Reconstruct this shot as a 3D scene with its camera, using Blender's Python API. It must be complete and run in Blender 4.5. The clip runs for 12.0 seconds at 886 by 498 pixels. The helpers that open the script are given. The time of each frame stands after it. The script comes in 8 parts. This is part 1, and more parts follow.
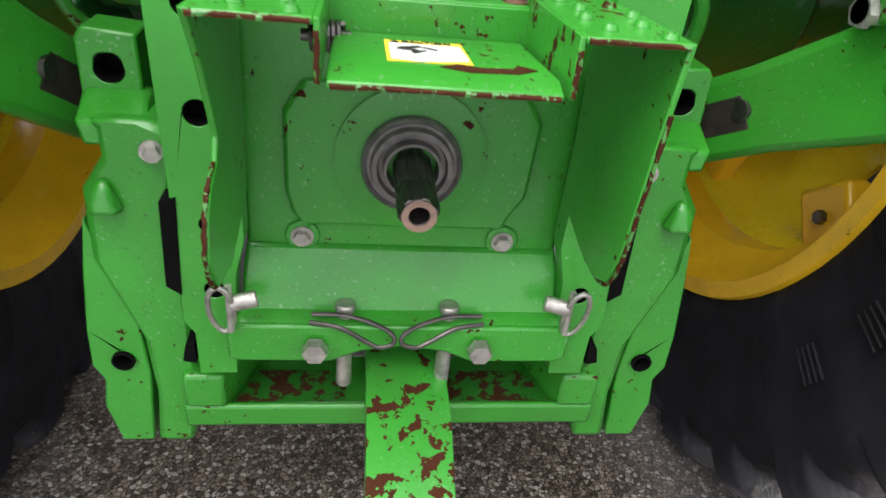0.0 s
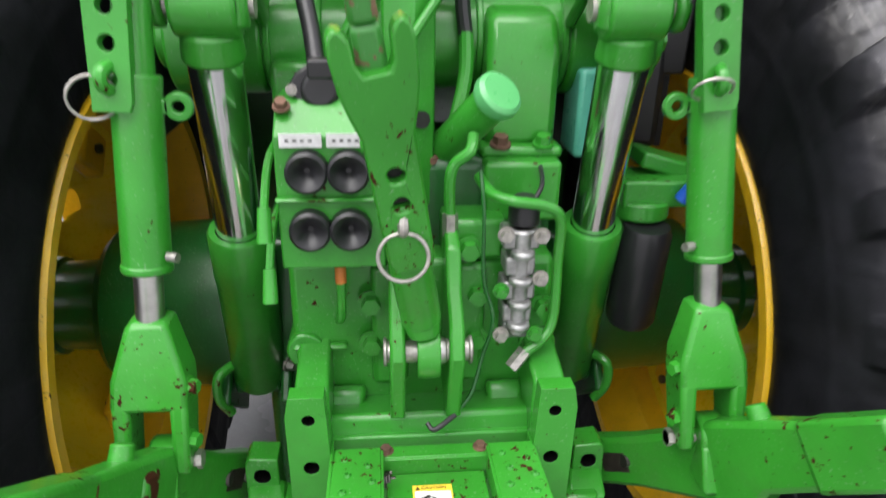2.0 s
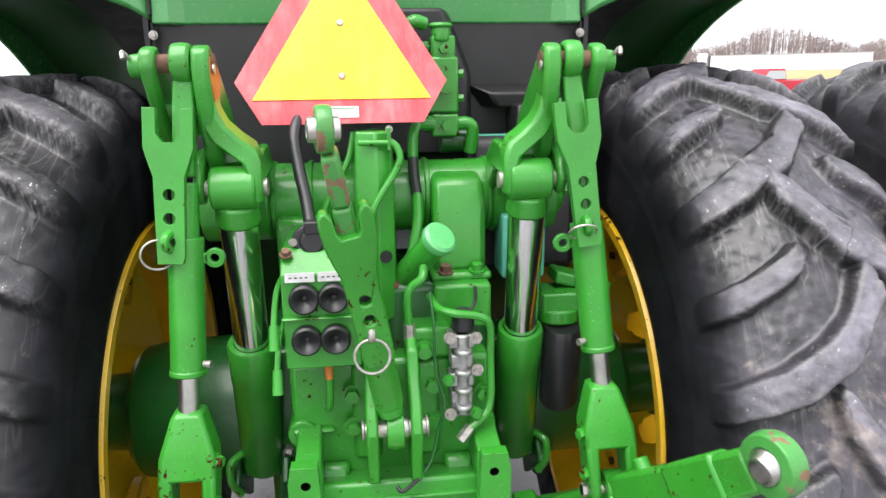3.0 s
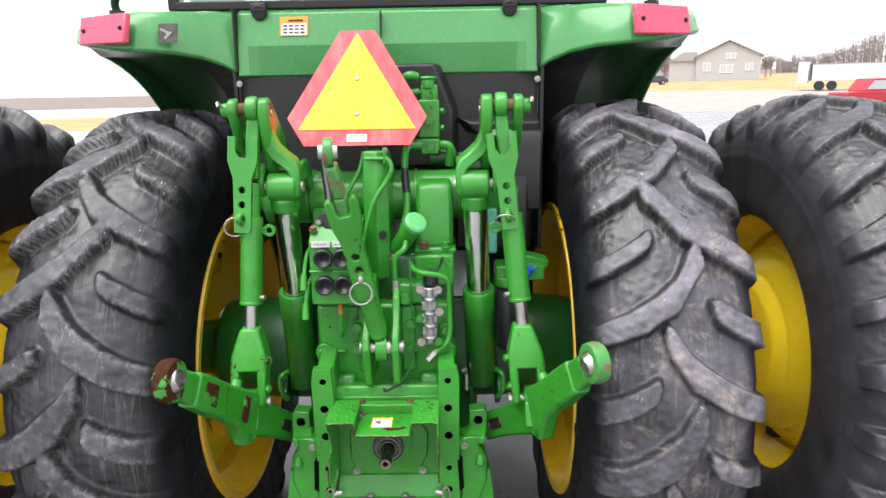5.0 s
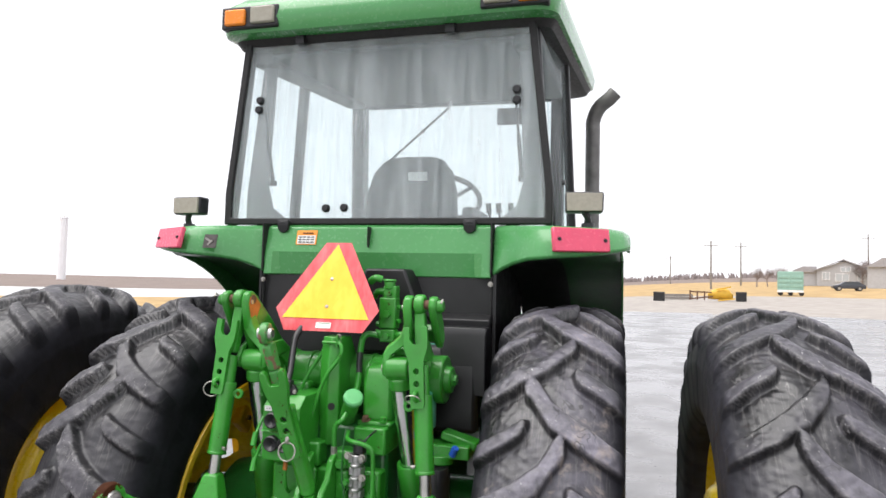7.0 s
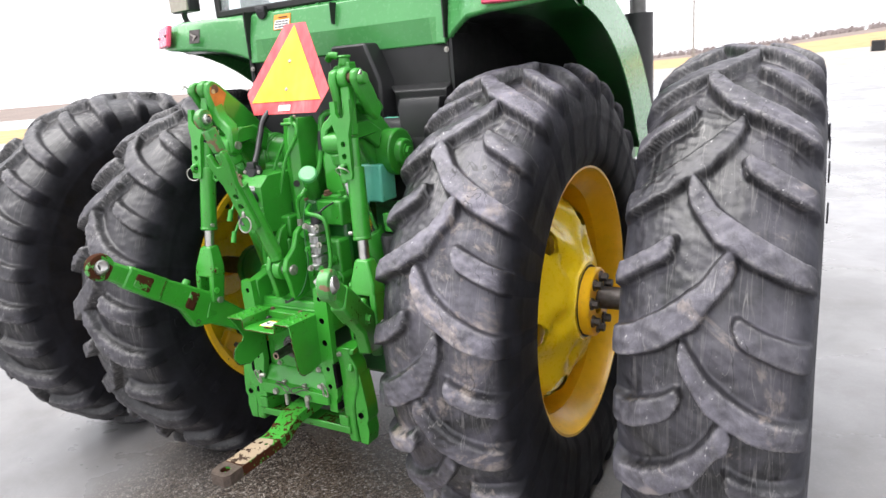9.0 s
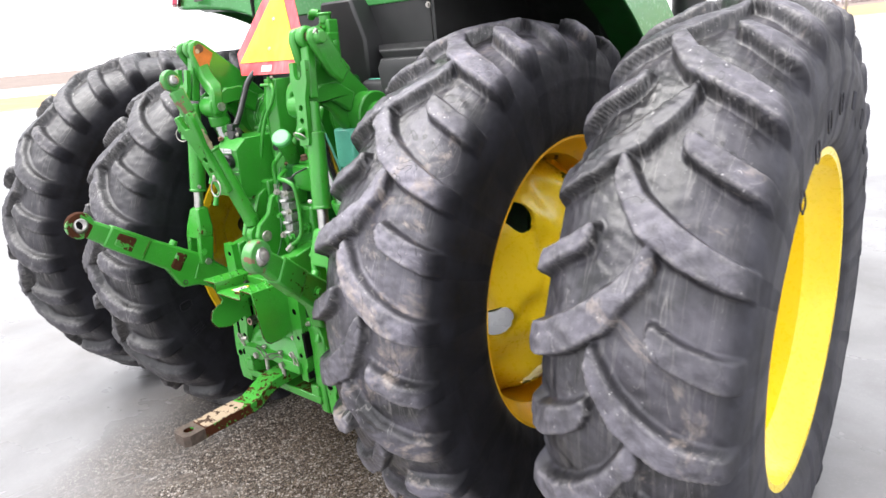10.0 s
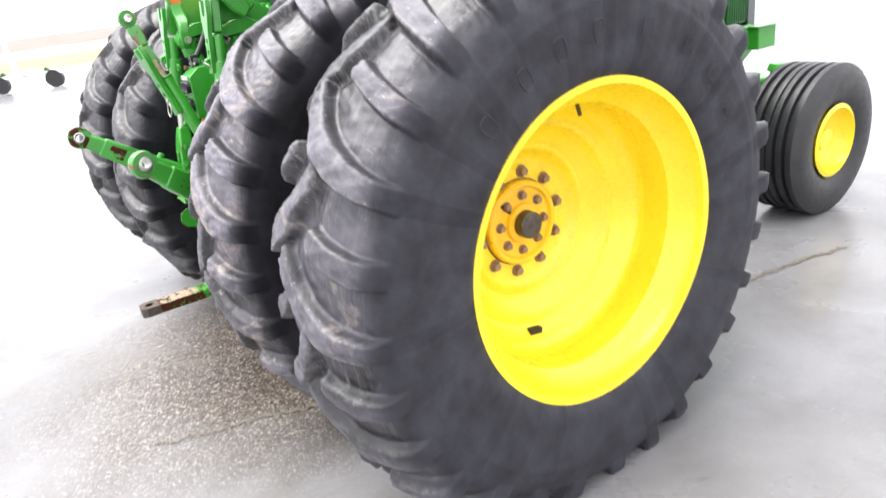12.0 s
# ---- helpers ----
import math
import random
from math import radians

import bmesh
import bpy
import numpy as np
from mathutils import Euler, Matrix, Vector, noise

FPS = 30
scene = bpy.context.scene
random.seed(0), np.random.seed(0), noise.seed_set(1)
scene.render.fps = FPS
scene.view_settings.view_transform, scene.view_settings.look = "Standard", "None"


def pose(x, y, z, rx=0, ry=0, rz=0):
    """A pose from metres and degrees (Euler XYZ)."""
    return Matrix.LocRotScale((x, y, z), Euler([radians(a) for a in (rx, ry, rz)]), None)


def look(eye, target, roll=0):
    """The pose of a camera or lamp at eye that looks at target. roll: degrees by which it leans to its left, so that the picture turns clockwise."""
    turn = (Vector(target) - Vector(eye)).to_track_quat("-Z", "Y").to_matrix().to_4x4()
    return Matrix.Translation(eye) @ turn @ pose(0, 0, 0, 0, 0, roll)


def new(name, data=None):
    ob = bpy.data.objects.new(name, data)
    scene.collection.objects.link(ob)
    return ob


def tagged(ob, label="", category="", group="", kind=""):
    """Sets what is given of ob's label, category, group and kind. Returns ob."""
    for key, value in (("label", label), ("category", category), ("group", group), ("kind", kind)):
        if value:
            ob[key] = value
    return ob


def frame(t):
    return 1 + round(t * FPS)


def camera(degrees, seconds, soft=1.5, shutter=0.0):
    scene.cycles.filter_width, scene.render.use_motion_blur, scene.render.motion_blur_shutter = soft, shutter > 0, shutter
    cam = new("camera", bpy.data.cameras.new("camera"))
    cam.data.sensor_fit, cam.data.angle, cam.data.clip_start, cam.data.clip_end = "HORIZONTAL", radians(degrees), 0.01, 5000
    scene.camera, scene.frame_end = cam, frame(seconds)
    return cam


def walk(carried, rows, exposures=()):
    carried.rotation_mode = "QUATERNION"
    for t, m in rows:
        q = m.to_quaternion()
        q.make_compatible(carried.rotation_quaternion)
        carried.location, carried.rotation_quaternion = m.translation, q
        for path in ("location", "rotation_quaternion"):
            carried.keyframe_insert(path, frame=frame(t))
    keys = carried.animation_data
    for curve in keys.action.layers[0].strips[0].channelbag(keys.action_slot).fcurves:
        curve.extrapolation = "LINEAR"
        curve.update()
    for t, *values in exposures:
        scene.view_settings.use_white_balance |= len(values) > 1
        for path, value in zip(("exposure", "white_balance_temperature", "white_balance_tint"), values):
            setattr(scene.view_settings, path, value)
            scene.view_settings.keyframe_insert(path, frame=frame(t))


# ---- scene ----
cam = camera(66.8, 12.0, shutter=0.35)
PATH = [
    (0, (-0.048, -1.295, 1.051), (0.224, 0.386, 0.002), 6.4),
    (0.5, (-0.059, -1.309, 1.157), (0.1, 0.357, 0.062), 4.6),
    (1, (-0.057, -1.329, 1.367), (-0.102, 0.372, 0.315), 1.1),
    (1.5, (-0.043, -1.412, 1.528), (0.04, 0.337, 0.563), 2.0),
    (2, (-0.066, -1.567, 1.652), (0.115, 0.26, 0.859), 1.1),
    (2.5, (-0.054, -1.739, 1.777), (0.147, 0.148, 1.146), -0.1),
    (3, (-0.043, -1.926, 1.789), (0.184, -0.001, 1.298), -0.8),
    (3.2, (0.002, -1.989, 1.803), (0.189, -0.06, 1.313), -1.3),
    (5, (0.214, -2.616, 1.866), (0.19, -0.669, 1.406), -1.0),
    (5.5, (0.355, -2.765, 1.89), (0.278, -0.777, 1.688), -0.9),
    (6, (0.573, -2.803, 1.922), (0.238, -0.832, 1.87), 1.6),
    (6.5, (0.833, -2.923, 1.928), (0.37, -0.981, 2.037), 2.4),
    (8.3, (1.602, -2.796, 1.782), (0.905, -0.941, 1.514), -3.3),
    (8.5, (1.694, -2.746, 1.805), (0.92, -0.944, 1.412), -3.3),
    (9, (1.886, -2.585, 1.813), (0.891, -0.925, 1.306), -4.7),
    (9.5, (2.033, -2.304, 1.789), (0.882, -0.762, 1.243), -3.1),
    (10, (2.231, -2.145, 1.782), (0.972, -0.711, 1.183), -5.1),
    (10.5, (2.496, -2.013, 1.761), (1.147, -0.687, 1.11), -5.3),
    (11, (2.681, -1.843, 1.748), (1.24, -0.644, 1.049), -6.7),
    (11.5, (2.903, -1.638, 1.76), (1.391, -0.512, 1.091), -5.8),
    (12, (3.212, -1.466, 1.694), (1.624, -0.494, 0.963), -7.5),
]
walk(cam, [(t, look(eye, target, roll)) for t, eye, target, roll in PATH],
     exposures=[(0, 1.05), (0.5, 1.0), (1, -0.38), (1.5, 0.8), (2, 0.85), (3, 1.05), (5, 0.92), (5.5, 1.08), (6, 0.80), (6.5, 0.45), (8.5, 1.05), (9.5, 1.12), (10, 1.38), (11, 1.84), (12, 1.56)])

# ---- light ----
world = bpy.data.worlds.new("overcast")
scene.world = world
world.use_nodes = True
wn = world.node_tree
wn.nodes.clear()
sky = wn.nodes.new("ShaderNodeTexSky")
sky.sky_type = 'NISHITA'
sky.sun_disc = False
sky.sun_elevation, sky.sun_rotation = radians(68), radians(231)
cloud = wn.nodes.new("ShaderNodeMix")
cloud.data_type = 'RGBA'
cloud.inputs[0].default_value = 0.93
cloud.inputs[7].default_value = (8.8, 8.75, 9.2, 1)
wbg = wn.nodes.new("ShaderNodeBackground")
wbg.inputs["Strength"].default_value = 0.106
wout = wn.nodes.new("ShaderNodeOutputWorld")
wn.links.new(sky.outputs[0], cloud.inputs[6])
wn.links.new(cloud.outputs[2], wbg.inputs[0])
wn.links.new(wbg.outputs[0], wout.inputs[0])
sun = new("sun", bpy.data.lights.new("sun", 'SUN'))
sun.data.energy, sun.data.angle, sun.data.color = 2.5, radians(60), (1.0, 0.97, 0.95)
sun.matrix_world = look((-3.3, -2.7, 10.5), (0, 0, 0))


# ---- materials ----
def nodes_of(name):
    m = bpy.data.materials.new(name)
    m.use_nodes = True
    nt = m.node_tree
    nt.nodes.clear()
    out = nt.nodes.new("ShaderNodeOutputMaterial")
    bsdf = nt.nodes.new("ShaderNodeBsdfPrincipled")
    nt.links.new(bsdf.outputs[0], out.inputs[0])
    return m, nt, bsdf


def tex(nt, scale, detail=4.0, rough=0.55, distort=0.0, stretch=None):
    co = nt.nodes.new("ShaderNodeTexCoord")
    mp = nt.nodes.new("ShaderNodeMapping")
    if stretch:
        mp.inputs["Scale"].default_value = stretch
    n = nt.nodes.new("ShaderNodeTexNoise")
    n.inputs["Scale"].default_value = scale
    n.inputs["Detail"].default_value = detail
    n.inputs["Roughness"].default_value = rough
    n.inputs["Distortion"].default_value = distort
    nt.links.new(co.outputs["Object"], mp.inputs[0])
    nt.links.new(mp.outputs[0], n.inputs["Vector"])
    return n.outputs[0]


def ramp(nt, fac, lo, hi, a=0.0, b=1.0):
    r = nt.nodes.new("ShaderNodeMapRange")
    r.inputs[1].default_value, r.inputs[2].default_value = lo, hi
    r.inputs[3].default_value, r.inputs[4].default_value = a, b
    nt.links.new(fac, r.inputs[0])
    return r.outputs[0]


def mixc(nt, fac, a, b):
    m = nt.nodes.new("ShaderNodeMix")
    m.data_type = 'RGBA'
    for i, v in ((6, a), (7, b)):
        if hasattr(v, "links"):
            nt.links.new(v, m.inputs[i])
        else:
            m.inputs[i].default_value = (*v, 1)
    if hasattr(fac, "links"):
        nt.links.new(fac, m.inputs[0])
    else:
        m.inputs[0].default_value = fac
    return m.outputs[2]


def math2(nt, op, a, b):
    m = nt.nodes.new("ShaderNodeMath")
    m.operation = op
    m.use_clamp = True
    for i, v in ((0, a), (1, b)):
        if hasattr(v, "links"):
            nt.links.new(v, m.inputs[i])
        else:
            m.inputs[i].default_value = v
    return m.outputs[0]


def bump(nt, bsdf, h, strength, dist=0.01):
    b = nt.nodes.new("ShaderNodeBump")
    b.inputs["Strength"].default_value = strength
    b.inputs["Distance"].default_value = dist
    nt.links.new(h, b.inputs["Height"])
    nt.links.new(b.outputs[0], bsdf.inputs["Normal"])


def edges(nt, lo=0.53, hi=0.6):
    g = nt.nodes.new("ShaderNodeNewGeometry")
    return ramp(nt, g.outputs["Pointiness"], lo, hi)


def paint(name, col, chip=0.0, under=(0.030, 0.010, 0.005), rough=0.3, dirt=0.25, dirtcol=(0.06, 0.05, 0.035), var=0.16, chip_scale=48.0, grain=0.12, worn_end=None):
    """Enamel with faded patches, grime, chips down to rust, and damp gloss."""
    m, nt, b = nodes_of(name)
    big = tex(nt, 5.0, 3)
    fine = tex(nt, 60.0, 4)
    dark = tuple(c * (1 - var) for c in col)
    light = tuple(min(1, c * (1 + var) + 0.006) for c in col)
    c = mixc(nt, ramp(nt, big, 0.3, 0.7), dark, light)
    grime = math2(nt, 'MULTIPLY', ramp(nt, tex(nt, 9.0, 5, 0.65), 0.5, 0.78), dirt)
    c = mixc(nt, grime, c, dirtcol)
    drops = math2(nt, 'MULTIPLY', ramp(nt, tex(nt, 230.0, 2), 0.65, 0.71), ramp(nt, tex(nt, 6.0, 3), 0.38, 0.62))
    c = mixc(nt, math2(nt, 'MULTIPLY', drops, min(0.26, dirt * 1.0)), c, (0.5, 0.55, 0.5))
    specks = ramp(nt, tex(nt, 150.0, 3, 0.65, 0.4), 0.66, 0.72)
    c = mixc(nt, math2(nt, 'MULTIPLY', specks, min(0.6, dirt * 2.2)), c, tuple(v * 0.25 for v in dirtcol))
    if chip > 0:
        n1 = tex(nt, chip_scale, 4, 0.62)
        n2 = tex(nt, 7.0, 2)
        s = math2(nt, 'ADD', math2(nt, 'MULTIPLY', n1, 0.72), math2(nt, 'MULTIPLY', n2, 0.28))
        s = math2(nt, 'ADD', s, math2(nt, 'MULTIPLY', edges(nt), 0.06))
        if worn_end:            # the paint is lost towards one end of the part
            at = nt.nodes.new("ShaderNodeTexCoord")
            xyz = nt.nodes.new("ShaderNodeSeparateXYZ")
            nt.links.new(at.outputs["Object"], xyz.inputs[0])
            s = math2(nt, 'ADD', s, ramp(nt, xyz.outputs[1], worn_end[1], worn_end[0], 0.07, -0.05))
        cut = 0.70 - 0.16 * chip
        worn = ramp(nt, s, cut, cut + 0.012)
        rust = mixc(nt, fine, under, tuple(x * 2.1 for x in under))
        c = mixc(nt, worn, c, rust)
        r = nt.nodes.new("ShaderNodeMix")
        r.inputs[2].default_value, r.inputs[3].default_value = rough, 0.75
        nt.links.new(worn, r.inputs[0])
        nt.links.new(r.outputs[0], b.inputs["Roughness"])
        nt.links.new(ramp(nt, worn, 0, 1, 0.25, 0.0), b.inputs["Coat Weight"])
        nt.links.new(ramp(nt, worn, 0, 1, 0.45, 0.06), b.inputs["Specular IOR Level"])
    else:
        nt.links.new(ramp(nt, fine, 0.3, 0.7, rough - 0.06, rough + 0.12), b.inputs["Roughness"])
    nt.links.new(c, b.inputs["Base Color"])
    b.inputs["Coat Weight"].default_value = 0.25
    b.inputs["Coat Roughness"].default_value = 0.08
    bump(nt, b, math2(nt, 'ADD', math2(nt, 'MULTIPLY', tex(nt, 38.0, 3, 0.6), 0.6), math2(nt, 'ADD', math2(nt, 'MULTIPLY', tex(nt, 150.0, 3), 0.25), math2(nt, 'MULTIPLY', drops, 0.15))), grain * 2.4, 0.004)
    return m


def plain(name, col, rough=0.5, metal=0.0, var=0.15, scale=30.0, bmp=0.1, spec=0.5):
    m, nt, b = nodes_of(name)
    c = mixc(nt, ramp(nt, tex(nt, scale, 5), 0.25, 0.75), tuple(x * (1 - var) for x in col), tuple(min(1, x * (1 + var)) for x in col))
    nt.links.new(c, b.inputs["Base Color"])
    nt.links.new(ramp(nt, tex(nt, scale * 2.3, 4), 0.3, 0.7, max(0.02, rough * 0.8), min(1, rough * 1.2)), b.inputs["Roughness"])
    b.inputs["Metallic"].default_value = metal
    b.inputs["Specular IOR Level"].default_value = spec
    if bmp:
        bump(nt, b, tex(nt, scale * 4, 3), bmp, 0.002)
    return m


def attr(nt, name):
    a = nt.nodes.new("ShaderNodeAttribute")
    a.attribute_name = name
    return a.outputs["Fac"]


def line_of(nt, n, mid, width):
    """1 along the line where the noise passes through mid, 0 elsewhere."""
    d = nt.nodes.new("ShaderNodeMath")
    d.operation = 'SUBTRACT'
    nt.links.new(n, d.inputs[0])
    d.inputs[1].default_value = mid
    a = nt.nodes.new("ShaderNodeMath")
    a.operation = 'ABSOLUTE'
    nt.links.new(d.outputs[0], a.inputs[0])
    return ramp(nt, a.outputs[0], 0.0, width, 1.0, 0.0)


def rubber_mat(name="tyre_rubber", dust=0.5, mud=0.3, wall=1.0):
    """Damp black tyre: wet grooves, dry scraped bar faces with frayed lips, dried runs below the bars, plain black sidewalls."""
    m, nt, b = nodes_of(name)
    mul = lambda p, q: math2(nt, 'MULTIPLY', p, q)
    add = lambda p, q: math2(nt, 'ADD', p, q)
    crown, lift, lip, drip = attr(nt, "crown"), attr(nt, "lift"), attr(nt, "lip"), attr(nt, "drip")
    broad = tex(nt, 3.2, 5, 0.65, 0.6)
    mid = tex(nt, 15.0, 6, 0.72, 0.4)
    side = mixc(nt, ramp(nt, tex(nt, 9.0, 6, 0.65), 0.3, 0.75), tuple(v * wall for v in (0.006, 0.006, 0.007)), tuple(v * wall for v in (0.018, 0.018, 0.023)))
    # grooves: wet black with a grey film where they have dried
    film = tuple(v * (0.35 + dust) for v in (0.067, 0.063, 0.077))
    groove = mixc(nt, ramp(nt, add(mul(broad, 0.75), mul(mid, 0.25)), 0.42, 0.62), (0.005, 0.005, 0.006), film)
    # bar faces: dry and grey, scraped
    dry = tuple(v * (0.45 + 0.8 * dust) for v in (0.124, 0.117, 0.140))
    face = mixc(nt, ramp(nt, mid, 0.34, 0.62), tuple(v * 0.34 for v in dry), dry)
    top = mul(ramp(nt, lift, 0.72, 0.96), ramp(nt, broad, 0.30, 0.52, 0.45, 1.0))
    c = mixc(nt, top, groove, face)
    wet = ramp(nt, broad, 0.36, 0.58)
    # the flanks of the bars are darker
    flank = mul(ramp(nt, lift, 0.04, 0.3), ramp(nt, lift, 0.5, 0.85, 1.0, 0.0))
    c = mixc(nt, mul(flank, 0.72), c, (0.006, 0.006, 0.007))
    # pale dried mud in patches
    cake = mul(ramp(nt, tex(nt, 3.4, 5, 0.72, 0.9), 0.66 - 0.16 * mud, 0.70 - 0.14 * mud), ramp(nt, tex(nt, 30.0, 5, 0.65), 0.36, 0.60))
    c = mixc(nt, mul(cake, 0.25 + 0.6 * mud), c, (0.33, 0.275, 0.235))
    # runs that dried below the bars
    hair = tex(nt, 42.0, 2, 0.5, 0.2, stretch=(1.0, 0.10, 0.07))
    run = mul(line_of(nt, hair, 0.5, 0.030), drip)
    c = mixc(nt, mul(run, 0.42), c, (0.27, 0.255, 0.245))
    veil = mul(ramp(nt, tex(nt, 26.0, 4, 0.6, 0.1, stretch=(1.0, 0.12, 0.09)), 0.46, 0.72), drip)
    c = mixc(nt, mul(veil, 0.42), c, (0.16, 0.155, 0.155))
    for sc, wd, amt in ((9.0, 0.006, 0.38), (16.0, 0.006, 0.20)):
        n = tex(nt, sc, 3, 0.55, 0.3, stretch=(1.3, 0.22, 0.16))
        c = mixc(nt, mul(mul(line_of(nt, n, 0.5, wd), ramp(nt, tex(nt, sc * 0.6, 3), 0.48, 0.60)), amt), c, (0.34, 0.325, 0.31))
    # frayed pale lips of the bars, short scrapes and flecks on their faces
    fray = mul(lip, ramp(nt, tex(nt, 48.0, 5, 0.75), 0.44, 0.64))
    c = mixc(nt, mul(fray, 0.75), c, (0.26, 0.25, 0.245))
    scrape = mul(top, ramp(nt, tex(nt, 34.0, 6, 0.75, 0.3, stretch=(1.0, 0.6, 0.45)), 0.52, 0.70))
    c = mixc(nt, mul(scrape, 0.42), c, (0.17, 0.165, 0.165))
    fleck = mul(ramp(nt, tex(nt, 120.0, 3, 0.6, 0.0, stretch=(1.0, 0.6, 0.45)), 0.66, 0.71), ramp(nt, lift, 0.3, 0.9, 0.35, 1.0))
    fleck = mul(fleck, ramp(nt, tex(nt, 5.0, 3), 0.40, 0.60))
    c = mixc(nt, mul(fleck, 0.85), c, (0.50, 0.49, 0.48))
    # fine weather cracks
    n = tex(nt, 8.0, 3, 0.5, 0.4, stretch=(1.0, 1.0, 0.28))
    split = mul(line_of(nt, n, 0.47, 0.006), ramp(nt, tex(nt, 2.5, 3), 0.5, 0.6))
    c = mixc(nt, mul(split, 0.85), c, (0.003, 0.003, 0.003))
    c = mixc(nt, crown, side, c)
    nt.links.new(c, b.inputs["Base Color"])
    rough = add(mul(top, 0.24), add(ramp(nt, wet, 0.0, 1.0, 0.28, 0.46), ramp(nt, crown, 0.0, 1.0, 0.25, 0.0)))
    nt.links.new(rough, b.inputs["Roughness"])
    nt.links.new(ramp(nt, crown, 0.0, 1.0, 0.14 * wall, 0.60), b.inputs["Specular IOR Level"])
    h = add(mul(tex(nt, 10.0, 3, 0.55, 0.8), 0.8), mul(tex(nt, 90.0, 4, 0.65), 0.2))
    bump(nt, b, h, 0.22, 0.02)
    return m


def lot_mat():
    """Damp exposed-aggregate concrete: angular chips in dark grout, wet stains, pale dry film."""
    m, nt, b = nodes_of("damp_concrete")
    co = nt.nodes.new("ShaderNodeTexCoord")
    warp = nt.nodes.new("ShaderNodeTexNoise")
    warp.inputs["Scale"].default_value = 160.0
    nt.links.new(co.outputs["Object"], warp.inputs["Vector"])
    push = nt.nodes.new("ShaderNodeVectorMath")
    push.operation = 'MULTIPLY_ADD'
    push.inputs[1].default_value = (0.010, 0.010, 0.010)
    nt.links.new(warp.outputs["Color"], push.inputs[0])
    nt.links.new(co.outputs["Object"], push.inputs[2])
    cells = []
    for feature in ('F1', 'DISTANCE_TO_EDGE'):
        vor = nt.nodes.new("ShaderNodeTexVoronoi")
        vor.feature = feature
        vor.inputs["Scale"].default_value = 105.0
        vor.inputs["Randomness"].default_value = 1.0
        nt.links.new(push.outputs[0], vor.inputs["Vector"])
        cells.append(vor)
    hsv = nt.nodes.new("ShaderNodeSeparateColor")
    nt.links.new(cells[0].outputs["Color"], hsv.inputs[0])
    dull = mixc(nt, hsv.outputs[1], (0.040, 0.031, 0.025), (0.20, 0.160, 0.130))
    stone = mixc(nt, ramp(nt, hsv.outputs[0], 0.66, 0.98), dull, (0.38, 0.345, 0.31))
    grout = ramp(nt, cells[1].outputs["Distance"], 0.04, 0.13)
    c = mixc(nt, grout, (0.022, 0.018, 0.015), stone)
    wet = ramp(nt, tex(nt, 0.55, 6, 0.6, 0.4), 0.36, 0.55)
    # a paler, even film replaces the chips away from the hitch
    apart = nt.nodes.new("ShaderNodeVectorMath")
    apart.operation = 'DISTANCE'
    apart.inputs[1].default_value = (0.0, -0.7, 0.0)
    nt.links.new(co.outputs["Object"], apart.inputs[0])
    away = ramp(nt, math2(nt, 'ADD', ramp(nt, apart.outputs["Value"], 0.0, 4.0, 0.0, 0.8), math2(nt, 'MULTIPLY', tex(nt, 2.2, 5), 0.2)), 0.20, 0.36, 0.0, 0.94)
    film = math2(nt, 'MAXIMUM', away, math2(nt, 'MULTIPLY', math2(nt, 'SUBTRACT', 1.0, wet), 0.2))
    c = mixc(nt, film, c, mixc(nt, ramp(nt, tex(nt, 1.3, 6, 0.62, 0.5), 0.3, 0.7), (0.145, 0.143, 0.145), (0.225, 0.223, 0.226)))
    c = mixc(nt, math2(nt, 'MULTIPLY', ramp(nt, tex(nt, 3.5, 5), 0.5, 0.8), 0.4), c, (0.085, 0.075, 0.065))
    nt.links.new(c, b.inputs["Base Color"])
    nt.links.new(ramp(nt, wet, 0, 1, 0.42, 0.2), b.inputs["Roughness"])
    h = math2(nt, 'ADD', math2(nt, 'MULTIPLY', grout, 0.5), math2(nt, 'MULTIPLY', tex(nt, 25.0, 4), 0.5))
    h = math2(nt, 'MULTIPLY', h, ramp(nt, film, 0.2, 0.9, 0.9, 0.0))
    bump(nt, b, h, 0.30, 0.005)
    return m


def glass_mat(name, tint, haze=0.12):
    """Tinted safety glass with a film of dew that runs down in streaks."""
    m, nt, b = nodes_of(name)
    out = [n for n in nt.nodes if n.type == 'OUTPUT_MATERIAL'][0]
    clear = nt.nodes.new("ShaderNodeBsdfTransparent")
    clear.inputs[0].default_value = (*tint, 1)
    b.inputs["Base Color"].default_value = (0.72, 0.77, 0.78, 1)
    b.inputs["Roughness"].default_value = 0.08
    runs = ramp(nt, tex(nt, 13.0, 5, 0.65, 0.3, stretch=(1.6, 1.6, 0.10)), 0.42, 0.66)
    film = ramp(nt, tex(nt, 2.2, 4), 0.3, 0.7, haze * 0.8, haze * 1.6)
    f = math2(nt, 'ADD', film, math2(nt, 'MULTIPLY', runs, haze * 1.1))
    mix = nt.nodes.new("ShaderNodeMixShader")
    nt.links.new(f, mix.inputs[0])
    nt.links.new(clear.outputs[0], mix.inputs[1])
    nt.links.new(b.outputs[0], mix.inputs[2])
    nt.links.new(mix.outputs[0], out.inputs[0])
    return m


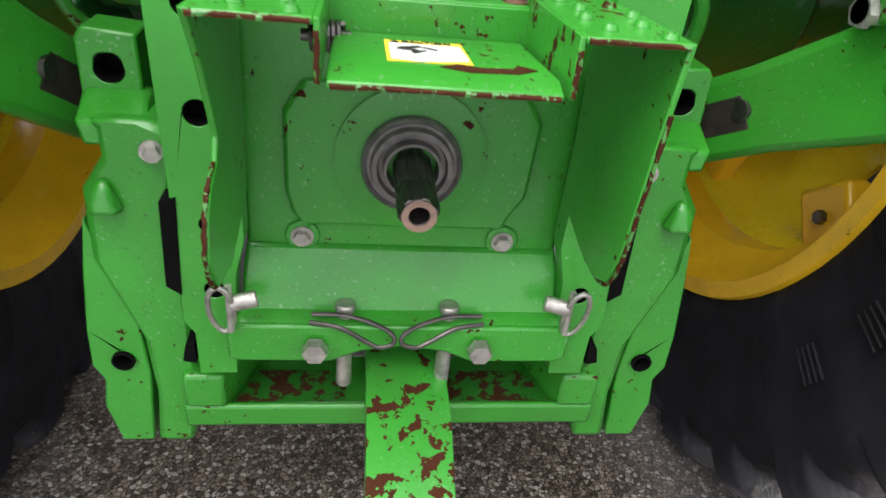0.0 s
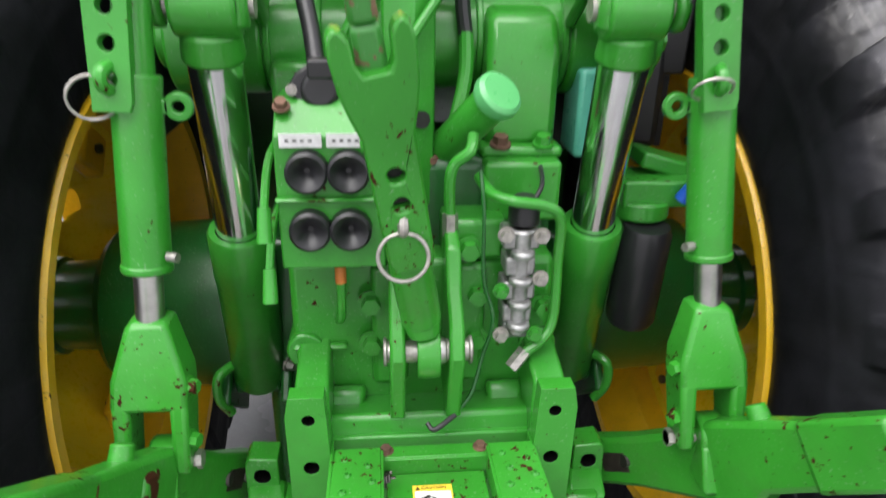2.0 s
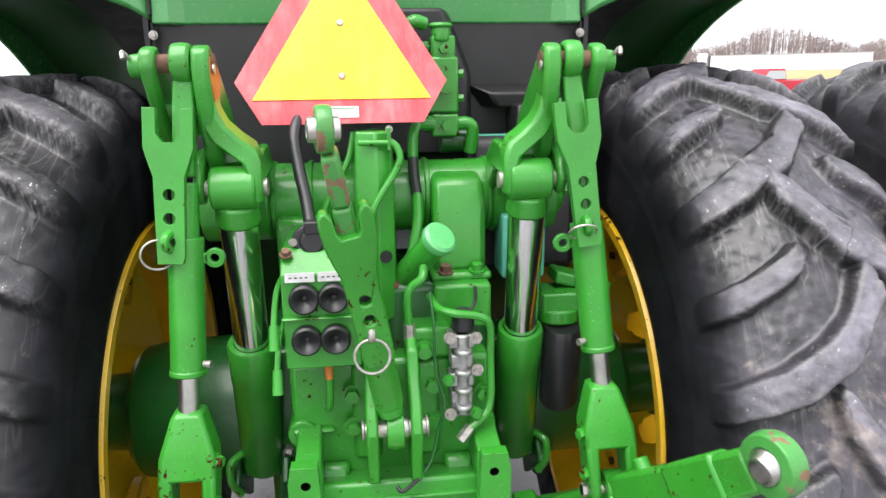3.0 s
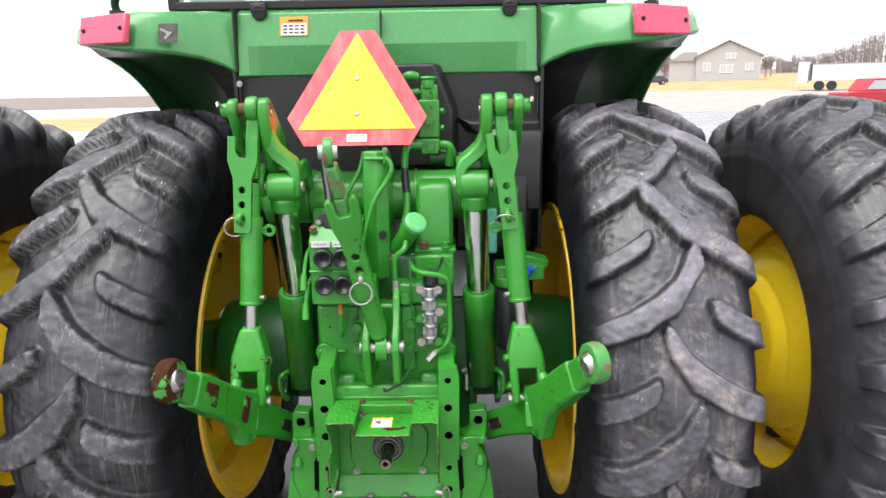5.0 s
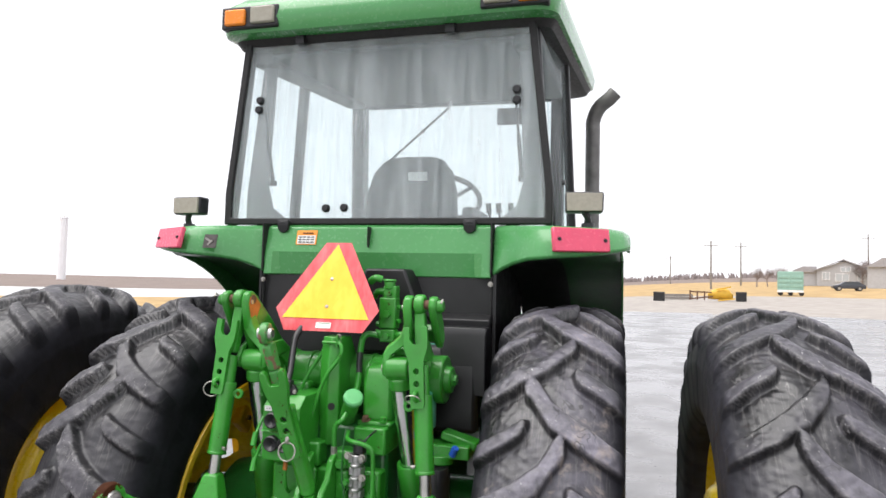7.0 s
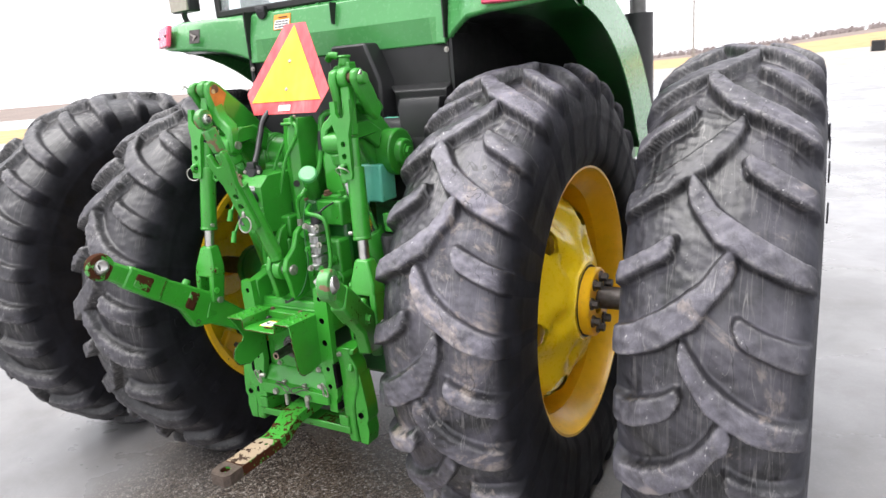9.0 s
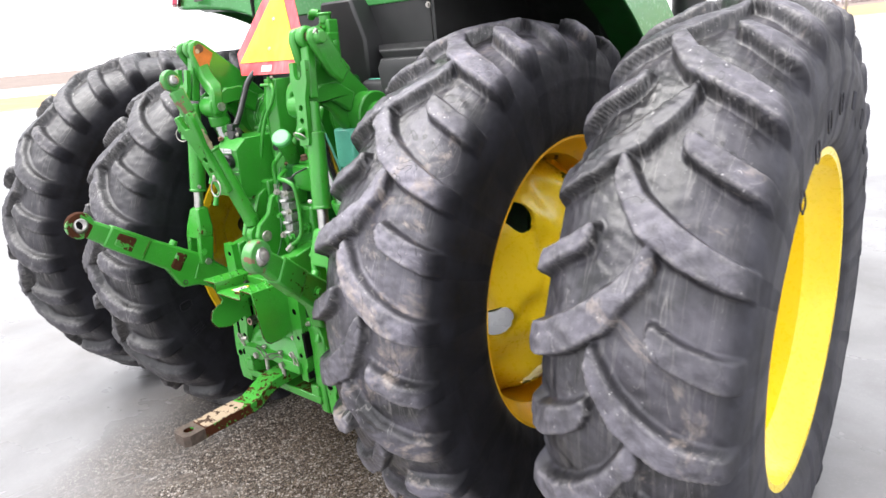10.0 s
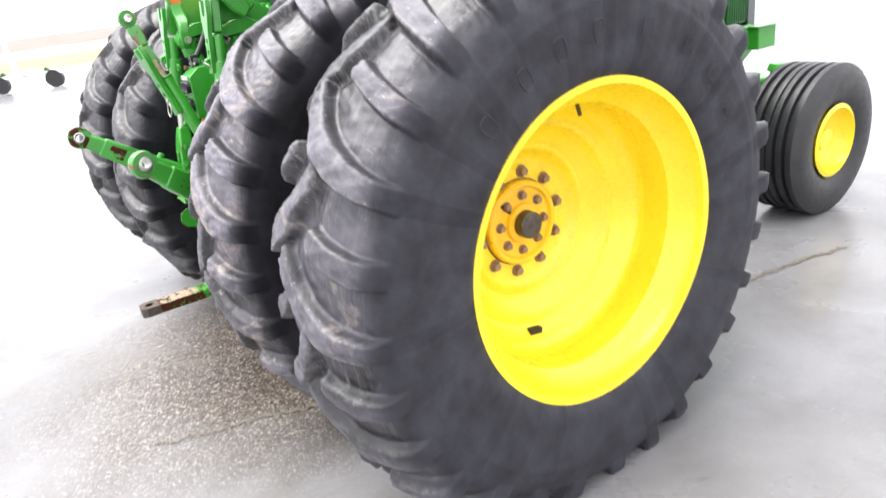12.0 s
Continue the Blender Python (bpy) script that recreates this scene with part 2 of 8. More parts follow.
def faded(name, deep, pale):
    """Weathered reflective sheet with washed-out upright streaks."""
    m, nt, b = nodes_of(name)
    streak = ramp(nt, tex(nt, 26.0, 5, 0.6, 0.3, stretch=(1.0, 1.0, 0.10)), 0.36, 0.66)
    blot = ramp(nt, tex(nt, 7.0, 4), 0.35, 0.7)
    nt.links.new(mixc(nt, math2(nt, 'MULTIPLY', streak, math2(nt, 'ADD', blot, 0.35)), deep, pale), b.inputs["Base Color"])
    b.inputs["Roughness"].default_value = 0.42
    bump(nt, b, tex(nt, 120.0, 3), 0.08, 0.002)
    return m


GREEN = paint("green_enamel", (0.028, 0.250, 0.020), chip=0.22)
GREEN_CHIPPED = paint("chipped_green_enamel", (0.029, 0.255, 0.019), chip=0.32, chip_scale=70.0)
GREEN_BAR = paint("flaking_green_enamel", (0.036, 0.285, 0.026), chip=1.0, under=(0.036, 0.012, 0.006), chip_scale=42.0, worn_end=(-0.74, -0.92))
GREEN_FLAKED = paint("rusted_through_enamel", (0.036, 0.245, 0.026), chip=1.45, under=(0.032, 0.012, 0.006), chip_scale=24.0)
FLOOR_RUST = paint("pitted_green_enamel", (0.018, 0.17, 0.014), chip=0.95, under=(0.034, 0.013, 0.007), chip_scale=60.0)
END_RUST = plain("dark_scale_rust", (0.075, 0.055, 0.043), 0.6, 0.2, 0.45, 50, 0.3)
GREASY_GREY = plain("greasy_grey_steel", (0.15, 0.14, 0.135), 0.45, 0.3, 0.4, 60, 0.3)
SILVER_FOIL = plain("silver_foil", (0.62, 0.62, 0.62), 0.4, 0.0, 0.2, 90, 0.0)
# paler than GREEN: the sky's sheen on the panels put into the colour
GREEN_PANEL = paint("sky_paled_panel_enamel", (0.07, 0.285, 0.085), chip=0.0, rough=0.2, dirt=0.0, var=0.03, grain=0.002)
# darker, grimier copy of GREEN; shade under the cab put into its colour
GREEN_DARK = paint("shaded_green_enamel", (0.006, 0.095, 0.012), chip=0.1, dirt=0.5, dirtcol=(0.02, 0.025, 0.015))
TEAL = paint("teal_plastic", (0.12, 0.5, 0.36), dirt=0.1)
YELLOW = paint("yellow_enamel", (0.90, 0.68, 0.018), chip=0.0, rough=0.28, dirt=0.06, dirtcol=(0.4, 0.2, 0.03), var=0.06)
# same paint as YELLOW, worn, with dimmer, orange light put into its colour
YELLOW_WORN_DIM = paint("weathered_dim_yellow_enamel", (0.88, 0.52, 0.012), chip=0.10, rough=0.34, dirt=0.28, dirtcol=(0.33, 0.15, 0.02), var=0.14)
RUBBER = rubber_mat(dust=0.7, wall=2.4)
# left tyres: the weaker light on them is put into a darker rubber
RUBBER_DARK = rubber_mat("dimmed_tyre_rubber", 0.1, 0.0)
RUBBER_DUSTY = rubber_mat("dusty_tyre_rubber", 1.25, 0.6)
FAR_RUBBER = plain("black_tyre_rubber", (0.016, 0.016, 0.018), 0.45, var=0.4, scale=12)
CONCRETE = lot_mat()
BLACK = plain("black_sheet_metal", (0.012, 0.012, 0.013), 0.45, var=0.4, scale=8)
PLASTIC = plain("black_plastic", (0.015, 0.015, 0.017), 0.35, var=0.2)
# the shade inside holes and slots, put into a near-black colour
HOLE = plain("recess_shade_black", (0.004, 0.004, 0.004), 0.95, spec=0.05)
SEAL = plain("seal_and_gap_black", (0.012, 0.012, 0.012), 0.6)
STEEL = plain("bare_steel", (0.5, 0.49, 0.47), 0.35, 1.0, 0.25, 25)
DARK_STEEL = plain("oily_dark_steel", (0.11, 0.10, 0.095), 0.4, 0.9, 0.4, 40)
CHROME = plain("chrome_rod", (0.74, 0.75, 0.77), 0.17, 1.0, 0.08, 14, 0.0)
ZINC = plain("zinc_plate", (0.42, 0.40, 0.37), 0.42, 0.8, 0.45, 70, 0.25)
BOLT_RUST = plain("pinkish_rusted_bolt", (0.26, 0.17, 0.13), 0.6, 0.3, 0.35, 60, 0.2)
GREEN_WORN = paint("worn_through_enamel", (0.05, 0.25, 0.045), chip=0.8, under=(0.13, 0.085, 0.055), chip_scale=26.0)
BAR_TOP = paint("worn_bar_top", (0.34, 0.26, 0.18), chip=0.85, under=(0.035, 0.022, 0.016), rough=0.45, chip_scale=34.0)
WORN_STEEL = plain("worn_tan_steel", (0.36, 0.28, 0.20), 0.5, 0.4, 0.45, 40, 0.2)
EDGE_RUST = paint("rusted_paint_edge", (0.05, 0.20, 0.035), chip=1.25, under=(0.034, 0.012, 0.006), chip_scale=110.0)
GREASE = plain("dark_grease", (0.030, 0.024, 0.020), 0.4, 0.2, 0.5, 45, 0.3)
RUSTY = plain("rusty_steel", (0.14, 0.075, 0.05), 0.75, 0.2, 0.5, 45, 0.3)
ALUMINIUM = plain("cast_aluminium", (0.36, 0.36, 0.355), 0.45, 0.8, 0.35, 60, 0.3)
GLASS = glass_mat("tinted_glass", (0.95, 0.98, 0.98), 0.13)
SIDE_GLASS = glass_mat("tinted_side_glass", (0.95, 0.98, 0.98), 0.06)
LENS_RED = plain("red_lens", (0.70, 0.08, 0.15), 0.25, var=0.06)
LENS_AMBER = plain("amber_lens", (0.85, 0.25, 0.02), 0.25, var=0.06)
LENS_CLEAR = plain("fluted_lamp_glass", (0.33, 0.31, 0.25), 0.2, var=0.1, scale=60)
EMBLEM_YELLOW = faded("fluorescent_yellow", (0.92, 0.50, 0.012), (0.94, 0.66, 0.05))
EMBLEM_RED = faded("retroreflective_red", (0.66, 0.05, 0.065), (0.76, 0.17, 0.18))
WHITE = plain("white_decal", (0.78, 0.78, 0.76), 0.45, var=0.05)
INK = plain("black_ink", (0.015, 0.015, 0.015), 0.5)
ORANGE = plain("orange_decal", (0.85, 0.3, 0.03), 0.5, var=0.08)
DECAL_YELLOW = plain("yellow_decal", (0.85, 0.6, 0.05), 0.5, var=0.08)
SEAT_CLOTH = plain("grey_seat_vinyl", (0.05, 0.055, 0.06), 0.6, var=0.2, scale=40)
CAB_TRIM = plain("grey_cab_trim", (0.16, 0.17, 0.17), 0.7, var=0.12)


# ---- mesh helpers ----
Z = Vector((0, 0, 1))


def frame_to(p, q):
    """Matrix at p whose z axis points to q."""
    d = Vector(q) - Vector(p)
    return Matrix.Translation(p) @ d.to_track_quat('Z', 'Y').to_matrix().to_4x4(), d.length


def box(bm, c, s, rot=None):
    m = Matrix.Translation(c) @ (rot.to_4x4() if rot else Matrix())
    v = [bm.verts.new(m @ Vector((s[0] * x, s[1] * y, s[2] * z))) for x in (-0.5, 0.5) for y in (-0.5, 0.5) for z in (-0.5, 0.5)]
    for f in ((0, 1, 3, 2), (4, 6, 7, 5), (0, 4, 5, 1), (2, 3, 7, 6), (0, 2, 6, 4), (1, 5, 7, 3)):
        bm.faces.new([v[k] for k in f])


def rod(bm, p, q, r1, r2=None, n=20, caps=True):
    m, length = frame_to(p, q)
    r2 = r1 if r2 is None else r2
    ring = [(math.cos(2 * math.pi * i / n), math.sin(2 * math.pi * i / n)) for i in range(n)]
    a = [bm.verts.new(m @ Vector((r1 * c, r1 * d, 0))) for c, d in ring]
    b = [bm.verts.new(m @ Vector((r2 * c, r2 * d, length))) for c, d in ring]
    for i in range(n):
        j = (i + 1) % n
        bm.faces.new((a[i], a[j], b[j], b[i]))
    if caps:
        bm.faces.new(a[::-1])
        bm.faces.new(b)


def spin(bm, profile, m, n=48, closed=False):
    """Turns (radius, height) pairs about the z axis of m."""
    rings = []
    for r, h in profile:
        if r < 1e-6:
            rings.append([bm.verts.new(m @ Vector((0, 0, h)))])
        else:
            rings.append([bm.verts.new(m @ Vector((r * math.cos(2 * math.pi * i / n), r * math.sin(2 * math.pi * i / n), h))) for i in range(n)])
    pairs = list(zip(rings, rings[1:])) + ([(rings[-1], rings[0])] if closed else [])
    for a, b in pairs:
        for i in range(n):
            j = (i + 1) % n
            vs = [a[i % len(a)], a[j % len(a)], b[j % len(b)], b[i % len(b)]]
            vs = list(dict.fromkeys(vs))
            if len(vs) > 2:
                bm.faces.new(vs)


def smooth_path(pts, steps=8):
    pts = [Vector(p) for p in pts]
    out = []
    for i in range(len(pts) - 1):
        p0, p1, p2, p3 = pts[max(i - 1, 0)], pts[i], pts[i + 1], pts[min(i + 2, len(pts) - 1)]
        for k in range(steps):
            t = k / steps
            out.append(0.5 * ((2 * p1) + (p2 - p0) * t + (2 * p0 - 5 * p1 + 4 * p2 - p3) * t * t + (3 * p1 - p0 - 3 * p2 + p3) * t ** 3))
    return out + [pts[-1]]


def tube(bm, pts, r, n=10, steps=7, loop=False):
    path = smooth_path(pts, steps) if steps > 1 else [Vector(p) for p in pts]
    if loop:
        path = path[:-1]
    rings, up = [], None
    for i, p in enumerate(path):
        a = path[(i + 1) % len(path)] if loop or i + 1 < len(path) else p
        b = path[i - 1] if loop or i else p
        d = (a - b).normalized()
        if up is None:
            up = d.orthogonal().normalized()
        up = (up - d * up.dot(d)).normalized()
        side = d.cross(up)
        rings.append([bm.verts.new(p + r * (math.cos(2 * math.pi * k / n) * up + math.sin(2 * math.pi * k / n) * side)) for k in range(n)])
    for a, b in list(zip(rings, rings[1:])) + ([(rings[-1], rings[0])] if loop else []):
        for k in range(n):
            bm.faces.new((a[k], a[(k + 1) % n], b[(k + 1) % n], b[k]))
    if not loop:
        bm.faces.new(rings[0][::-1])
        bm.faces.new(rings[-1])


def circle(x, y, r, n=18):
    return [(x + r * math.cos(2 * math.pi * i / n), y + r * math.sin(2 * math.pi * i / n)) for i in range(n)]


def plate(bm, outline, thick, m, holes=()):
    """A plate cut from a 2D outline with holes, its thickness centred on the xy plane of m."""
    from mathutils.geometry import tessellate_polygon
    loops = [list(outline)] + [list(h) for h in holes]
    flat = [Vector((x, y, 0)) for lp in loops for x, y in lp]
    tris = tessellate_polygon([[Vector((x, y, 0)) for x, y in lp] for lp in loops])
    top = [bm.verts.new(m @ (v + Vector((0, 0, thick / 2)))) for v in flat]
    low = [bm.verts.new(m @ (v - Vector((0, 0, thick / 2)))) for v in flat]
    for a, b, c in tris:
        if len({a, b, c}) == 3:
            bm.faces.new((top[a], top[b], top[c]))
            bm.faces.new((low[c], low[b], low[a]))
    k = 0
    for lp in loops:
        n = len(lp)
        for i in range(n):
            j = (i + 1) % n
            bm.faces.new((top[k + i], top[k + j], low[k + j], low[k + i]))
        k += n


def loft(bm, sections, closed=True, caps=True):
    """Joins lists of points, one ring after another."""
    rings = [[bm.verts.new(p) for p in s] for s in sections]
    n = len(rings[0])
    for a, b in zip(rings, rings[1:]):
        for i in range(n if closed else n - 1):
            j = (i + 1) % n
            bm.faces.new((a[i], a[j], b[j], b[i]))
    if caps and closed:
        bm.faces.new(rings[0][::-1])
        bm.faces.new(rings[-1])


def hexbolt(bm, p, d, r, h, washer=True):
    d = Vector(d).normalized()
    p = Vector(p)
    if washer:
        rod(bm, p, p + d * h * 0.25, r * 1.35, n=18)
    rod(bm, p + d * h * 0.2, p + d * h, r, r * 0.93, n=6)


def part(name, bm, mat, parent=None, label="", bevel=0.0, smooth=35.0, at=None):
    bmesh.ops.recalc_face_normals(bm, faces=bm.faces)
    me = bpy.data.meshes.new(name)
    bm.to_mesh(me)
    bm.free()
    for p in me.polygons:
        p.use_smooth = True
    me.set_sharp_from_angle(angle=radians(smooth))
    me.materials.append(mat)
    ob = new(name, me)
    if parent is not None:
        ob.parent = parent
    if at is not None:
        ob.matrix_basis = at
    if bevel:
        b = ob.modifiers.new("bevel", 'BEVEL')
        b.width, b.segments, b.limit_method, b.angle_limit = bevel, 2, 'ANGLE', radians(40)
        b.harden_normals = False
    if label:
        tagged(ob, label=label)
    return ob


def empty(name, label="", category="", group="", kind="", parent=None, at=None):
    ob = new(name)
    ob.empty_display_size = 0.1
    if parent is not None:
        ob.parent = parent
    if at is not None:
        ob.matrix_basis = at
    return tagged(ob, label, category, group, kind)


def B():
    return bmesh.new()


RX = lambda a: Matrix.Rotation(radians(a), 4, 'X')
RY = lambda a: Matrix.Rotation(radians(a), 4, 'Y')
RZ = lambda a: Matrix.Rotation(radians(a), 4, 'Z')
T = lambda x, y, z: Matrix.Translation((x, y, z))
XAX = RY(90)     # local z along world x

# ---- ground ----
def height(x, y):
    """Level lot; the farmland ahead rises gently to the right."""
    d = math.hypot(x, y)
    a = math.degrees(math.atan2(x, y))
    rise = (0.5 + 0.5 * math.tanh((a - 0) / 9)) * (1 if a < 70 else max(0.0, 1 - (a - 70) / 50))
    far = min(d, 330.0)
    return max(0.0, far - 45) * 0.030 * rise


DRY_GRASS = plain("dry_grass", (0.40, 0.28, 0.14), 0.9, var=0.3, scale=0.4, bmp=0.3, spec=0.1)
GRAVEL = plain("pale_gravel", (0.33, 0.30, 0.27), 0.8, var=0.2, scale=0.8, bmp=0.3, spec=0.2)
ROAD = plain("wet_road", (0.50, 0.50, 0.50), 0.35, var=0.1, scale=0.3, bmp=0)
FIELD = plain("bare_field", (0.21, 0.17, 0.15), 0.95, var=0.25, scale=0.15, bmp=0.3, spec=0.1)


def ground_sheet():
    bm = B()
    rings = [0, 3, 8, 16, 26, 35, 40, 44, 50, 58, 66, 76, 88, 104, 112, 130, 160, 200, 260, 330, 450, 800, 1600, 3500]
    n = 112
    prev, kinds = None, []
    for k, r in enumerate(rings):
        cur = []
        for i in range(1 if r == 0 else n):
            a = 2 * math.pi * i / n
            rr = r * (1 + (0.025 * noise.noise((math.sin(a) * 3, math.cos(a) * 3, r * 0.01)) if 30 < r < 400 else 0))
            x, y = rr * math.sin(a), rr * math.cos(a)
            cur.append(bm.verts.new((x, y, height(x, y))))
        if prev:
            for i in range(n):
                j = (i + 1) % n
                f = bm.faces.new([prev[0], cur[i], cur[j]] if len(prev) == 1 else [prev[i], cur[i], cur[j], prev[j]])
                az = (360 * (i + 0.5) / n + 180) % 360 - 180
                d = (rings[k - 1] + r) / 2
                if az < -15:
                    m = 0 if d < 40 else 1 if d < 70 else 3 if d < 112 else 4
                elif az < 120:
                    m = 0 if d < 50 else 2 if d < 88 else 1 if d < 200 else 4
                else:
                    m = 0 if d < 60 else 1
                f.material_index = m
        prev = cur
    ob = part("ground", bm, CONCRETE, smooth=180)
    for m in (DRY_GRASS, GRAVEL, ROAD, FIELD):
        ob.data.materials.append(m)
    return tagged(ob, "damp concrete lot running out to dry grass and bare fields", "ground", kind="structure")


ground = ground_sheet()

# ---- tractor ----
tractor = empty("tractor", "green farm tractor with yellow wheels and dual rear tyres on concrete", "tractor")
AX_Y = -0.055


REAR_R = 0.955
HUBS = {('in', 1): (0.822, -0.07, 0.868), ('out', 1): (1.618, -0.022, 0.863), ('in', -1): (-0.822, -0.07, 0.856), ('out', -1): (-1.64, -0.12, 0.885)}


def waves(p, scale, seed, count=14):
    """Smooth noise in -1 to 1, as a sum of random plane waves, at an array of places."""
    rng = np.random.default_rng(seed)
    out = np.zeros(p.shape[:-1])
    for k in range(count):
        d = rng.normal(size=3)
        d *= scale * (0.6 + 0.9 * rng.random()) * 2 * math.pi / np.linalg.norm(d)
        out += np.sin(p @ d + rng.random() * 6.28)
    return out / math.sqrt(count)


def soft(v):
    v = np.clip(v, 0, 1)
    return v * v * (3 - 2 * v)


def tyre_section(R, half, bead, seat, fine, square=1.0):
    """Half the round-shouldered carcass from the crown to the bead, evenly stepped: arc, across, radius, arc of the tread's edge."""
    k = half / 0.23
    pts = [Vector((u * k, 0, R - 0.041 - d * square)) for u, d in ((0, 0.0), (0.04, 0.002), (0.08, 0.011), (0.12, 0.032), (0.15, 0.058), (0.175, 0.088), (0.202, 0.128), (0.214, 0.176), (0.218, 0.231), (0.217, 0.286))]
    pts += [Vector((half * (0.5 + seat * 0.5), 0, bead + 0.06)), Vector((half * seat, 0, bead + 0.012)), Vector((half * (seat - 0.06), 0, bead - 0.005))]
    xr = np.array([(v.x, v.z) for v in smooth_path(pts, 12)])
    arc = np.r_[0, np.cumsum(np.hypot(*np.diff(xr, axis=0).T))]
    W = np.interp(0.19 * k, xr[:100, 0], arc[:100])
    far = W + 0.10
    at = np.r_[np.arange(0, far, fine), np.arange(far, arc[-1], 0.013), arc[-1]]
    return at, np.interp(at, arc, xr[:, 0]), np.interp(at, arc, xr[:, 1]), W


def bars(x, turned, along, R, phase, seed):
    """Height of the moulded bars, 0 to 1: long and short ones by turns on both sides of the crown."""
    rng = np.random.default_rng(seed)
    count = 14
    pitch = 2 * math.pi * R / count
    out = np.zeros(x.shape)
    for side in (1, -1):
        q = x * side
        lag = np.interp(q, (-0.05, 0.015, 0.10, 0.16, 0.20, 0.24), (-0.008, 0.095, 0.158, 0.190, 0.206, 0.212))
        slope = np.interp(q, (-0.05, 0.015, 0.06, 0.12, 0.18, 0.24), (1.6, 1.25, 0.85, 0.6, 0.42, 0.2)) * turned
        for first, shift in ((-0.040, 0.0), (0.086, 0.5)):
            a = along - phase * R - lag - pitch * (shift + (0.0 if side > 0 else 0.5))
            k = np.round(a / pitch)
            n = k.astype(int) % count
            wide, tall, turn, begin = (rng.uniform(lo, hi, count)[n] for lo, hi in ((0.9, 1.2), (0.80, 1.06), (-0.009, 0.009), (-0.012, 0.012)))
            d = (a - k * pitch + turn) / np.sqrt(1 + slope * slope)
            short = np.maximum(0, first + begin - q)
            w = 0.029 * wide * np.clip(0.75 + (q - first) * 2.4, 0.75, 1.1)
            d = np.where(short > 0, np.sign(d) * np.hypot(d, short * 1.25), d)
            flank = np.where(d > 0, 0.010, 0.015)
            h = soft(1 - (np.abs(d) - w) / flank) * tall * (1 - 0.12 * np.clip(-d / w, 0, 1))
            out = np.maximum(out, h)
    return out


def rear_tyre(name, parent, seed, label, phase, half=0.24, letters=0, stand=0.88, R=REAR_R, seat=0.86, mat=RUBBER, bead=0.548, fine=0.006, shift=0.0, square=1.0):
    """A farm tyre moulded in one piece: rounded carcass, worn slanting bars, bulging sidewalls."""
    at, x, r, W = tyre_section(R, half, bead, seat, fine, square)
    s = np.r_[-at[:0:-1], at]
    x, r = np.r_[-x[:0:-1], x], np.r_[r[:0:-1], r]
    dx, dr = np.gradient(x, s), np.gradient(r, s)
    ln = np.hypot(dx, dr)
    nx, nr = -dr / ln, dx / ln
    n = int(2 * math.pi * R / fine)
    th = 2 * math.pi * np.arange(n) / n
    S, A = np.meshgrid(s, th)
    spot = np.stack([np.broadcast_to(x, S.shape), -r * np.sin(A), r * np.cos(A)], -1)
    old = waves(spot, 2.5, seed) * 0.0035 + waves(spot, 11.0, seed + 1) * 0.0016
    h = bars(x + old, np.broadcast_to(dx / ln, S.shape), A * R + old, R, radians(phase), seed)
    over = np.abs(S)
    deep = (0.043 + 0.010 * soft(over / W)) * (1 - soft((over - W + 0.02) / 0.075)) * (1 + 0.05 * waves(spot, 9.0, seed + 2) + 0.025 * waves(spot, 34.0, seed + 3))
    tread = 1 - soft((over - W) / 0.09)
    up = h * deep + tread * (0.0022 * waves(spot, 7.0, seed + 4) + 0.0010 * waves(spot, 28.0, seed + 5)) + 0.0015 * waves(spot, 2.2, seed + 6)
    # a shallow bead ring and a rounded step where the tread rubber ends
    up += 0.004 * np.exp(-((over - W - 0.11) / 0.010) ** 2)
    rr = r + (0.7 * nr + 0.3) * up
    co = np.stack([x + shift + 0.7 * nx * up, -rr * np.sin(A), rr * np.cos(A)], -1)
    co[..., 2] = np.maximum(co[..., 2], -stand + 0.001)      # the loaded tyre stands flat on the lot
    rows = len(s)
    i, j = np.meshgrid(np.arange(n), np.arange(rows), indexing='ij')
    i2, j2 = (i + 1) % n, (j + 1) % rows
    quads = np.stack([i * rows + j, i * rows + j2, i2 * rows + j2, i2 * rows + j], -1).reshape(-1, 4)
    me = bpy.data.meshes.new(name)
    me.from_pydata(co.reshape(-1, 3), [], quads)
    me.polygons.foreach_set("use_smooth", np.ones(len(quads), dtype=bool))
    me.update()
    me.materials.append(mat)
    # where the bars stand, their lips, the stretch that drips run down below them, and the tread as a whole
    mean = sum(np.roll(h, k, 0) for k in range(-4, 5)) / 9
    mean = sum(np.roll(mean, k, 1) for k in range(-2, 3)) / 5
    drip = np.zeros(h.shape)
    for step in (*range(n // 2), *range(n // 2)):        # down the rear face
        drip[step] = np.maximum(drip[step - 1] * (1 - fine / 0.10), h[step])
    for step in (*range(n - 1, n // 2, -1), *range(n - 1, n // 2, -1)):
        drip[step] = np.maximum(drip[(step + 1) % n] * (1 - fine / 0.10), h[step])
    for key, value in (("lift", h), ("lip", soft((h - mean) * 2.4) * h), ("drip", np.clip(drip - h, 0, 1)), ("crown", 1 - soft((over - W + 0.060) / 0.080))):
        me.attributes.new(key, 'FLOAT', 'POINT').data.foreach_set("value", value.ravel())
    ob = new(name, me)
    ob.parent = parent
    tagged(ob, label=label)
    # raised marks moulded into the sidewall: hollow ovals and short ribs
    side = letters * (half * 0.988 + 0.0005) + shift
    oval = ((-0.016, -0.026), (0.0, -0.030), (0.016, -0.026), (0.020, 0.0), (0.016, 0.026), (0.0, 0.030), (-0.016, 0.026), (-0.020, 0.0))
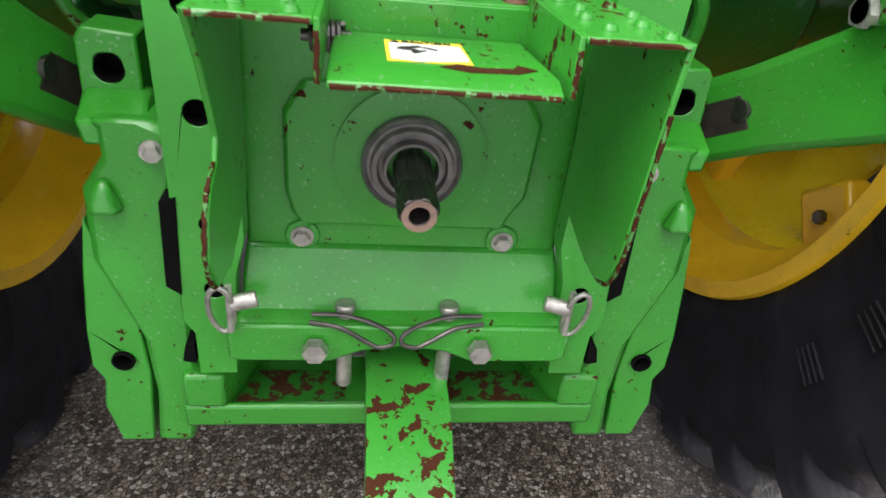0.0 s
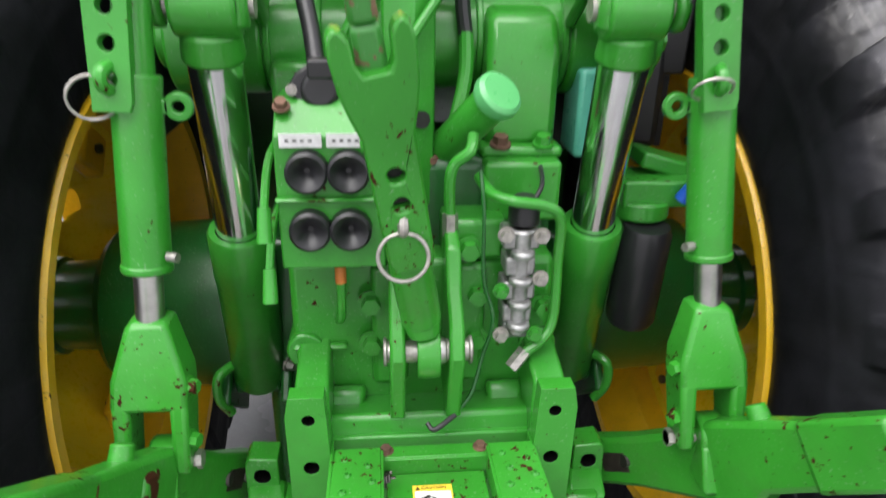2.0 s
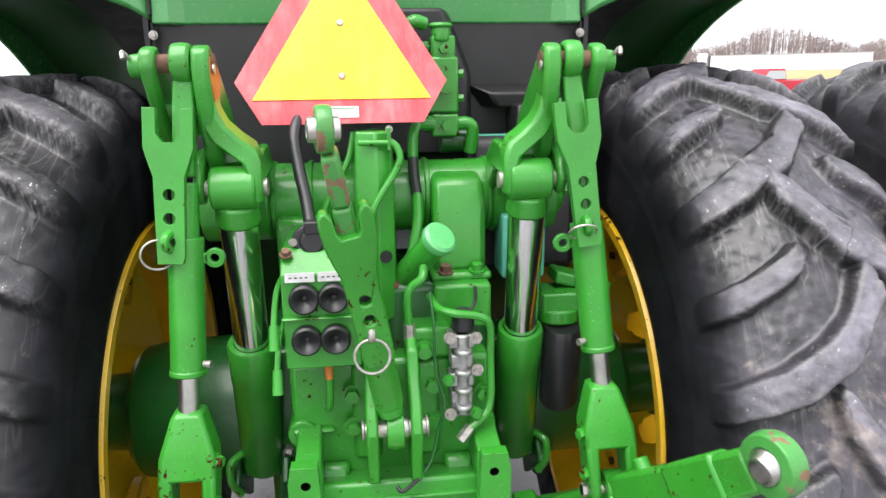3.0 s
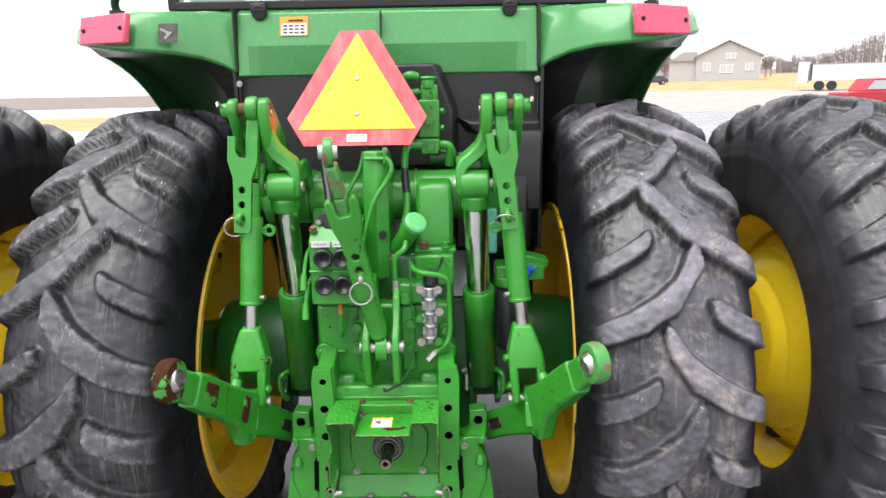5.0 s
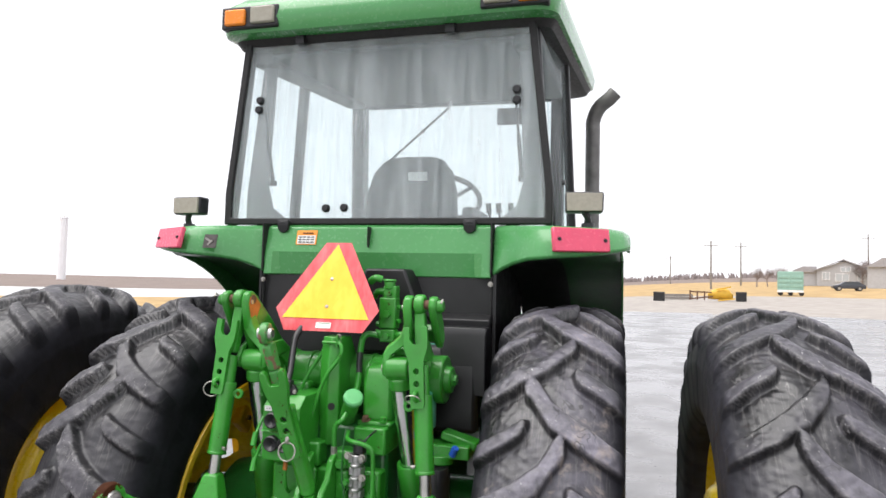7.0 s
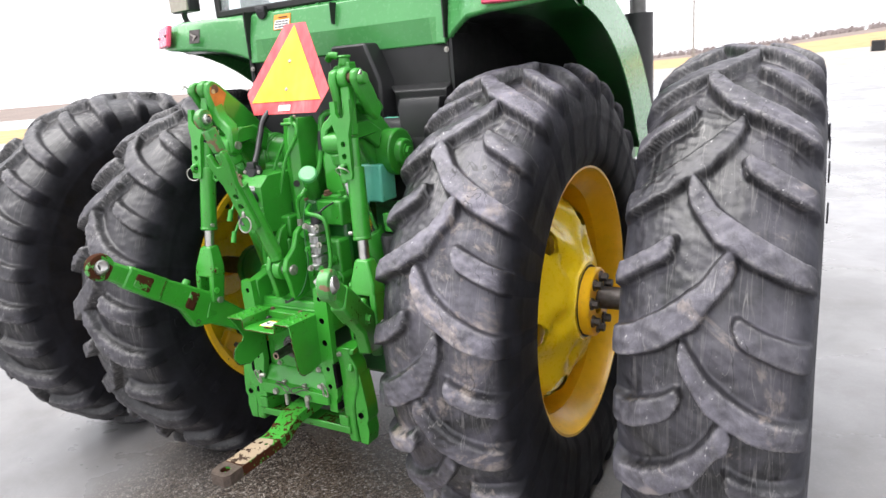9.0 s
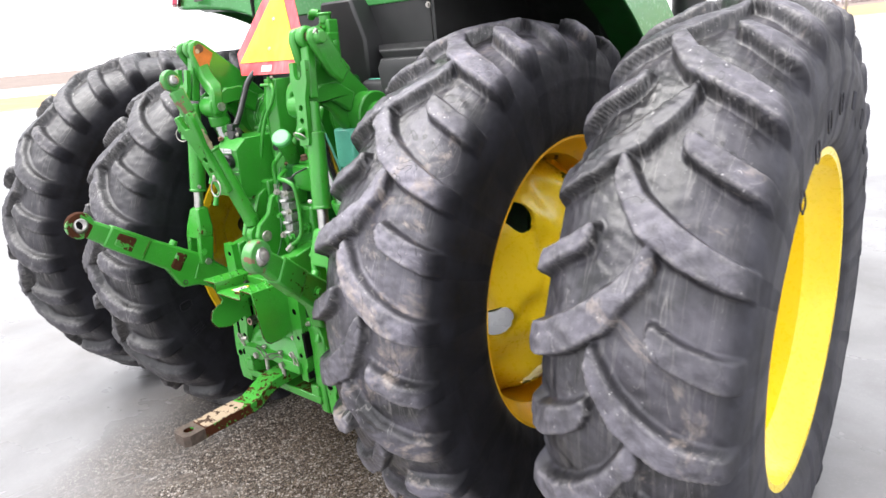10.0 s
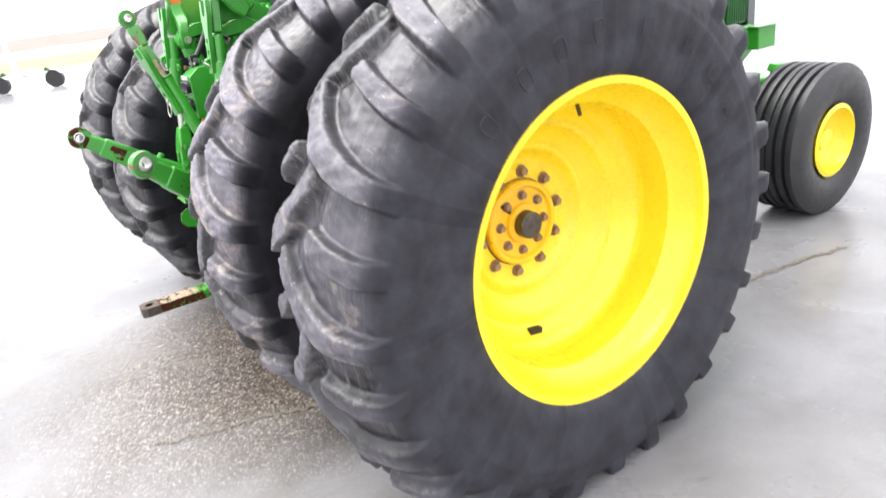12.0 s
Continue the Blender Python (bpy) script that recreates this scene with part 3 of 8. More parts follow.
    marks = ((-43, 0), (-29, 0), (-17, 0), (-4, 0), (14, 1), (32, 1), (46, 1), (60, 1)) if bead < 0.53 else ((-124, 1), (-113, 1), (-102, 0), (-91, 0))
    for k, ribbed in marks:
        a = radians(k)
        mid = 0.662 if bead < 0.53 else 0.70
        spots = [[(-0.018 + 0.012 * j, -0.026), (-0.018 + 0.012 * j, 0.026)] for j in range(4)] if ribbed else [oval + oval[:1]]
        bm = B()
        for line in spots:
            tube(bm, [(side, (mid + v) * math.sin(a + u / mid), (mid + v) * math.cos(a + u / mid)) for u, v in line], 0.0024, 6, 2, loop=not ribbed)
        part("moulded_mark", bm, mat, parent)
    return ob


def rim_ring(bm, half, bead, flange=0.022):
    prof = [(bead - 0.006, -half - 0.004), (bead + flange, -half - 0.006), (bead + flange + 0.004, -half + 0.004), (bead + 0.004, -half + 0.012),
            (bead - 0.004, -half + 0.05), (bead - 0.055, -half + 0.10), (bead - 0.06, 0), (bead - 0.055, half - 0.10), (bead - 0.004, half - 0.05),
            (bead + 0.004, half - 0.012), (bead + flange + 0.004, half - 0.004), (bead + flange, half + 0.006), (bead - 0.006, half + 0.004),
            (bead - 0.016, half - 0.05), (bead - 0.066, half - 0.10), (bead - 0.071, 0), (bead - 0.066, -half + 0.10), (bead - 0.016, -half + 0.05)]
    spin(bm, prof, XAX, n=72, closed=True)



def inner_wheel(s):
    """Wheel next to the axle housing; s is 1 on the tractor's right, -1 on its left."""
    hub = HUBS['in', s]
    w = empty("rear_wheel", "weathered, dim-toned yellow inner rear wheel with a bar-tread tyre", parent=tractor, at=T(*hub))
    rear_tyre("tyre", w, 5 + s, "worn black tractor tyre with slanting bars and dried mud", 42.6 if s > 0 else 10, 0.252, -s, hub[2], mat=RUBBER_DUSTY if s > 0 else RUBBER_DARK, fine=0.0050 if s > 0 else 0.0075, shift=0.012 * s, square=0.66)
    bm = B()
    rim_ring(bm, 0.215, 0.545)
    part("rim", bm, YELLOW_WORN_DIM, w, "weathered yellow steel rim, toned for its dimmer light")
    bm = B()
    m = XAX if s > 0 else RY(-90)
    n = 144
    phase = radians(35 if s > 0 else 6)
    prof = [(0.486, -0.05), (0.47, -0.03), (0.455, 0.0), (0.44, 0.036), (0.425, 0.063), (0.41, 0.085), (0.395, 0.103), (0.38, 0.120), (0.365, 0.133), (0.35, 0.144), (0.335, 0.153), (0.32, 0.161), (0.30, 0.171), (0.27, 0.184), (0.235, 0.196), (0.20, 0.205), (0.165, 0.212), (0.16, 0.226), (0.06, 0.226)]
    back = [(r, h - 0.014) for r, h in prof[::-1]]
    spin(bm, prof + back, m, n=n, closed=True)
    for v in bm.verts:
        q = m.inverted() @ v.co
        r, a = math.hypot(q.x, q.y), math.atan2(q.y, q.x)
        if 0.15 < r < 0.46:
            pad = 0.5 + 0.5 * math.cos(6 * (a - phase))
            q.z += 0.012 * pad * math.exp(-((r - 0.37) / 0.05) ** 2)
            q.z -= 0.045 * (1 - pad) ** 2 * math.exp(-((r - 0.345) / 0.07) ** 2) + 0.034 * pad ** 3 * math.exp(-((r - 0.225) / 0.045) ** 2)
            v.co = m @ q
    gone = []

    def from_hole(co):
        q = m.inverted() @ co
        r, a = math.hypot(q.x, q.y), math.atan2(q.y, q.x)
        da = (a - phase + math.pi / 6) % (math.pi / 3) - math.pi / 6
        return q, r - 0.362, 0.362 * da, a - da
    for fc in bm.faces:         # hand holes through the disc
        q, u, v, mid = from_hole(fc.calc_center_median())
        if math.hypot(u, v) < 0.053:
            gone.append(fc)
    bmesh.ops.delete(bm, geom=gone, context='FACES')
    for vert in bm.verts:
        if vert.is_boundary:    # true up the rims of the holes
            q, u, v, mid = from_hole(vert.co)
            k = 0.053 / math.hypot(u, v)
            r, a = 0.362 + u * k, mid + v * k / 0.362
            vert.co = m @ Vector((r * math.cos(a), r * math.sin(a), q.z))
    part("wheel_disc", bm, YELLOW, w, "dished yellow wheel disc with pressed lobes", smooth=60)
    for k in range(6):
        a = radians(60 * k - 23)
        bm = B()
        p = Vector((0.06 * s, 0.42 * math.sin(a), 0.42 * math.cos(a)))
        box(bm, p - Vector((0.07 * s, 0, 0)), (0.05, 0.13, 0.12), RX(-math.degrees(a)))
        part("rim_lug", bm, YELLOW_WORN_DIM, w, bevel=0.012)
        bm = B()
        rod(bm, p - Vector((0.108 * s, 0, 0)), p - Vector((0.026 * s, 0, 0)), 0.013, n=6)
        part("rim_bolt", bm, DARK_STEEL, w)
    bm = B()
    spin(bm, [(0.05, 0.215), (0.138, 0.215), (0.140, 0.262), (0.134, 0.270), (0.05, 0.270)], m, n=40, closed=True)
    part("hub_flange", bm, YELLOW_WORN_DIM, w, bevel=0.003)
    bm = B()
    spin(bm, [(0.1385, 0.2265), (0.148, 0.2265), (0.148, 0.2285), (0.1385, 0.2285)], m, n=48, closed=True)
    part("flange_joint", bm, SEAL, w)
    for k in range(8):
        a = 2 * math.pi * (k + 0.3) / 8
        bm = B()
        p = Vector((0.270 * s, 0.102 * math.sin(a), 0.102 * math.cos(a)))
        hexbolt(bm, p, (s, 0, 0), 0.018, 0.030)
        part("wheel_bolt", bm, DARK_STEEL, w)
    bm = B()
    rod(bm, (0.05 * s, 0.20, 0.49), (0.06 * s, 0.17, 0.43), 0.008, n=8)
    part("valve_stem", bm, DARK_STEEL, w)
    return w


def outer_wheel(s):
    hub = HUBS['out', s]
    w = empty("dual_wheel", "bright yellow dual rear wheel with a bar-tread tyre", parent=tractor, at=T(*hub) @ RZ(1.5 * s))
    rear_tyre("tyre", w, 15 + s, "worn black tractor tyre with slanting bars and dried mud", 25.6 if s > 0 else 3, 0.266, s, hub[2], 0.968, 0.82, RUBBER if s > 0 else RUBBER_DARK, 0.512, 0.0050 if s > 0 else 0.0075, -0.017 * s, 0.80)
    bm = B()
    rim_ring(bm, 0.180, 0.510)
    part("rim", bm, YELLOW, w, "glossy yellow steel rim", at=T(0.018 * s, 0, 0))
    m = XAX if s > 0 else RY(-90)
    bm = B()
    prof = [(0.446, 0.03), (0.438, -0.02), (0.424, -0.045), (0.412, -0.052), (0.402, -0.066), (0.376, -0.098), (0.368, -0.101), (0.361, -0.101), (0.354, -0.110), (0.346, -0.124), (0.320, -0.142),
            (0.286, -0.165), (0.279, -0.167), (0.272, -0.167), (0.266, -0.173), (0.258, -0.184), (0.238, -0.204), (0.22, -0.211), (0.10, -0.212)]
    spin(bm, prof + [(r, h - 0.012) for r, h in prof[::-1]], m, n=96, closed=True)
    part("wheel_disc", bm, YELLOW, w, "deep-dished glossy yellow wheel disc", smooth=60)
    bm = B()
    spin(bm, [(0.04, -0.217), (0.155, -0.217), (0.155, -0.187), (0.148, -0.181), (0.135, -0.181), (0.128, -0.193), (0.075, -0.193), (0.070, -0.180), (0.04, -0.176)], m, n=40, closed=True)
    part("hub_flange", bm, YELLOW_WORN_DIM, w, "weathered ochre hub flange")
    for k in range(10):
        a = 2 * math.pi * (k + 0.25) / 10
        bm = B()
        hexbolt(bm, (-0.211 * s, 0.185 * math.sin(a), 0.185 * math.cos(a)), (s, 0, 0), 0.0165, 0.024)
        part("wheel_bolt", bm, BOLT_RUST, w)
    for k in range(8):
        a = 2 * math.pi * (k + 0.1) / 8
        bm = B()
        hexbolt(bm, (-0.197 * s, 0.102 * math.sin(a), 0.102 * math.cos(a)), (s, 0, 0), 0.014, 0.022)
        part("hub_bolt", bm, BOLT_RUST, w)
    bm = B()
    rod(bm, (-0.245 * s, 0, 0), (-0.138 * s, 0, 0), 0.050, 0.049, n=32)
    part("axle_end", bm, DARK_STEEL, w, "oily dark axle end", bevel=0.004)
    # black bar stands for the shade in the keyway
    bm = B()
    box(bm, (-0.191 * s, -0.062, 0.062), (0.006, 0.012, 0.09), RX(45))
    part("key_slot", bm, SEAL, w)
    bm = B()
    spin(bm, [(0.1565, -0.211), (0.1605, -0.211), (0.1605, -0.2085), (0.1565, -0.2085)], m, n=48, closed=True)
    part("flange_joint", bm, RUSTY, w)
    # black box stands for the dark inside of the hand hole
    bm = B()
    box(bm, (-0.096 * s, -0.072, -0.380), (0.036, 0.055, 0.034), RX(-11))
    part("hand_hole", bm, SEAL, w)
    bm = B()
    rod(bm, (0.0, 0.10, 0.45), (0.03 * s, 0.09, 0.385), 0.007, n=8)
    part("valve_stem", bm, DARK_STEEL, w)
    return w


for s in (1, -1):
    inner_wheel(s)
    outer_wheel(s)
    bm = B()
    rod(bm, (0.6 * s, HUBS['in', s][1], 0.88), (1.42 * s, HUBS['out', s][1], 0.876), 0.046, n=28)
    part("axle_shaft", bm, DARK_STEEL, tractor, "oily dark steel axle shaft")


def front_wheel(s):
    w = empty("front_wheel", "yellow front wheel with a ribbed tyre", parent=tractor, at=T(0.885 * s, 2.83, 0.476))
    bm = B()
    R, half, bead = 0.478, 0.19, 0.210
    prof = [(bead, -half * 0.75), (bead + 0.05, -half * 0.95), (bead + 0.13, -half * 1.04), (R - 0.06, -half), (R - 0.02, -half * 0.86)]
    for x in (-0.78, -0.45, -0.12, 0.12, 0.45, 0.78):
        prof += [(R - 0.004, half * (x - 0.09)), (R, half * x), (R - 0.004, half * (x + 0.09)), (R - 0.028, half * (x + 0.12)), (R - 0.028, half * (x + 0.18))]
    prof = prof[:-2]
    prof += [(R - 0.02, half * 0.9), (R - 0.06, half), (bead + 0.13, half * 1.04), (bead + 0.05, half * 0.95), (bead, half * 0.75)]
    spin(bm, prof, XAX, n=64, closed=True)
    part("tyre", bm, FAR_RUBBER, w, "black ribbed front tyre", smooth=50)
    bm = B()
    prof = [(bead + 0.022, 0.125), (bead - 0.004, 0.135), (bead - 0.02, 0.06), (bead - 0.06, 0.03), (0.10, 0.0), (0.075, 0.02), (0.07, 0.07), (0.0, 0.075)]
    m = XAX if s > 0 else RY(-90)
    spin(bm, prof + [(0.0, -0.02), (bead - 0.06, -0.02), (bead - 0.01, -0.12), (bead + 0.02, -0.13)], m, n=48, closed=False)
    part("rim", bm, YELLOW, w, smooth=60, at=T(0.055 * s, 0, 0))
    return w


for s in (1, -1):
    front_wheel(s)

# axle housing and transmission case
for s in (1, -1):
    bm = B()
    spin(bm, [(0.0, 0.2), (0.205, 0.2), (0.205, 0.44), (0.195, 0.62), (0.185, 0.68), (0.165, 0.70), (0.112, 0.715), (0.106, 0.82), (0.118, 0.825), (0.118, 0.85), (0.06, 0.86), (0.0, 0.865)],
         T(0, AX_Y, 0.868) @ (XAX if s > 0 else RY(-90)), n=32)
    part("axle_housing", bm, GREEN_DARK, tractor, "shade-darkened green cast axle housing")
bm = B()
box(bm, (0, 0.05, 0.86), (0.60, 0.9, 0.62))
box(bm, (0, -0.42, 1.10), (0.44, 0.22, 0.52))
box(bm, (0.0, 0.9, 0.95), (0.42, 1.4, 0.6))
part("transmission_case", bm, GREEN_DARK, tractor, "shade-darkened green cast transmission case", bevel=0.02)
# mostly unseen tanks, added to stop light leaking in from the front
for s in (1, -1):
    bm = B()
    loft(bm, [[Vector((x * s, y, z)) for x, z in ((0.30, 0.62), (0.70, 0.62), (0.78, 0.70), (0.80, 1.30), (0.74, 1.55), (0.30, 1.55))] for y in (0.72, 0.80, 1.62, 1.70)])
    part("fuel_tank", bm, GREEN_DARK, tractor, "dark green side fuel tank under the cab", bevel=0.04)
bm = B()
loft(bm, [[Vector((x, y, z)) for x, z in ((-0.30, 1.02), (0.30, 1.02), (0.34, 1.40), (0.28, 1.66), (-0.28, 1.66), (-0.34, 1.40))] for y in (1.35, 2.3, 2.97)])
hood = part("hood", bm, GREEN_PANEL, tractor, "green engine hood with side grilles", bevel=0.03)
for s in (1, -1):
    bm = B()
    loft(bm, [[Vector((0.33 * s, y, z)) for y, z in ((2.72, 1.20), (2.92, 1.19), (2.93, 1.50), (2.74, 1.53))], [Vector((0.352 * s, y, z)) for y, z in ((2.72, 1.20), (2.92, 1.19), (2.93, 1.50), (2.74, 1.53))]])
    part("side_grille", bm, GREEN_DARK, hood, bevel=0.01)
    for k in range(8):
        bm = B()
        box(bm, (0.355 * s, 2.745 + k * 0.024, 1.345), (0.008, 0.008, 0.27))
        part("grille_bar", bm, GREEN_DARK, hood)
    bm = B()
    loft(bm, [[Vector((x * s, y, z)) for x, y in ((0.0, 3.0), (0.33, 3.0), (0.345, 2.94), (0.357, 2.94), (0.345, 3.04), (0.0, 3.06))] for z in (1.16, 1.62)])
    part("grille_surround", bm, plain("dark_grey_trim", (0.10, 0.11, 0.12), 0.5), hood, bevel=0.01)
bm = B()
loft(bm, [[Vector((x, y, z)) for x, z in ((-0.385, 1.18), (0.385, 1.18), (0.385, 1.0), (0.30, 0.90), (-0.30, 0.90), (-0.385, 1.0))] for y in (2.5, 2.97)])
part("front_support", bm, GREEN, tractor, "green front support casting", bevel=0.02)
bm = B()
box(bm, (0.0, 3.01, 1.085), (0.92, 0.20, 0.14))
box(bm, (0.0, 3.01, 1.162), (0.94, 0.22, 0.010))
part("weight_bracket", bm, GREEN, tractor, "green front weight bracket", bevel=0.012)
bm = B()
box(bm, (0, 2.83, 0.78), (1.10, 0.14, 0.13))
box(bm, (0, 2.83, 0.66), (0.5, 0.2, 0.2))
for s in (1, -1):
    rod(bm, (0.45 * s, 2.70, 0.83), (0.74 * s, 2.69, 0.85), 0.028)
    rod(bm, (0.70 * s, 2.83, 0.50), (0.68 * s, 2.80, 0.93), 0.055)
    rod(bm, (0.68 * s, 2.79, 0.91), (0.68 * s, 2.79, 0.955), 0.068, 0.05)
    rod(bm, (0.70 * s, 2.83, 0.476), (0.90 * s, 2.83, 0.476), 0.05)
    tube(bm, [(0.5 * s, 2.69, 0.84), (0.6 * s, 2.67, 0.80), (0.70 * s, 2.69, 0.83), (0.73 * s, 2.72, 0.88)], 0.032, 10)
    rod(bm, (0.56 * s, 2.70, 0.70), (0.56 * s, 2.70, 0.90), 0.045, 0.05)
part("front_axle", bm, GREEN, tractor, "green front axle beam", bevel=0.008)

# ---- cab ----
bm = B()
# rear fascia between the seams, its lower band leaning in, with slanted ends
secs = []
for x, lean in ((-0.527, 0.0), (-0.488, 0.0), (-0.455, 1.0), (0.455, 1.0), (0.488, 0.0), (0.527, 0.0)):
    low = -0.172 + 0.026 * lean
    secs.append([Vector((x, y, z)) for y, z in ((-0.098, 2.158), (-0.135, 2.14), (-0.155, 2.06), (-0.163, 2.028), (low, 1.926), (low + 0.02, 1.922), (-0.10, 2.0), (-0.07, 2.14))])
loft(bm, secs)
part("rear_panel", bm, GREEN_PANEL, tractor, "smooth green rear cab panel", bevel=0.004, smooth=12)
for x, z, w, h in ((-0.02, 2.095, 0.0025, 0.09), (0.529, 2.05, 0.006, 0.21), (-0.529, 2.05, 0.006, 0.21)):
    bm = B()
    box(bm, (x, -0.145, z), (w, 0.07, h))
    part("panel_seam", bm, SEAL, tractor)


def fender(s):
    """Flared fender over the tyre: tail panel, curved top, side skirt and black liner."""
    bm = B()
    rows = []
    for x, yr, zt, zb in ((0.533, -0.165, 2.145, 1.928), (0.575, -0.19, 2.145, 1.955), (0.63, -0.235, 2.143, 1.978), (0.70, -0.315, 2.138, 1.992), (0.80, -0.365, 2.132, 2.000), (0.90, -0.335, 2.130, 2.008), (1.0, -0.275, 2.126, 2.022), (1.06, -0.225, 2.115, 2.035), (1.088, -0.175, 2.095, 2.045)):
        rows.append([Vector((x * s, yr + 0.03, zb)), Vector((x * s, yr, zb + 0.010)), Vector((x * s, yr + 0.028, zt - 0.022)), Vector((x * s, yr + 0.055, zt)),
                     Vector((x * s, -0.02, zt + 0.02)), Vector((x * s, -0.02, zt - 0.06)), Vector((x * s, yr + 0.07, zt - 0.035))])
    loft(bm, rows)
    f = part("fender", bm, GREEN_PANEL, tractor, "flared green rear fender", bevel=0.008, smooth=45)
    bm = B()
    secs = []
    for k in range(19):
        a = radians(-2 + 68 * k / 18)
        ro = 1.235 + 0.03 * k / 18
        ri = 1.11 - 0.21 * min(1, k / 14)
        pts = [(0.533, ro), (1.01, ro - 0.004), (1.052, ro - 0.03), (1.062, ri), (1.054, ri), (1.044, ro - 0.045), (1.0, ro - 0.02), (0.533, ro - 0.016)]
        secs.append([Vector((x * s, -0.03 + r * math.sin(a), 0.90 + r * math.cos(a))) for x, r in pts])
    loft(bm, secs)
    part("fender_top", bm, GREEN_PANEL, f, "curved green fender top with a side skirt", smooth=40)
    # underside, from the tail panel's lower edge forward over the wheel
    tails = ((0.540, -0.15, 1.955), (0.575, -0.165, 1.975), (0.63, -0.205, 2.0), (0.70, -0.285, 2.014), (0.80, -0.335, 2.022), (0.90, -0.305, 2.03), (1.0, -0.245, 2.044), (1.048, -0.20, 2.055))
    for name, cols, mat, label in (("fender_liner", tails[:5], BLACK, "black fender liner"), ("skirt_inside", tails[4:], GREEN_DARK, "shade-darkened green underside of the fender")):
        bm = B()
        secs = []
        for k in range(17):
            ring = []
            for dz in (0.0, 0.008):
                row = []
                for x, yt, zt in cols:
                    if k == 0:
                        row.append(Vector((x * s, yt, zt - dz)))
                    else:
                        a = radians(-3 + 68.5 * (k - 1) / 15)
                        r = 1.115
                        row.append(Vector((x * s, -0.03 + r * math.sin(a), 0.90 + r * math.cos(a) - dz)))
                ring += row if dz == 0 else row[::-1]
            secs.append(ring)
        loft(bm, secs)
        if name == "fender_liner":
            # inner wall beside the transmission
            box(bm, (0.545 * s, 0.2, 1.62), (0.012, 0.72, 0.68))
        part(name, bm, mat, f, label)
    bm = B()
    m = T(0.905 * s, -0.332, 2.074) @ RZ(29 * s) @ RX(78)
    plate(bm, [(-0.118, -0.047), (0.116, -0.043), (0.118, 0.047), (-0.117, 0.048)] if s > 0 else [(-0.116, -0.043), (0.118, -0.047), (0.117, 0.048), (-0.118, 0.047)], 0.022, m)
    lens = part("tail_lens", bm, LENS_RED, f, "faded red tail lens", bevel=0.006)
    for dx in (-0.092, 0.096):
        bm = B()
        hexbolt(bm, m @ Vector((dx, 0.0, 0.01)), m.to_3x3() @ Vector((0, 0, 1)), 0.006, 0.008)
        part("lens_screw", bm, PLASTIC, lens)
    # work lamp on a stalk
    bm = B()
    x = (0.908 if s > 0 else -0.929)
    tube(bm, [(x + 0.01 * s, -0.15, 2.15), (x + 0.012 * s, -0.16, 2.175), (x, -0.17, 2.20)], 0.014, 10)
    rod(bm, (x + 0.012 * s, -0.15, 2.135), (x + 0.012 * s, -0.15, 2.155), 0.026)
    stalk = part("lamp_stalk", bm, PLASTIC, f)
    bm = B()
    m2 = T(x, -0.19, 2.238) @ RZ(6 * s) @ RX(90)
    plate(bm, [(-0.075, -0.042), (0.075, -0.042), (0.078, 0.042), (-0.078, 0.042)], 0.07, m2 @ T(0, 0, -0.03))
    part("work_lamp", bm, PLASTIC, f, "black rectangular work lamp", bevel=0.01)
    bm = B()
    plate(bm, [(-0.069, -0.036), (0.069, -0.036), (0.071, 0.036), (-0.071, 0.036)], 0.012, m2 @ T(0, 0, 0.006))
    part("lamp_glass", bm, LENS_CLEAR, f, "fluted yellowed lamp glass", bevel=0.002)
    return f


for s in (1, -1):
    fender(s)

# black bulkhead under the panel
bm = B()
loft(bm, [[Vector((x, y, z)) for x, z in ((-0.535, 1.55), (0.535, 1.55), (0.535, 1.95), (-0.535, 1.95))] for y in (-0.14, 0.0)])
box(bm, (0, 0.3, 1.75), (1.08, 0.6, 0.5))
part("bulkhead", bm, BLACK, tractor, "black sheet-metal bulkhead under the cab")
bm = B()
loft(bm, [[Vector((x0, -0.142, z)), Vector((0.534, -0.142, z)), Vector((0.534, y, z)), Vector((x1, y, z))] for x0, x1, y, z in ((0.275, 0.31, -0.20, 1.715), (0.245, 0.285, -0.205, 1.752), (0.225, 0.24, -0.15, 1.775))])
loft(bm, [[Vector((x0, -0.142, z)), Vector((0.534, -0.142, z)), Vector((0.534, y, z)), Vector((x0, y, z))] for x0, y, z in ((0.36, -0.265, 1.45), (0.34, -0.275, 1.69), (0.345, -0.26, 1.725))])
part("cab_mount", bm, BLACK, tractor, "black stepped cab mount bracket", bevel=0.006)
bm = B()
loft(bm, [[Vector((x0, y, 1.60)), Vector((x1, y, 1.60)), Vector((x1, y, 1.80)), Vector((x1 - 0.06, y, 1.957)), Vector((x0 + 0.02, y, 1.957)), Vector((x0, y, 1.90))] for x0, x1, y in ((-0.05, 0.25, -0.13), (-0.03, 0.225, -0.215))])
part("bulkhead_bulge", bm, BLACK, tractor, "black raised cover behind the valve", bevel=0.01)

CAB_F = 1.30


def roof_lift(y):
    """The roof line rises towards the front."""
    return 0.08 * (y + 0.2)


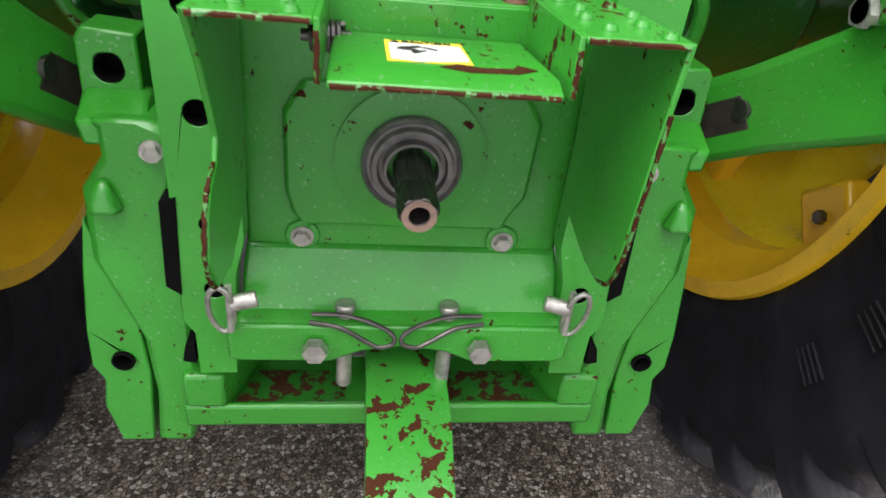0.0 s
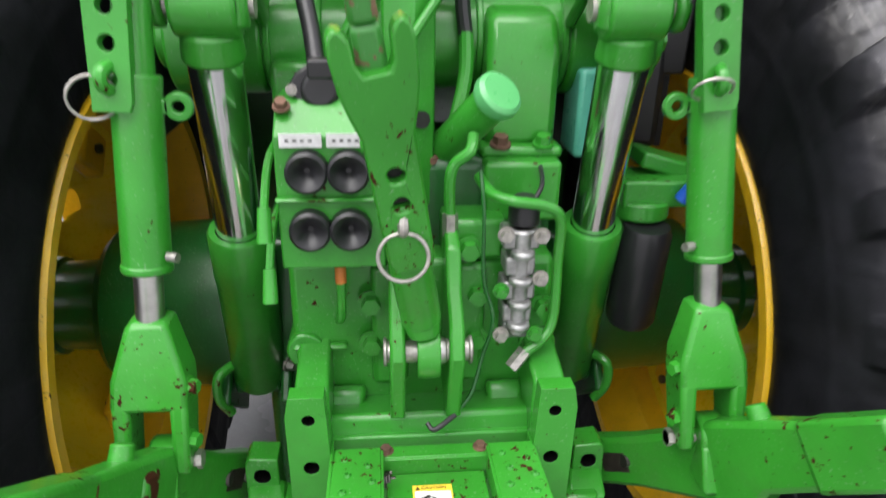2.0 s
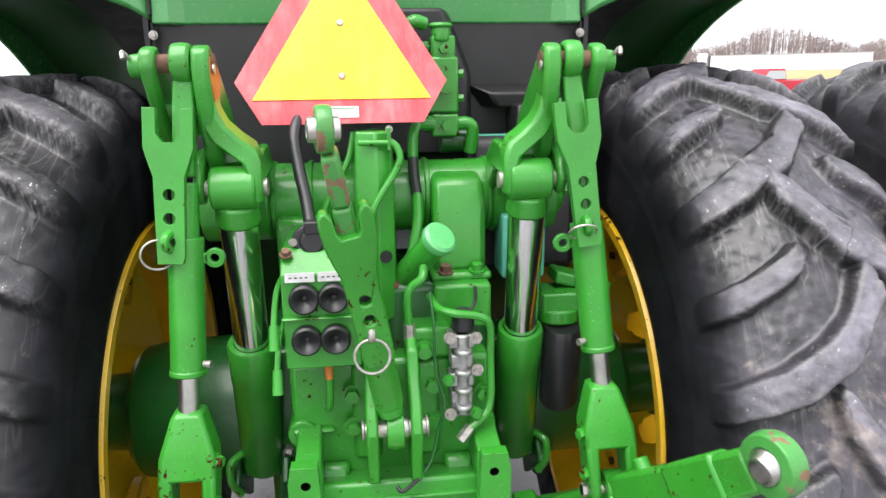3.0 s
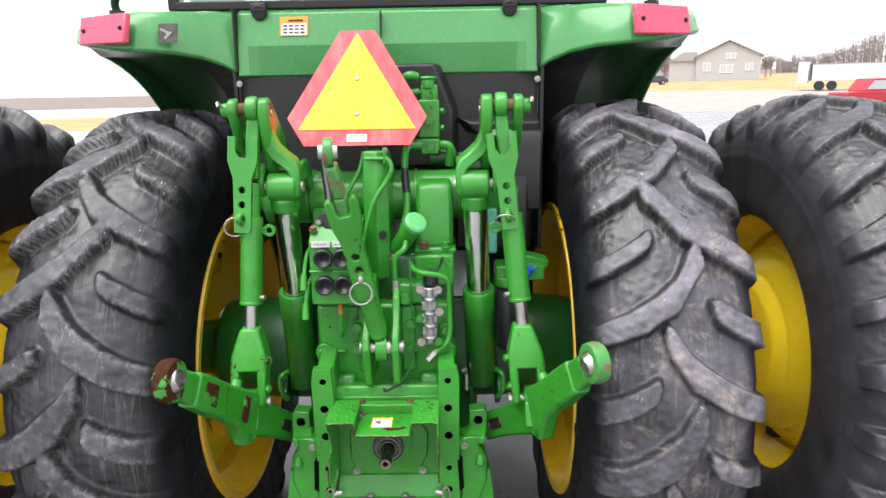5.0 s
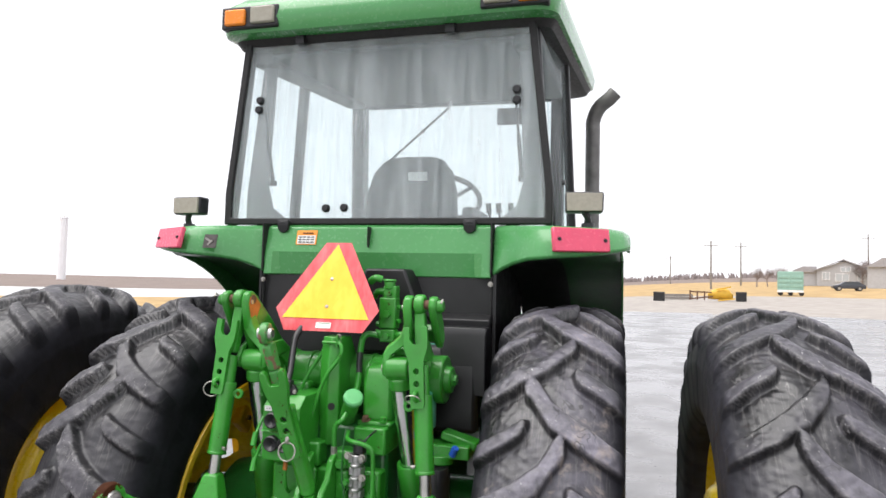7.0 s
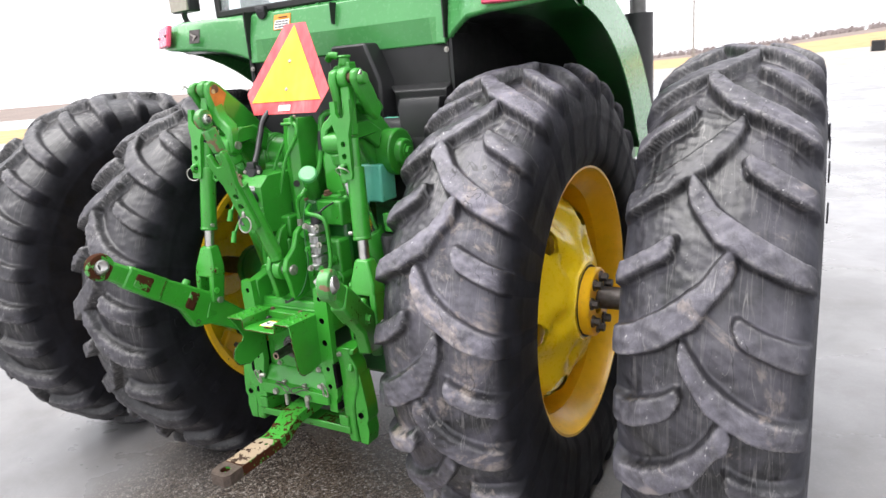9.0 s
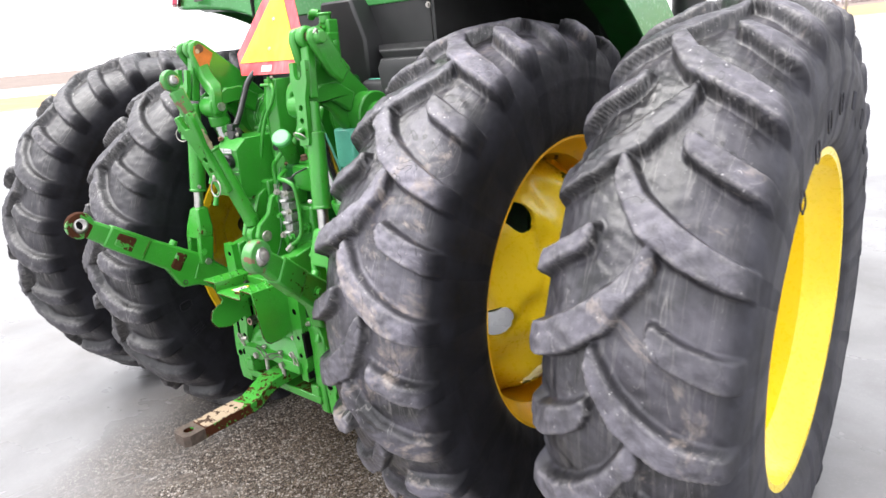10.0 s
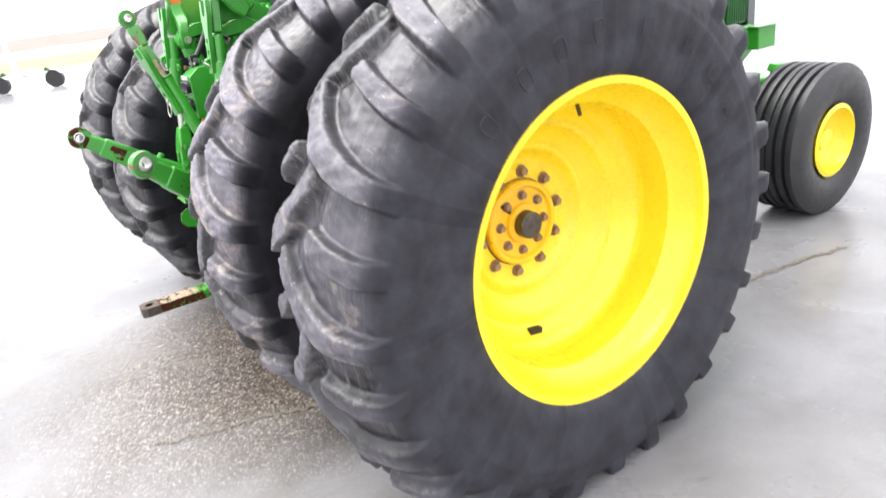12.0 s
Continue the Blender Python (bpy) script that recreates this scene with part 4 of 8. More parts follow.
def cab():
    c = empty("cab", "green-roofed tractor cab with tinted glass", parent=tractor)
    # rear window frame
    outer = [(-0.775, 2.155), (0.775, 2.155), (0.775, 2.30), (0.69, 3.06), (-0.69, 3.06), (-0.775, 2.30)]
    inner = [(-0.742, 2.185), (0.742, 2.185), (0.742, 2.31), (0.66, 3.03), (-0.66, 3.03), (-0.742, 2.31)]
    m = T(0, -0.10, 0) @ RX(90)
    bm = B()
    plate(bm, outer, 0.035, m, [inner])
    part("rear_window_frame", bm, SEAL, c, "black rubber window frame", bevel=0.006)
    bm = B()
    plate(bm, inner, 0.006, m)
    g = part("rear_window", bm, GLASS, c, "damp tinted rear window")
    g.visible_shadow = False
    # corner posts and sills
    for s in (1, -1):
        for (x0, y0, z0), (x1, y1, z1), r in (((0.755, -0.078, 2.15), (0.685, -0.06, 3.06), 0.016), ((0.80, 0.62, 2.15), (0.75, 0.62, 3.10), 0.022), ((0.655, CAB_F, 2.0), (0.66, CAB_F - 0.05, 3.12), 0.04)):
            bm = B()
            loft(bm, [[Vector((xx * s + ex * r, yy + ey * r * 1.3, zz)) for ex, ey in ((-1, -1), (1, -1), (1, 1), (-1, 1))] for xx, yy, zz in ((x0, y0, z0), (x1, y1, z1))])
            part("cab_post", bm, BLACK, c, bevel=0.006)
        bm = B()
        loft(bm, [[Vector((0.785 * s, -0.05, 2.16)), Vector((0.80 * s, 0.60, 2.0)), Vector((0.755 * s, 0.60, 3.09)), Vector((0.705 * s, -0.02, 3.03))],
                  [Vector((0.781 * s, -0.05, 2.16)), Vector((0.796 * s, 0.60, 2.0)), Vector((0.751 * s, 0.60, 3.09)), Vector((0.701 * s, -0.02, 3.03))]])
        g = part("side_window", bm, SIDE_GLASS, c)
        g.visible_shadow = False
        bm = B()
        loft(bm, [[Vector((0.80 * s, 0.64, 1.6)), Vector((0.68 * s, CAB_F - 0.03, 1.6)), Vector((0.68 * s, CAB_F - 0.08, 3.12)), Vector((0.755 * s, 0.64, 3.09))],
                  [Vector((0.796 * s, 0.64, 1.6)), Vector((0.676 * s, CAB_F - 0.03, 1.6)), Vector((0.676 * s, CAB_F - 0.08, 3.12)), Vector((0.751 * s, 0.64, 3.09))]])
        g = part("door_window", bm, SIDE_GLASS, c)
        g.visible_shadow = False
        bm = B()
        loft(bm, [[Vector((x * s, y, z)) for x, y in ((0.5, -0.05), (0.79, -0.05), (0.80, 0.62), (0.68, CAB_F), (0.5, CAB_F))] for z in (2.05, 2.14)])
        part("cab_side", bm, CAB_TRIM, c, bevel=0.01)
    bm = B()
    box(bm, (0, CAB_F - 0.05, 2.05), (1.2, 0.06, 0.12))
    box(bm, (0, 0.7, 1.9), (1.06, 1.5, 0.06))
    part("cab_floor", bm, CAB_TRIM, c)
    bm = B()
    box(bm, (0, CAB_F - 0.05, 3.085), (1.25, 0.05, 0.07))
    box(bm, (0, 0.6, 3.032), (1.36, 1.3, 0.03), RX(4.6))
    for s in (1, -1):
        box(bm, (0.645 * s, 0.55, 3.022), (0.13, 1.2, 0.07), RX(4.6))
    part("headliner", bm, CAB_TRIM, c, "grey cab headliner", bevel=0.02)
    # roof
    bm = B()
    secs = []
    for z, hx, yr, yf in ((3.03, 0.75, -0.17, 1.50), (3.04, 0.79, -0.20, 1.56), (3.10, 0.80, -0.225, 1.60), (3.17, 0.785, -0.21, 1.58), (3.225, 0.73, -0.15, 1.50), (3.25, 0.62, 0.0, 1.35)):
        pts = []
        for (x, y), k in (((hx, yr), 0), ((hx + 0.07, yf), 1), ((-hx - 0.07, yf), 2), ((-hx, yr), 3)):
            for j in range(5):
                a = radians(-90 + 90 * k + 22.5 * j)
                r = 0.10
                cx = x - math.copysign(r, x)
                cy = y + (r if k in (0, 3) else -r)
                pts.append(Vector((cx + r * math.cos(a), cy + r * math.sin(a), z + roof_lift(cy + r * math.sin(a)))))
        secs.append(pts)
    loft(bm, secs)
    part("roof", bm, GREEN_PANEL, c, "rounded green cab roof", smooth=40)
    bm = B()
    secs = []
    for z, e in ((2.985, 0.07), (3.0, 0.02), (3.034, 0.0)):
        pts = []
        hx, yr, yf = 0.775 - e, -0.13 + e, 1.54 - e
        for (x, y), k in (((hx, yr), 0), ((hx + 0.07, yf), 1), ((-hx - 0.07, yf), 2), ((-hx, yr), 3)):
            for j in range(5):
                a = radians(-90 + 90 * k + 22.5 * j)
                at = y + (0.09 if k in (0, 3) else -0.09) + 0.09 * math.sin(a)
                pts.append(Vector((x - math.copysign(0.09, x) + 0.09 * math.cos(a), at, z + roof_lift(at))))
        secs.append(pts)
    loft(bm, secs)
    part("roof_seal", bm, SEAL, c)
    # roof lamps
    for s in (1, -1):
        bm = B()
        box(bm, (0.685 * s, -0.215, 3.105), (0.105, 0.05, 0.075))
        part("marker_lamp", bm, LENS_AMBER, c, "amber marker lamp", bevel=0.008)
        bm = B()
        box(bm, (0.545 * s, -0.215, 3.11), (0.12, 0.05, 0.08))
        part("roof_lamp", bm, LENS_CLEAR, c, "white rectangular roof lamp", bevel=0.008)
        bm = B()
        box(bm, (0.615 * s, -0.20, 3.107), (0.29, 0.05, 0.105))
        part("lamp_housing", bm, PLASTIC, c, bevel=0.008)
    return c


cab()

# ---- rear hitch ----
def bar(bm, p, q, w, h, up=(0, 0, 1), w2=None, h2=None):
    """A bar of rectangular section from p to q; w across, h along up."""
    p, q, up = Vector(p), Vector(q), Vector(up)
    d = (q - p).normalized()
    side = d.cross(up).normalized()
    u = side.cross(d).normalized()
    w2, h2 = w if w2 is None else w2, h if h2 is None else h2
    loft(bm, [[c + side * a * ww / 2 + u * b * hh / 2 for a, b in ((-1, -1), (1, -1), (1, 1), (-1, 1))] for c, ww, hh in ((p, w, h), (q, w2, h2))])


def one(name, mat, parent=None, label="", bevel=0.0, smooth=35.0):
    """Collects what fn draws into one part."""
    def wrap(fn):
        bm = B()
        fn(bm)
        return part(name, bm, mat, parent or tractor, label, bevel, smooth)
    return wrap


def bolt(p, d, r, h, parent=None, mat=None, name="bolt", washer=True):
    bm = B()
    hexbolt(bm, p, d, r, h, washer)
    return part(name, bm, mat or GREEN, parent or tractor)


XZ = lambda y: T(0, y, 0) @ RX(90)      # plates drawn in x and z, standing at y
BACK = (0, -1, 0)

# centre casting behind the axle
@one("rear_casting", GREEN, label="green cast rear housing with ribs and bosses", bevel=0.012)
def rear_casting(bm):
    box(bm, (0.0, -0.44, 1.045), (0.43, 0.30, 0.33))


for c, size, tilt in (((-0.115, -0.47, 1.255), (0.19, 0.26, 0.09), 0), ((0.08, -0.50, 1.245), (0.10, 0.20, 0.07), 0), ((0.0, -0.50, 0.90), (0.40, 0.36, 0.07), -12), ((-0.055, -0.600, 1.10), (0.06, 0.024, 0.22), 0), ((0.075, -0.600, 1.10), (0.05, 0.024, 0.22), 0), ((-0.17, -0.597, 1.06), (0.09, 0.016, 0.012), 0)):
    bm = B()
    box(bm, c, size, RX(tilt))
    part("casting_step", bm, GREEN, rear_casting, bevel=0.010)


for x in (-0.13, 0.14):
    bm = B()
    loft(bm, [[Vector((x - 0.035, -0.595, 0.985)), Vector((x + 0.035, -0.595, 0.985)), Vector((x + 0.03, -0.595, 0.93)), Vector((x - 0.03, -0.595, 0.93))],
              [Vector((x - 0.03, -0.615, 0.98)), Vector((x + 0.03, -0.615, 0.98)), Vector((x + 0.026, -0.64, 0.93)), Vector((x - 0.026, -0.64, 0.93))]])
    part("cast_foot", bm, GREEN, rear_casting, bevel=0.008)
for x, z in ((-0.085, 1.145), (-0.085, 1.07), (0.085, 1.155), (0.085, 1.075), (-0.10, 1.235), (0.07, 1.235), (0.195, 1.13)):
    bolt((x, -0.605, z), BACK, 0.016, 0.022, rear_casting, GREEN)
for s in (-1, 1):
    bm = B()
    rod(bm, (0.194 * s, -0.52, 1.052), (0.194 * s, -0.60, 1.052), 0.032, n=24)
    rod(bm, (0.194 * s, -0.59, 1.052), (0.194 * s, -0.615, 1.052), 0.016, 0.014, n=20)
    part("boss", bm, GREEN, rear_casting, bevel=0.004)


# upright side brackets that carry the shield
def side_bracket(s):
    c = 0.008
    out = [(0.165, 1.05), (0.218, 1.05), (0.225, 1.015), (0.222, 0.72), (0.224, 0.60), (0.214, 0.585), (0.214, 0.53), (0.175, 0.53), (0.168, 0.66), (0.158, 0.70), (0.160, 0.95)]
    out = [(x * s + c, z) for x, z in out]
    holes = [circle(0.190 * s + c, z, r) for z, r in ((1.009, 0.010), (0.919, 0.0125), (0.827, 0.0125), (0.716, 0.009), (0.641, 0.0105))]
    bm = B()
    plate(bm, out if s > 0 else out[::-1], 0.03, XZ(-0.712), holes)
    br = part("shield_bracket", bm, GREEN_CHIPPED, tractor, "chipped green upright bracket", bevel=0.004)
    bm = B()
    loft(bm, [[Vector((0.160 * s + c, y, z)), Vector((0.212 * s + c, y, z)), Vector((0.212 * s + c, y2, z2)), Vector((0.160 * s + c, y2, z2))] for y, z, y2, z2 in ((-0.698, 0.86, -0.52, 0.86), (-0.698, 1.045, -0.55, 1.08))])
    part("bracket_web", bm, GREEN, br, bevel=0.006)
    # black rings and discs paint the shade inside each hole
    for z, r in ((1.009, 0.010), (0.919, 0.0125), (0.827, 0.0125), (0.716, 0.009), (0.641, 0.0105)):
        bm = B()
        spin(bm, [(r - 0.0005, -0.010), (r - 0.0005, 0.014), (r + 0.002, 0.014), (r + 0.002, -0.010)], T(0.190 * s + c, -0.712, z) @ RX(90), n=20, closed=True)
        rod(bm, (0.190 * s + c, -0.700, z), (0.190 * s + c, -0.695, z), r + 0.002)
        part("hole_shade", bm, HOLE, br)
    return br


for s in (-1, 1):
    side_bracket(s)


# cast sway blocks outside the brackets
def sway_block(s):
    c = 0.008
    up = [(0.294, 0.806), (0.286, 0.795), (0.286, 0.77), (0.309, 0.735), (0.312, 0.66), (0.277, 0.56), (0.272, 0.47), (0.280, 0.395), (0.238, 0.395), (0.222, 0.50), (0.226, 0.73), (0.214, 0.795), (0.237, 0.806)]
    low = [(0.316, 0.70), (0.281, 0.575), (0.277, 0.50), (0.286, 0.392), (0.322, 0.392), (0.334, 0.45), (0.328, 0.49), (0.338, 0.51), (0.336, 0.56), (0.326, 0.64)]
    bm = B()
    pts = [(x * s + c, z) for x, z in up]
    plate(bm, pts, 0.075, T(0, -0.665, 0) @ RX(90))
    blk = part("sway_block", bm, GREEN_CHIPPED, tractor, "chipped green cast sway block", bevel=0.009)
    bm = B()
    pts = [(x * s + c, z) for x, z in low]
    plate(bm, pts, 0.07, T(0, -0.660, 0) @ RX(90), [circle(0.303 * s + c, 0.520, 0.0105)])
    part("wear_shoe", bm, GREEN_CHIPPED, blk, bevel=0.008)
    # top lug, set back over a sloping ledge
    bm = B()
    pts = [(x * s + c, z) for x, z in ((0.257, 0.868), (0.305, 0.872), (0.312, 0.862), (0.314, 0.80), (0.304, 0.76), (0.250, 0.76), (0.257, 0.80))]
    plate(bm, pts, 0.05, T(0, -0.620, 0) @ RX(90), [circle(0.285 * s + c, 0.835, 0.0135)])
    part("top_lug", bm, GREEN_CHIPPED, blk, bevel=0.006)
    bm = B()
    loft(bm, [[Vector((x0 * s + c, -0.63, z)), Vector((x1 * s + c, -0.63, z)), Vector((x1 * s + c, y, z)), Vector((x0 * s + c, y, z))] for x0, x1, y, z in ((0.240, 0.300, -0.70, 0.78), (0.242, 0.304, -0.698, 0.802), (0.252, 0.31, -0.65, 0.815))])
    part("ledge", bm, GREEN_CHIPPED, blk, bevel=0.004)
    # black lining paints the dark inside of both holes
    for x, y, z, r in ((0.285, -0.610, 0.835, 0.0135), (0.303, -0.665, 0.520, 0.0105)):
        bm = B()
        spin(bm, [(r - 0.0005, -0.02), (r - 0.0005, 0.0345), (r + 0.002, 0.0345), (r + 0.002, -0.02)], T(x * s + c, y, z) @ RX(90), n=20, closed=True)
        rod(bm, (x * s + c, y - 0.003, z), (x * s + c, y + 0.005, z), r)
        part("hole_shade", bm, HOLE, blk)
    # cast stop
    bm = B()
    y0 = -0.702
    loft(bm, [[Vector((0.268 * s + c, y0, 0.715)), Vector((0.305 * s + c, y0, 0.715)), Vector((0.300 * s + c, y0, 0.745)), Vector((0.282 * s + c, y0, 0.755))],
              [Vector((0.274 * s + c, y0 - 0.02, 0.717)), Vector((0.300 * s + c, y0 - 0.02, 0.717)), Vector((0.294 * s + c, y0 - 0.014, 0.738)), Vector((0.284 * s + c, y0 - 0.012, 0.745))]])
    part("cast_stop", bm, GREEN, blk, bevel=0.006)
    bolt((0.240 * s + c, -0.702, 0.779), (-0.3 * s, -1, 0), 0.008, 0.014, blk, ZINC)
    # solid black blocks stand for the shade in the two gaps
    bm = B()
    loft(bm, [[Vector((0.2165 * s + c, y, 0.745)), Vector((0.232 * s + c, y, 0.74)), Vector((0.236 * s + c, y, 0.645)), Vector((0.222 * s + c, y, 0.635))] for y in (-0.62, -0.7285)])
    part("slot", bm, HOLE, blk, "black block for the shaded gap beside the bracket")
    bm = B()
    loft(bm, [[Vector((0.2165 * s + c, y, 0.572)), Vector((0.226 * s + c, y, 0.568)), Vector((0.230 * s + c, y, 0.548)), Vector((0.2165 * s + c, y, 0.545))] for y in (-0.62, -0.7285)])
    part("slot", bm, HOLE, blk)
    return blk


for s in (-1, 1):
    sway_block(s)


# drawbar support
@one("drawbar_support", GREEN_CHIPPED, label="chipped green drawbar support frame", bevel=0.007)
def drawbar_support(bm):
    c = 0.012
    loft(bm, [[Vector((x + c, y, z)) for y, z in ((-0.712, 0.431), (-0.712, 0.464), (-0.702, 0.464), (-0.698, 0.452), (-0.605, 0.452), (-0.605, 0.431))] for x in (-0.246, 0.246)])


for s in (-1, 1):
    c = 0.012
    bm = B()
    box(bm, (0.2205 * s + c, -0.678, 0.488), (0.047, 0.072, 0.05))
    part("support_block", bm, GREEN_CHIPPED, drawbar_support, bevel=0.006)
    bm = B()
    loft(bm, [[Vector((0.198 * s + c, -0.708, z)), Vector((0.166 * s + c, -0.605, z)), Vector((0.190 * s + c, -0.605, z))] for z in (0.454, 0.512)])
    part("slant_web", bm, GREEN_CHIPPED, drawbar_support, bevel=0.003)
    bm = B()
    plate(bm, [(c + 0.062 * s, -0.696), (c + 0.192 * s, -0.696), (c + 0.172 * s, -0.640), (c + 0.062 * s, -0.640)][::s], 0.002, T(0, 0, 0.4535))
    part("rust_patch", bm, FLOOR_RUST, drawbar_support, "dark green floor flaking to brown rust")


@one("drawbar_clamp", GREEN_CHIPPED, label="chipped green clamp plate over the drawbar", bevel=0.008)
def drawbar_clamp(bm):
    c = 0.010
    pts = [(-0.182, 0.608), (0.182, 0.608), (0.182, 0.564), (0.17, 0.560), (0.075, 0.560), (0.045, 0.574), (0.0, 0.581), (-0.045, 0.574), (-0.075, 0.560), (-0.17, 0.560), (-0.182, 0.564)]
    plate(bm, [(x + c, z) for x, z in pts], 0.055, XZ(-0.715))
    loft(bm, [[Vector((-0.172 + c, y, z)), Vector((0.172 + c, y, z)), Vector((0.172 + c, y2, z2)), Vector((-0.172 + c, y2, z2))] for y, z, y2, z2 in ((-0.742, 0.606, -0.69, 0.606), (-0.705, 0.62, -0.685, 0.62))])


for x in (-0.082, 0.092):
    bolt((x, -0.743, 0.583), BACK, 0.0135, 0.016, drawbar_clamp, ZINC, washer=False)
for x in (-0.052, 0.058):
    bm = B()
    rod(bm, (x, -0.725, 0.514), (x, -0.725, 0.621), 0.0085, n=18)
    rod(bm, (x, -0.725, 0.618), (x, -0.725, 0.626), 0.0115, 0.010, n=18)
    pin = part("retaining_pin", bm, ZINC, drawbar_clamp, "zinc-plated drawbar pin", bevel=0.002)
    s = 1 if x < 0 else -1
    bm = B()
    tube(bm, [(x - 0.034 * s, -0.737, 0.620), (x, -0.739, 0.620), (x + 0.030 * s, -0.746, 0.615), (x + 0.049 * s, -0.752, 0.606), (x + 0.050 * s, -0.755, 0.596), (x + 0.036 * s, -0.756, 0.592), (x + 0.022 * s, -0.753, 0.597), (x - 0.005 * s, -0.748, 0.611), (x - 0.036 * s, -0.742, 0.613)], 0.0026, 8)
    part("hairpin_clip", bm, DARK_STEEL, pin)
for s in (-1, 1):
    x = 0.158 * s + 0.008
    bm = B()
    rod(bm, (x - 0.012 * s, -0.745, 0.645), (x + 0.014 * s, -0.752, 0.642), 0.0085, n=18)
    pin = part("lynch_pin", bm, ZINC, tractor, "plated lynch pin with a snap ring", bevel=0.002)
    bm = B()
    pts = [(x + 0.022 * s + 0.012 * math.sin(a) * s, -0.752 - 0.01 * math.cos(a), 0.635 + 0.034 * math.cos(a)) for a in [2 * math.pi * k / 10 for k in range(11)]]
    tube(bm, pts, 0.0029, 8, 3, loop=True)
    rod(bm, (x + 0.014 * s, -0.752, 0.664), (x + 0.014 * s, -0.752, 0.609), 0.0035, n=10)
    part("snap_ring", bm, ZINC, pin)

# the drawbar itself
@one("drawbar", GREEN_BAR, label="flaking green drawbar worn down to bare steel", bevel=0.005)
def drawbar(bm):
    prof = [(-0.50, 0.530), (-0.70, 0.528), (-0.79, 0.520), (-0.87, 0.478), (-0.90, 0.472)]
    low = [(-0.90, 0.430), (-0.86, 0.438), (-0.78, 0.478), (-0.70, 0.484), (-0.50, 0.485)]
    loft(bm, [[Vector((x, y, z)) for y, z in prof + low] for x in (-0.027, 0.064)])
    c = 0.0185
    pts = [(-0.0455 + c, -0.895), (0.0455 + c, -0.895), (0.0455 + c, -1.165), (0.03 + c, -1.185), (-0.03 + c, -1.185), (-0.0455 + c, -1.165)]
    plate(bm, pts, 0.04, T(0, 0, 0.452), [circle(c, -1.145, 0.019), circle(c - 0.012, -0.955, 0.008), circle(c + 0.018, -0.953, 0.008)])


@one("wear_strap", BAR_TOP, drawbar, "tan bare-steel top of the drawbar", bevel=0.001)
def wear_strap(bm):
    c = 0.0185
    plate(bm, [(c - 0.043, -0.93), (c + 0.020, -0.915), (c + 0.043, -0.945), (c + 0.043, -1.10), (c - 0.043, -1.10)], 0.003, T(0, 0, 0.4728), [circle(c - 0.012, -0.955, 0.008), circle(c + 0.018, -0.953, 0.008)])


@one("bar_end", END_RUST, drawbar, "dark rusted end of the drawbar", bevel=0.001)
def bar_end(bm):
    c = 0.0185
    plate(bm, [(c - 0.0465, -1.105), (c + 0.0465, -1.105), (c + 0.0465, -1.166), (c + 0.031, -1.187), (c - 0.031, -1.187), (c - 0.0465, -1.166)], 0.044, T(0, 0, 0.452), [circle(c, -1.145, 0.0192)])


# power take-off
@one("pto_housing", GREEN, label="green power take-off housing plate", bevel=0.006)
def pto_housing(bm):
    c = 0.010
    pts = [(c - 0.165, 0.94), (c - 0.165, 0.67), (c + 0.165, 0.67), (c + 0.165, 0.94)]
    plate(bm, pts, 0.03, XZ(-0.670))
    q = [(c - 0.10, 0.70), (c - 0.10, 0.69), (c - 0.118, 0.715), (c - 0.124, 0.74), (c - 0.124, 0.82), (c - 0.105, 0.85), (c + 0.105, 0.85), (c + 0.124, 0.82), (c + 0.12, 0.74), (c + 0.105, 0.715), (c + 0.10, 0.70)]
    plate(bm, q, 0.012, XZ(-0.688))
    loft(bm, [[Vector((c - w, y, z)), Vector((c + w, y, z)), Vector((c + w, y + 0.03, z)), Vector((c - w, y + 0.03, z))] for y, z, w in ((-0.689, 0.674, 0.165), (-0.698, 0.662, 0.166), (-0.706, 0.645, 0.168), (-0.722, 0.612, 0.168), (-0.728, 0.60, 0.168), (-0.72, 0.57, 0.168))])


for x in (-0.098, 0.113):
    bm = B()
    rod(bm, (x, -0.684, 0.684), (x, -0.689, 0.684), 0.018, n=24)
    part("bolt_boss", bm, GREEN, pto_housing, bevel=0.003)
    bolt((x, -0.688, 0.684), BACK, 0.0088, 0.010, pto_housing, ZINC)
bm = B()
spin(bm, [(0.0, 0.0), (0.0745, 0.0), (0.0745, 0.006), (0.05, 0.010), (0.0, 0.010)], T(0.008, -0.692, 0.778) @ RX(90), n=48)
part("pto_cover", bm, GREEN, pto_housing)
bm = B()
spin(bm, [(0.027, 0.0), (0.053, 0.0), (0.053, 0.010), (0.050, 0.014), (0.047, 0.010), (0.044, 0.010), (0.042, 0.018), (0.037, 0.018), (0.035, 0.011), (0.031, 0.011), (0.030, 0.022), (0.027, 0.022)], T(0.008, -0.700, 0.778) @ RX(90) @ Matrix.Diagonal((0.92, 0.92, 1, 1)), n=48, closed=True)
part("seal_ring", bm, GREASY_GREY, pto_housing, "greasy grey steel seal ring")


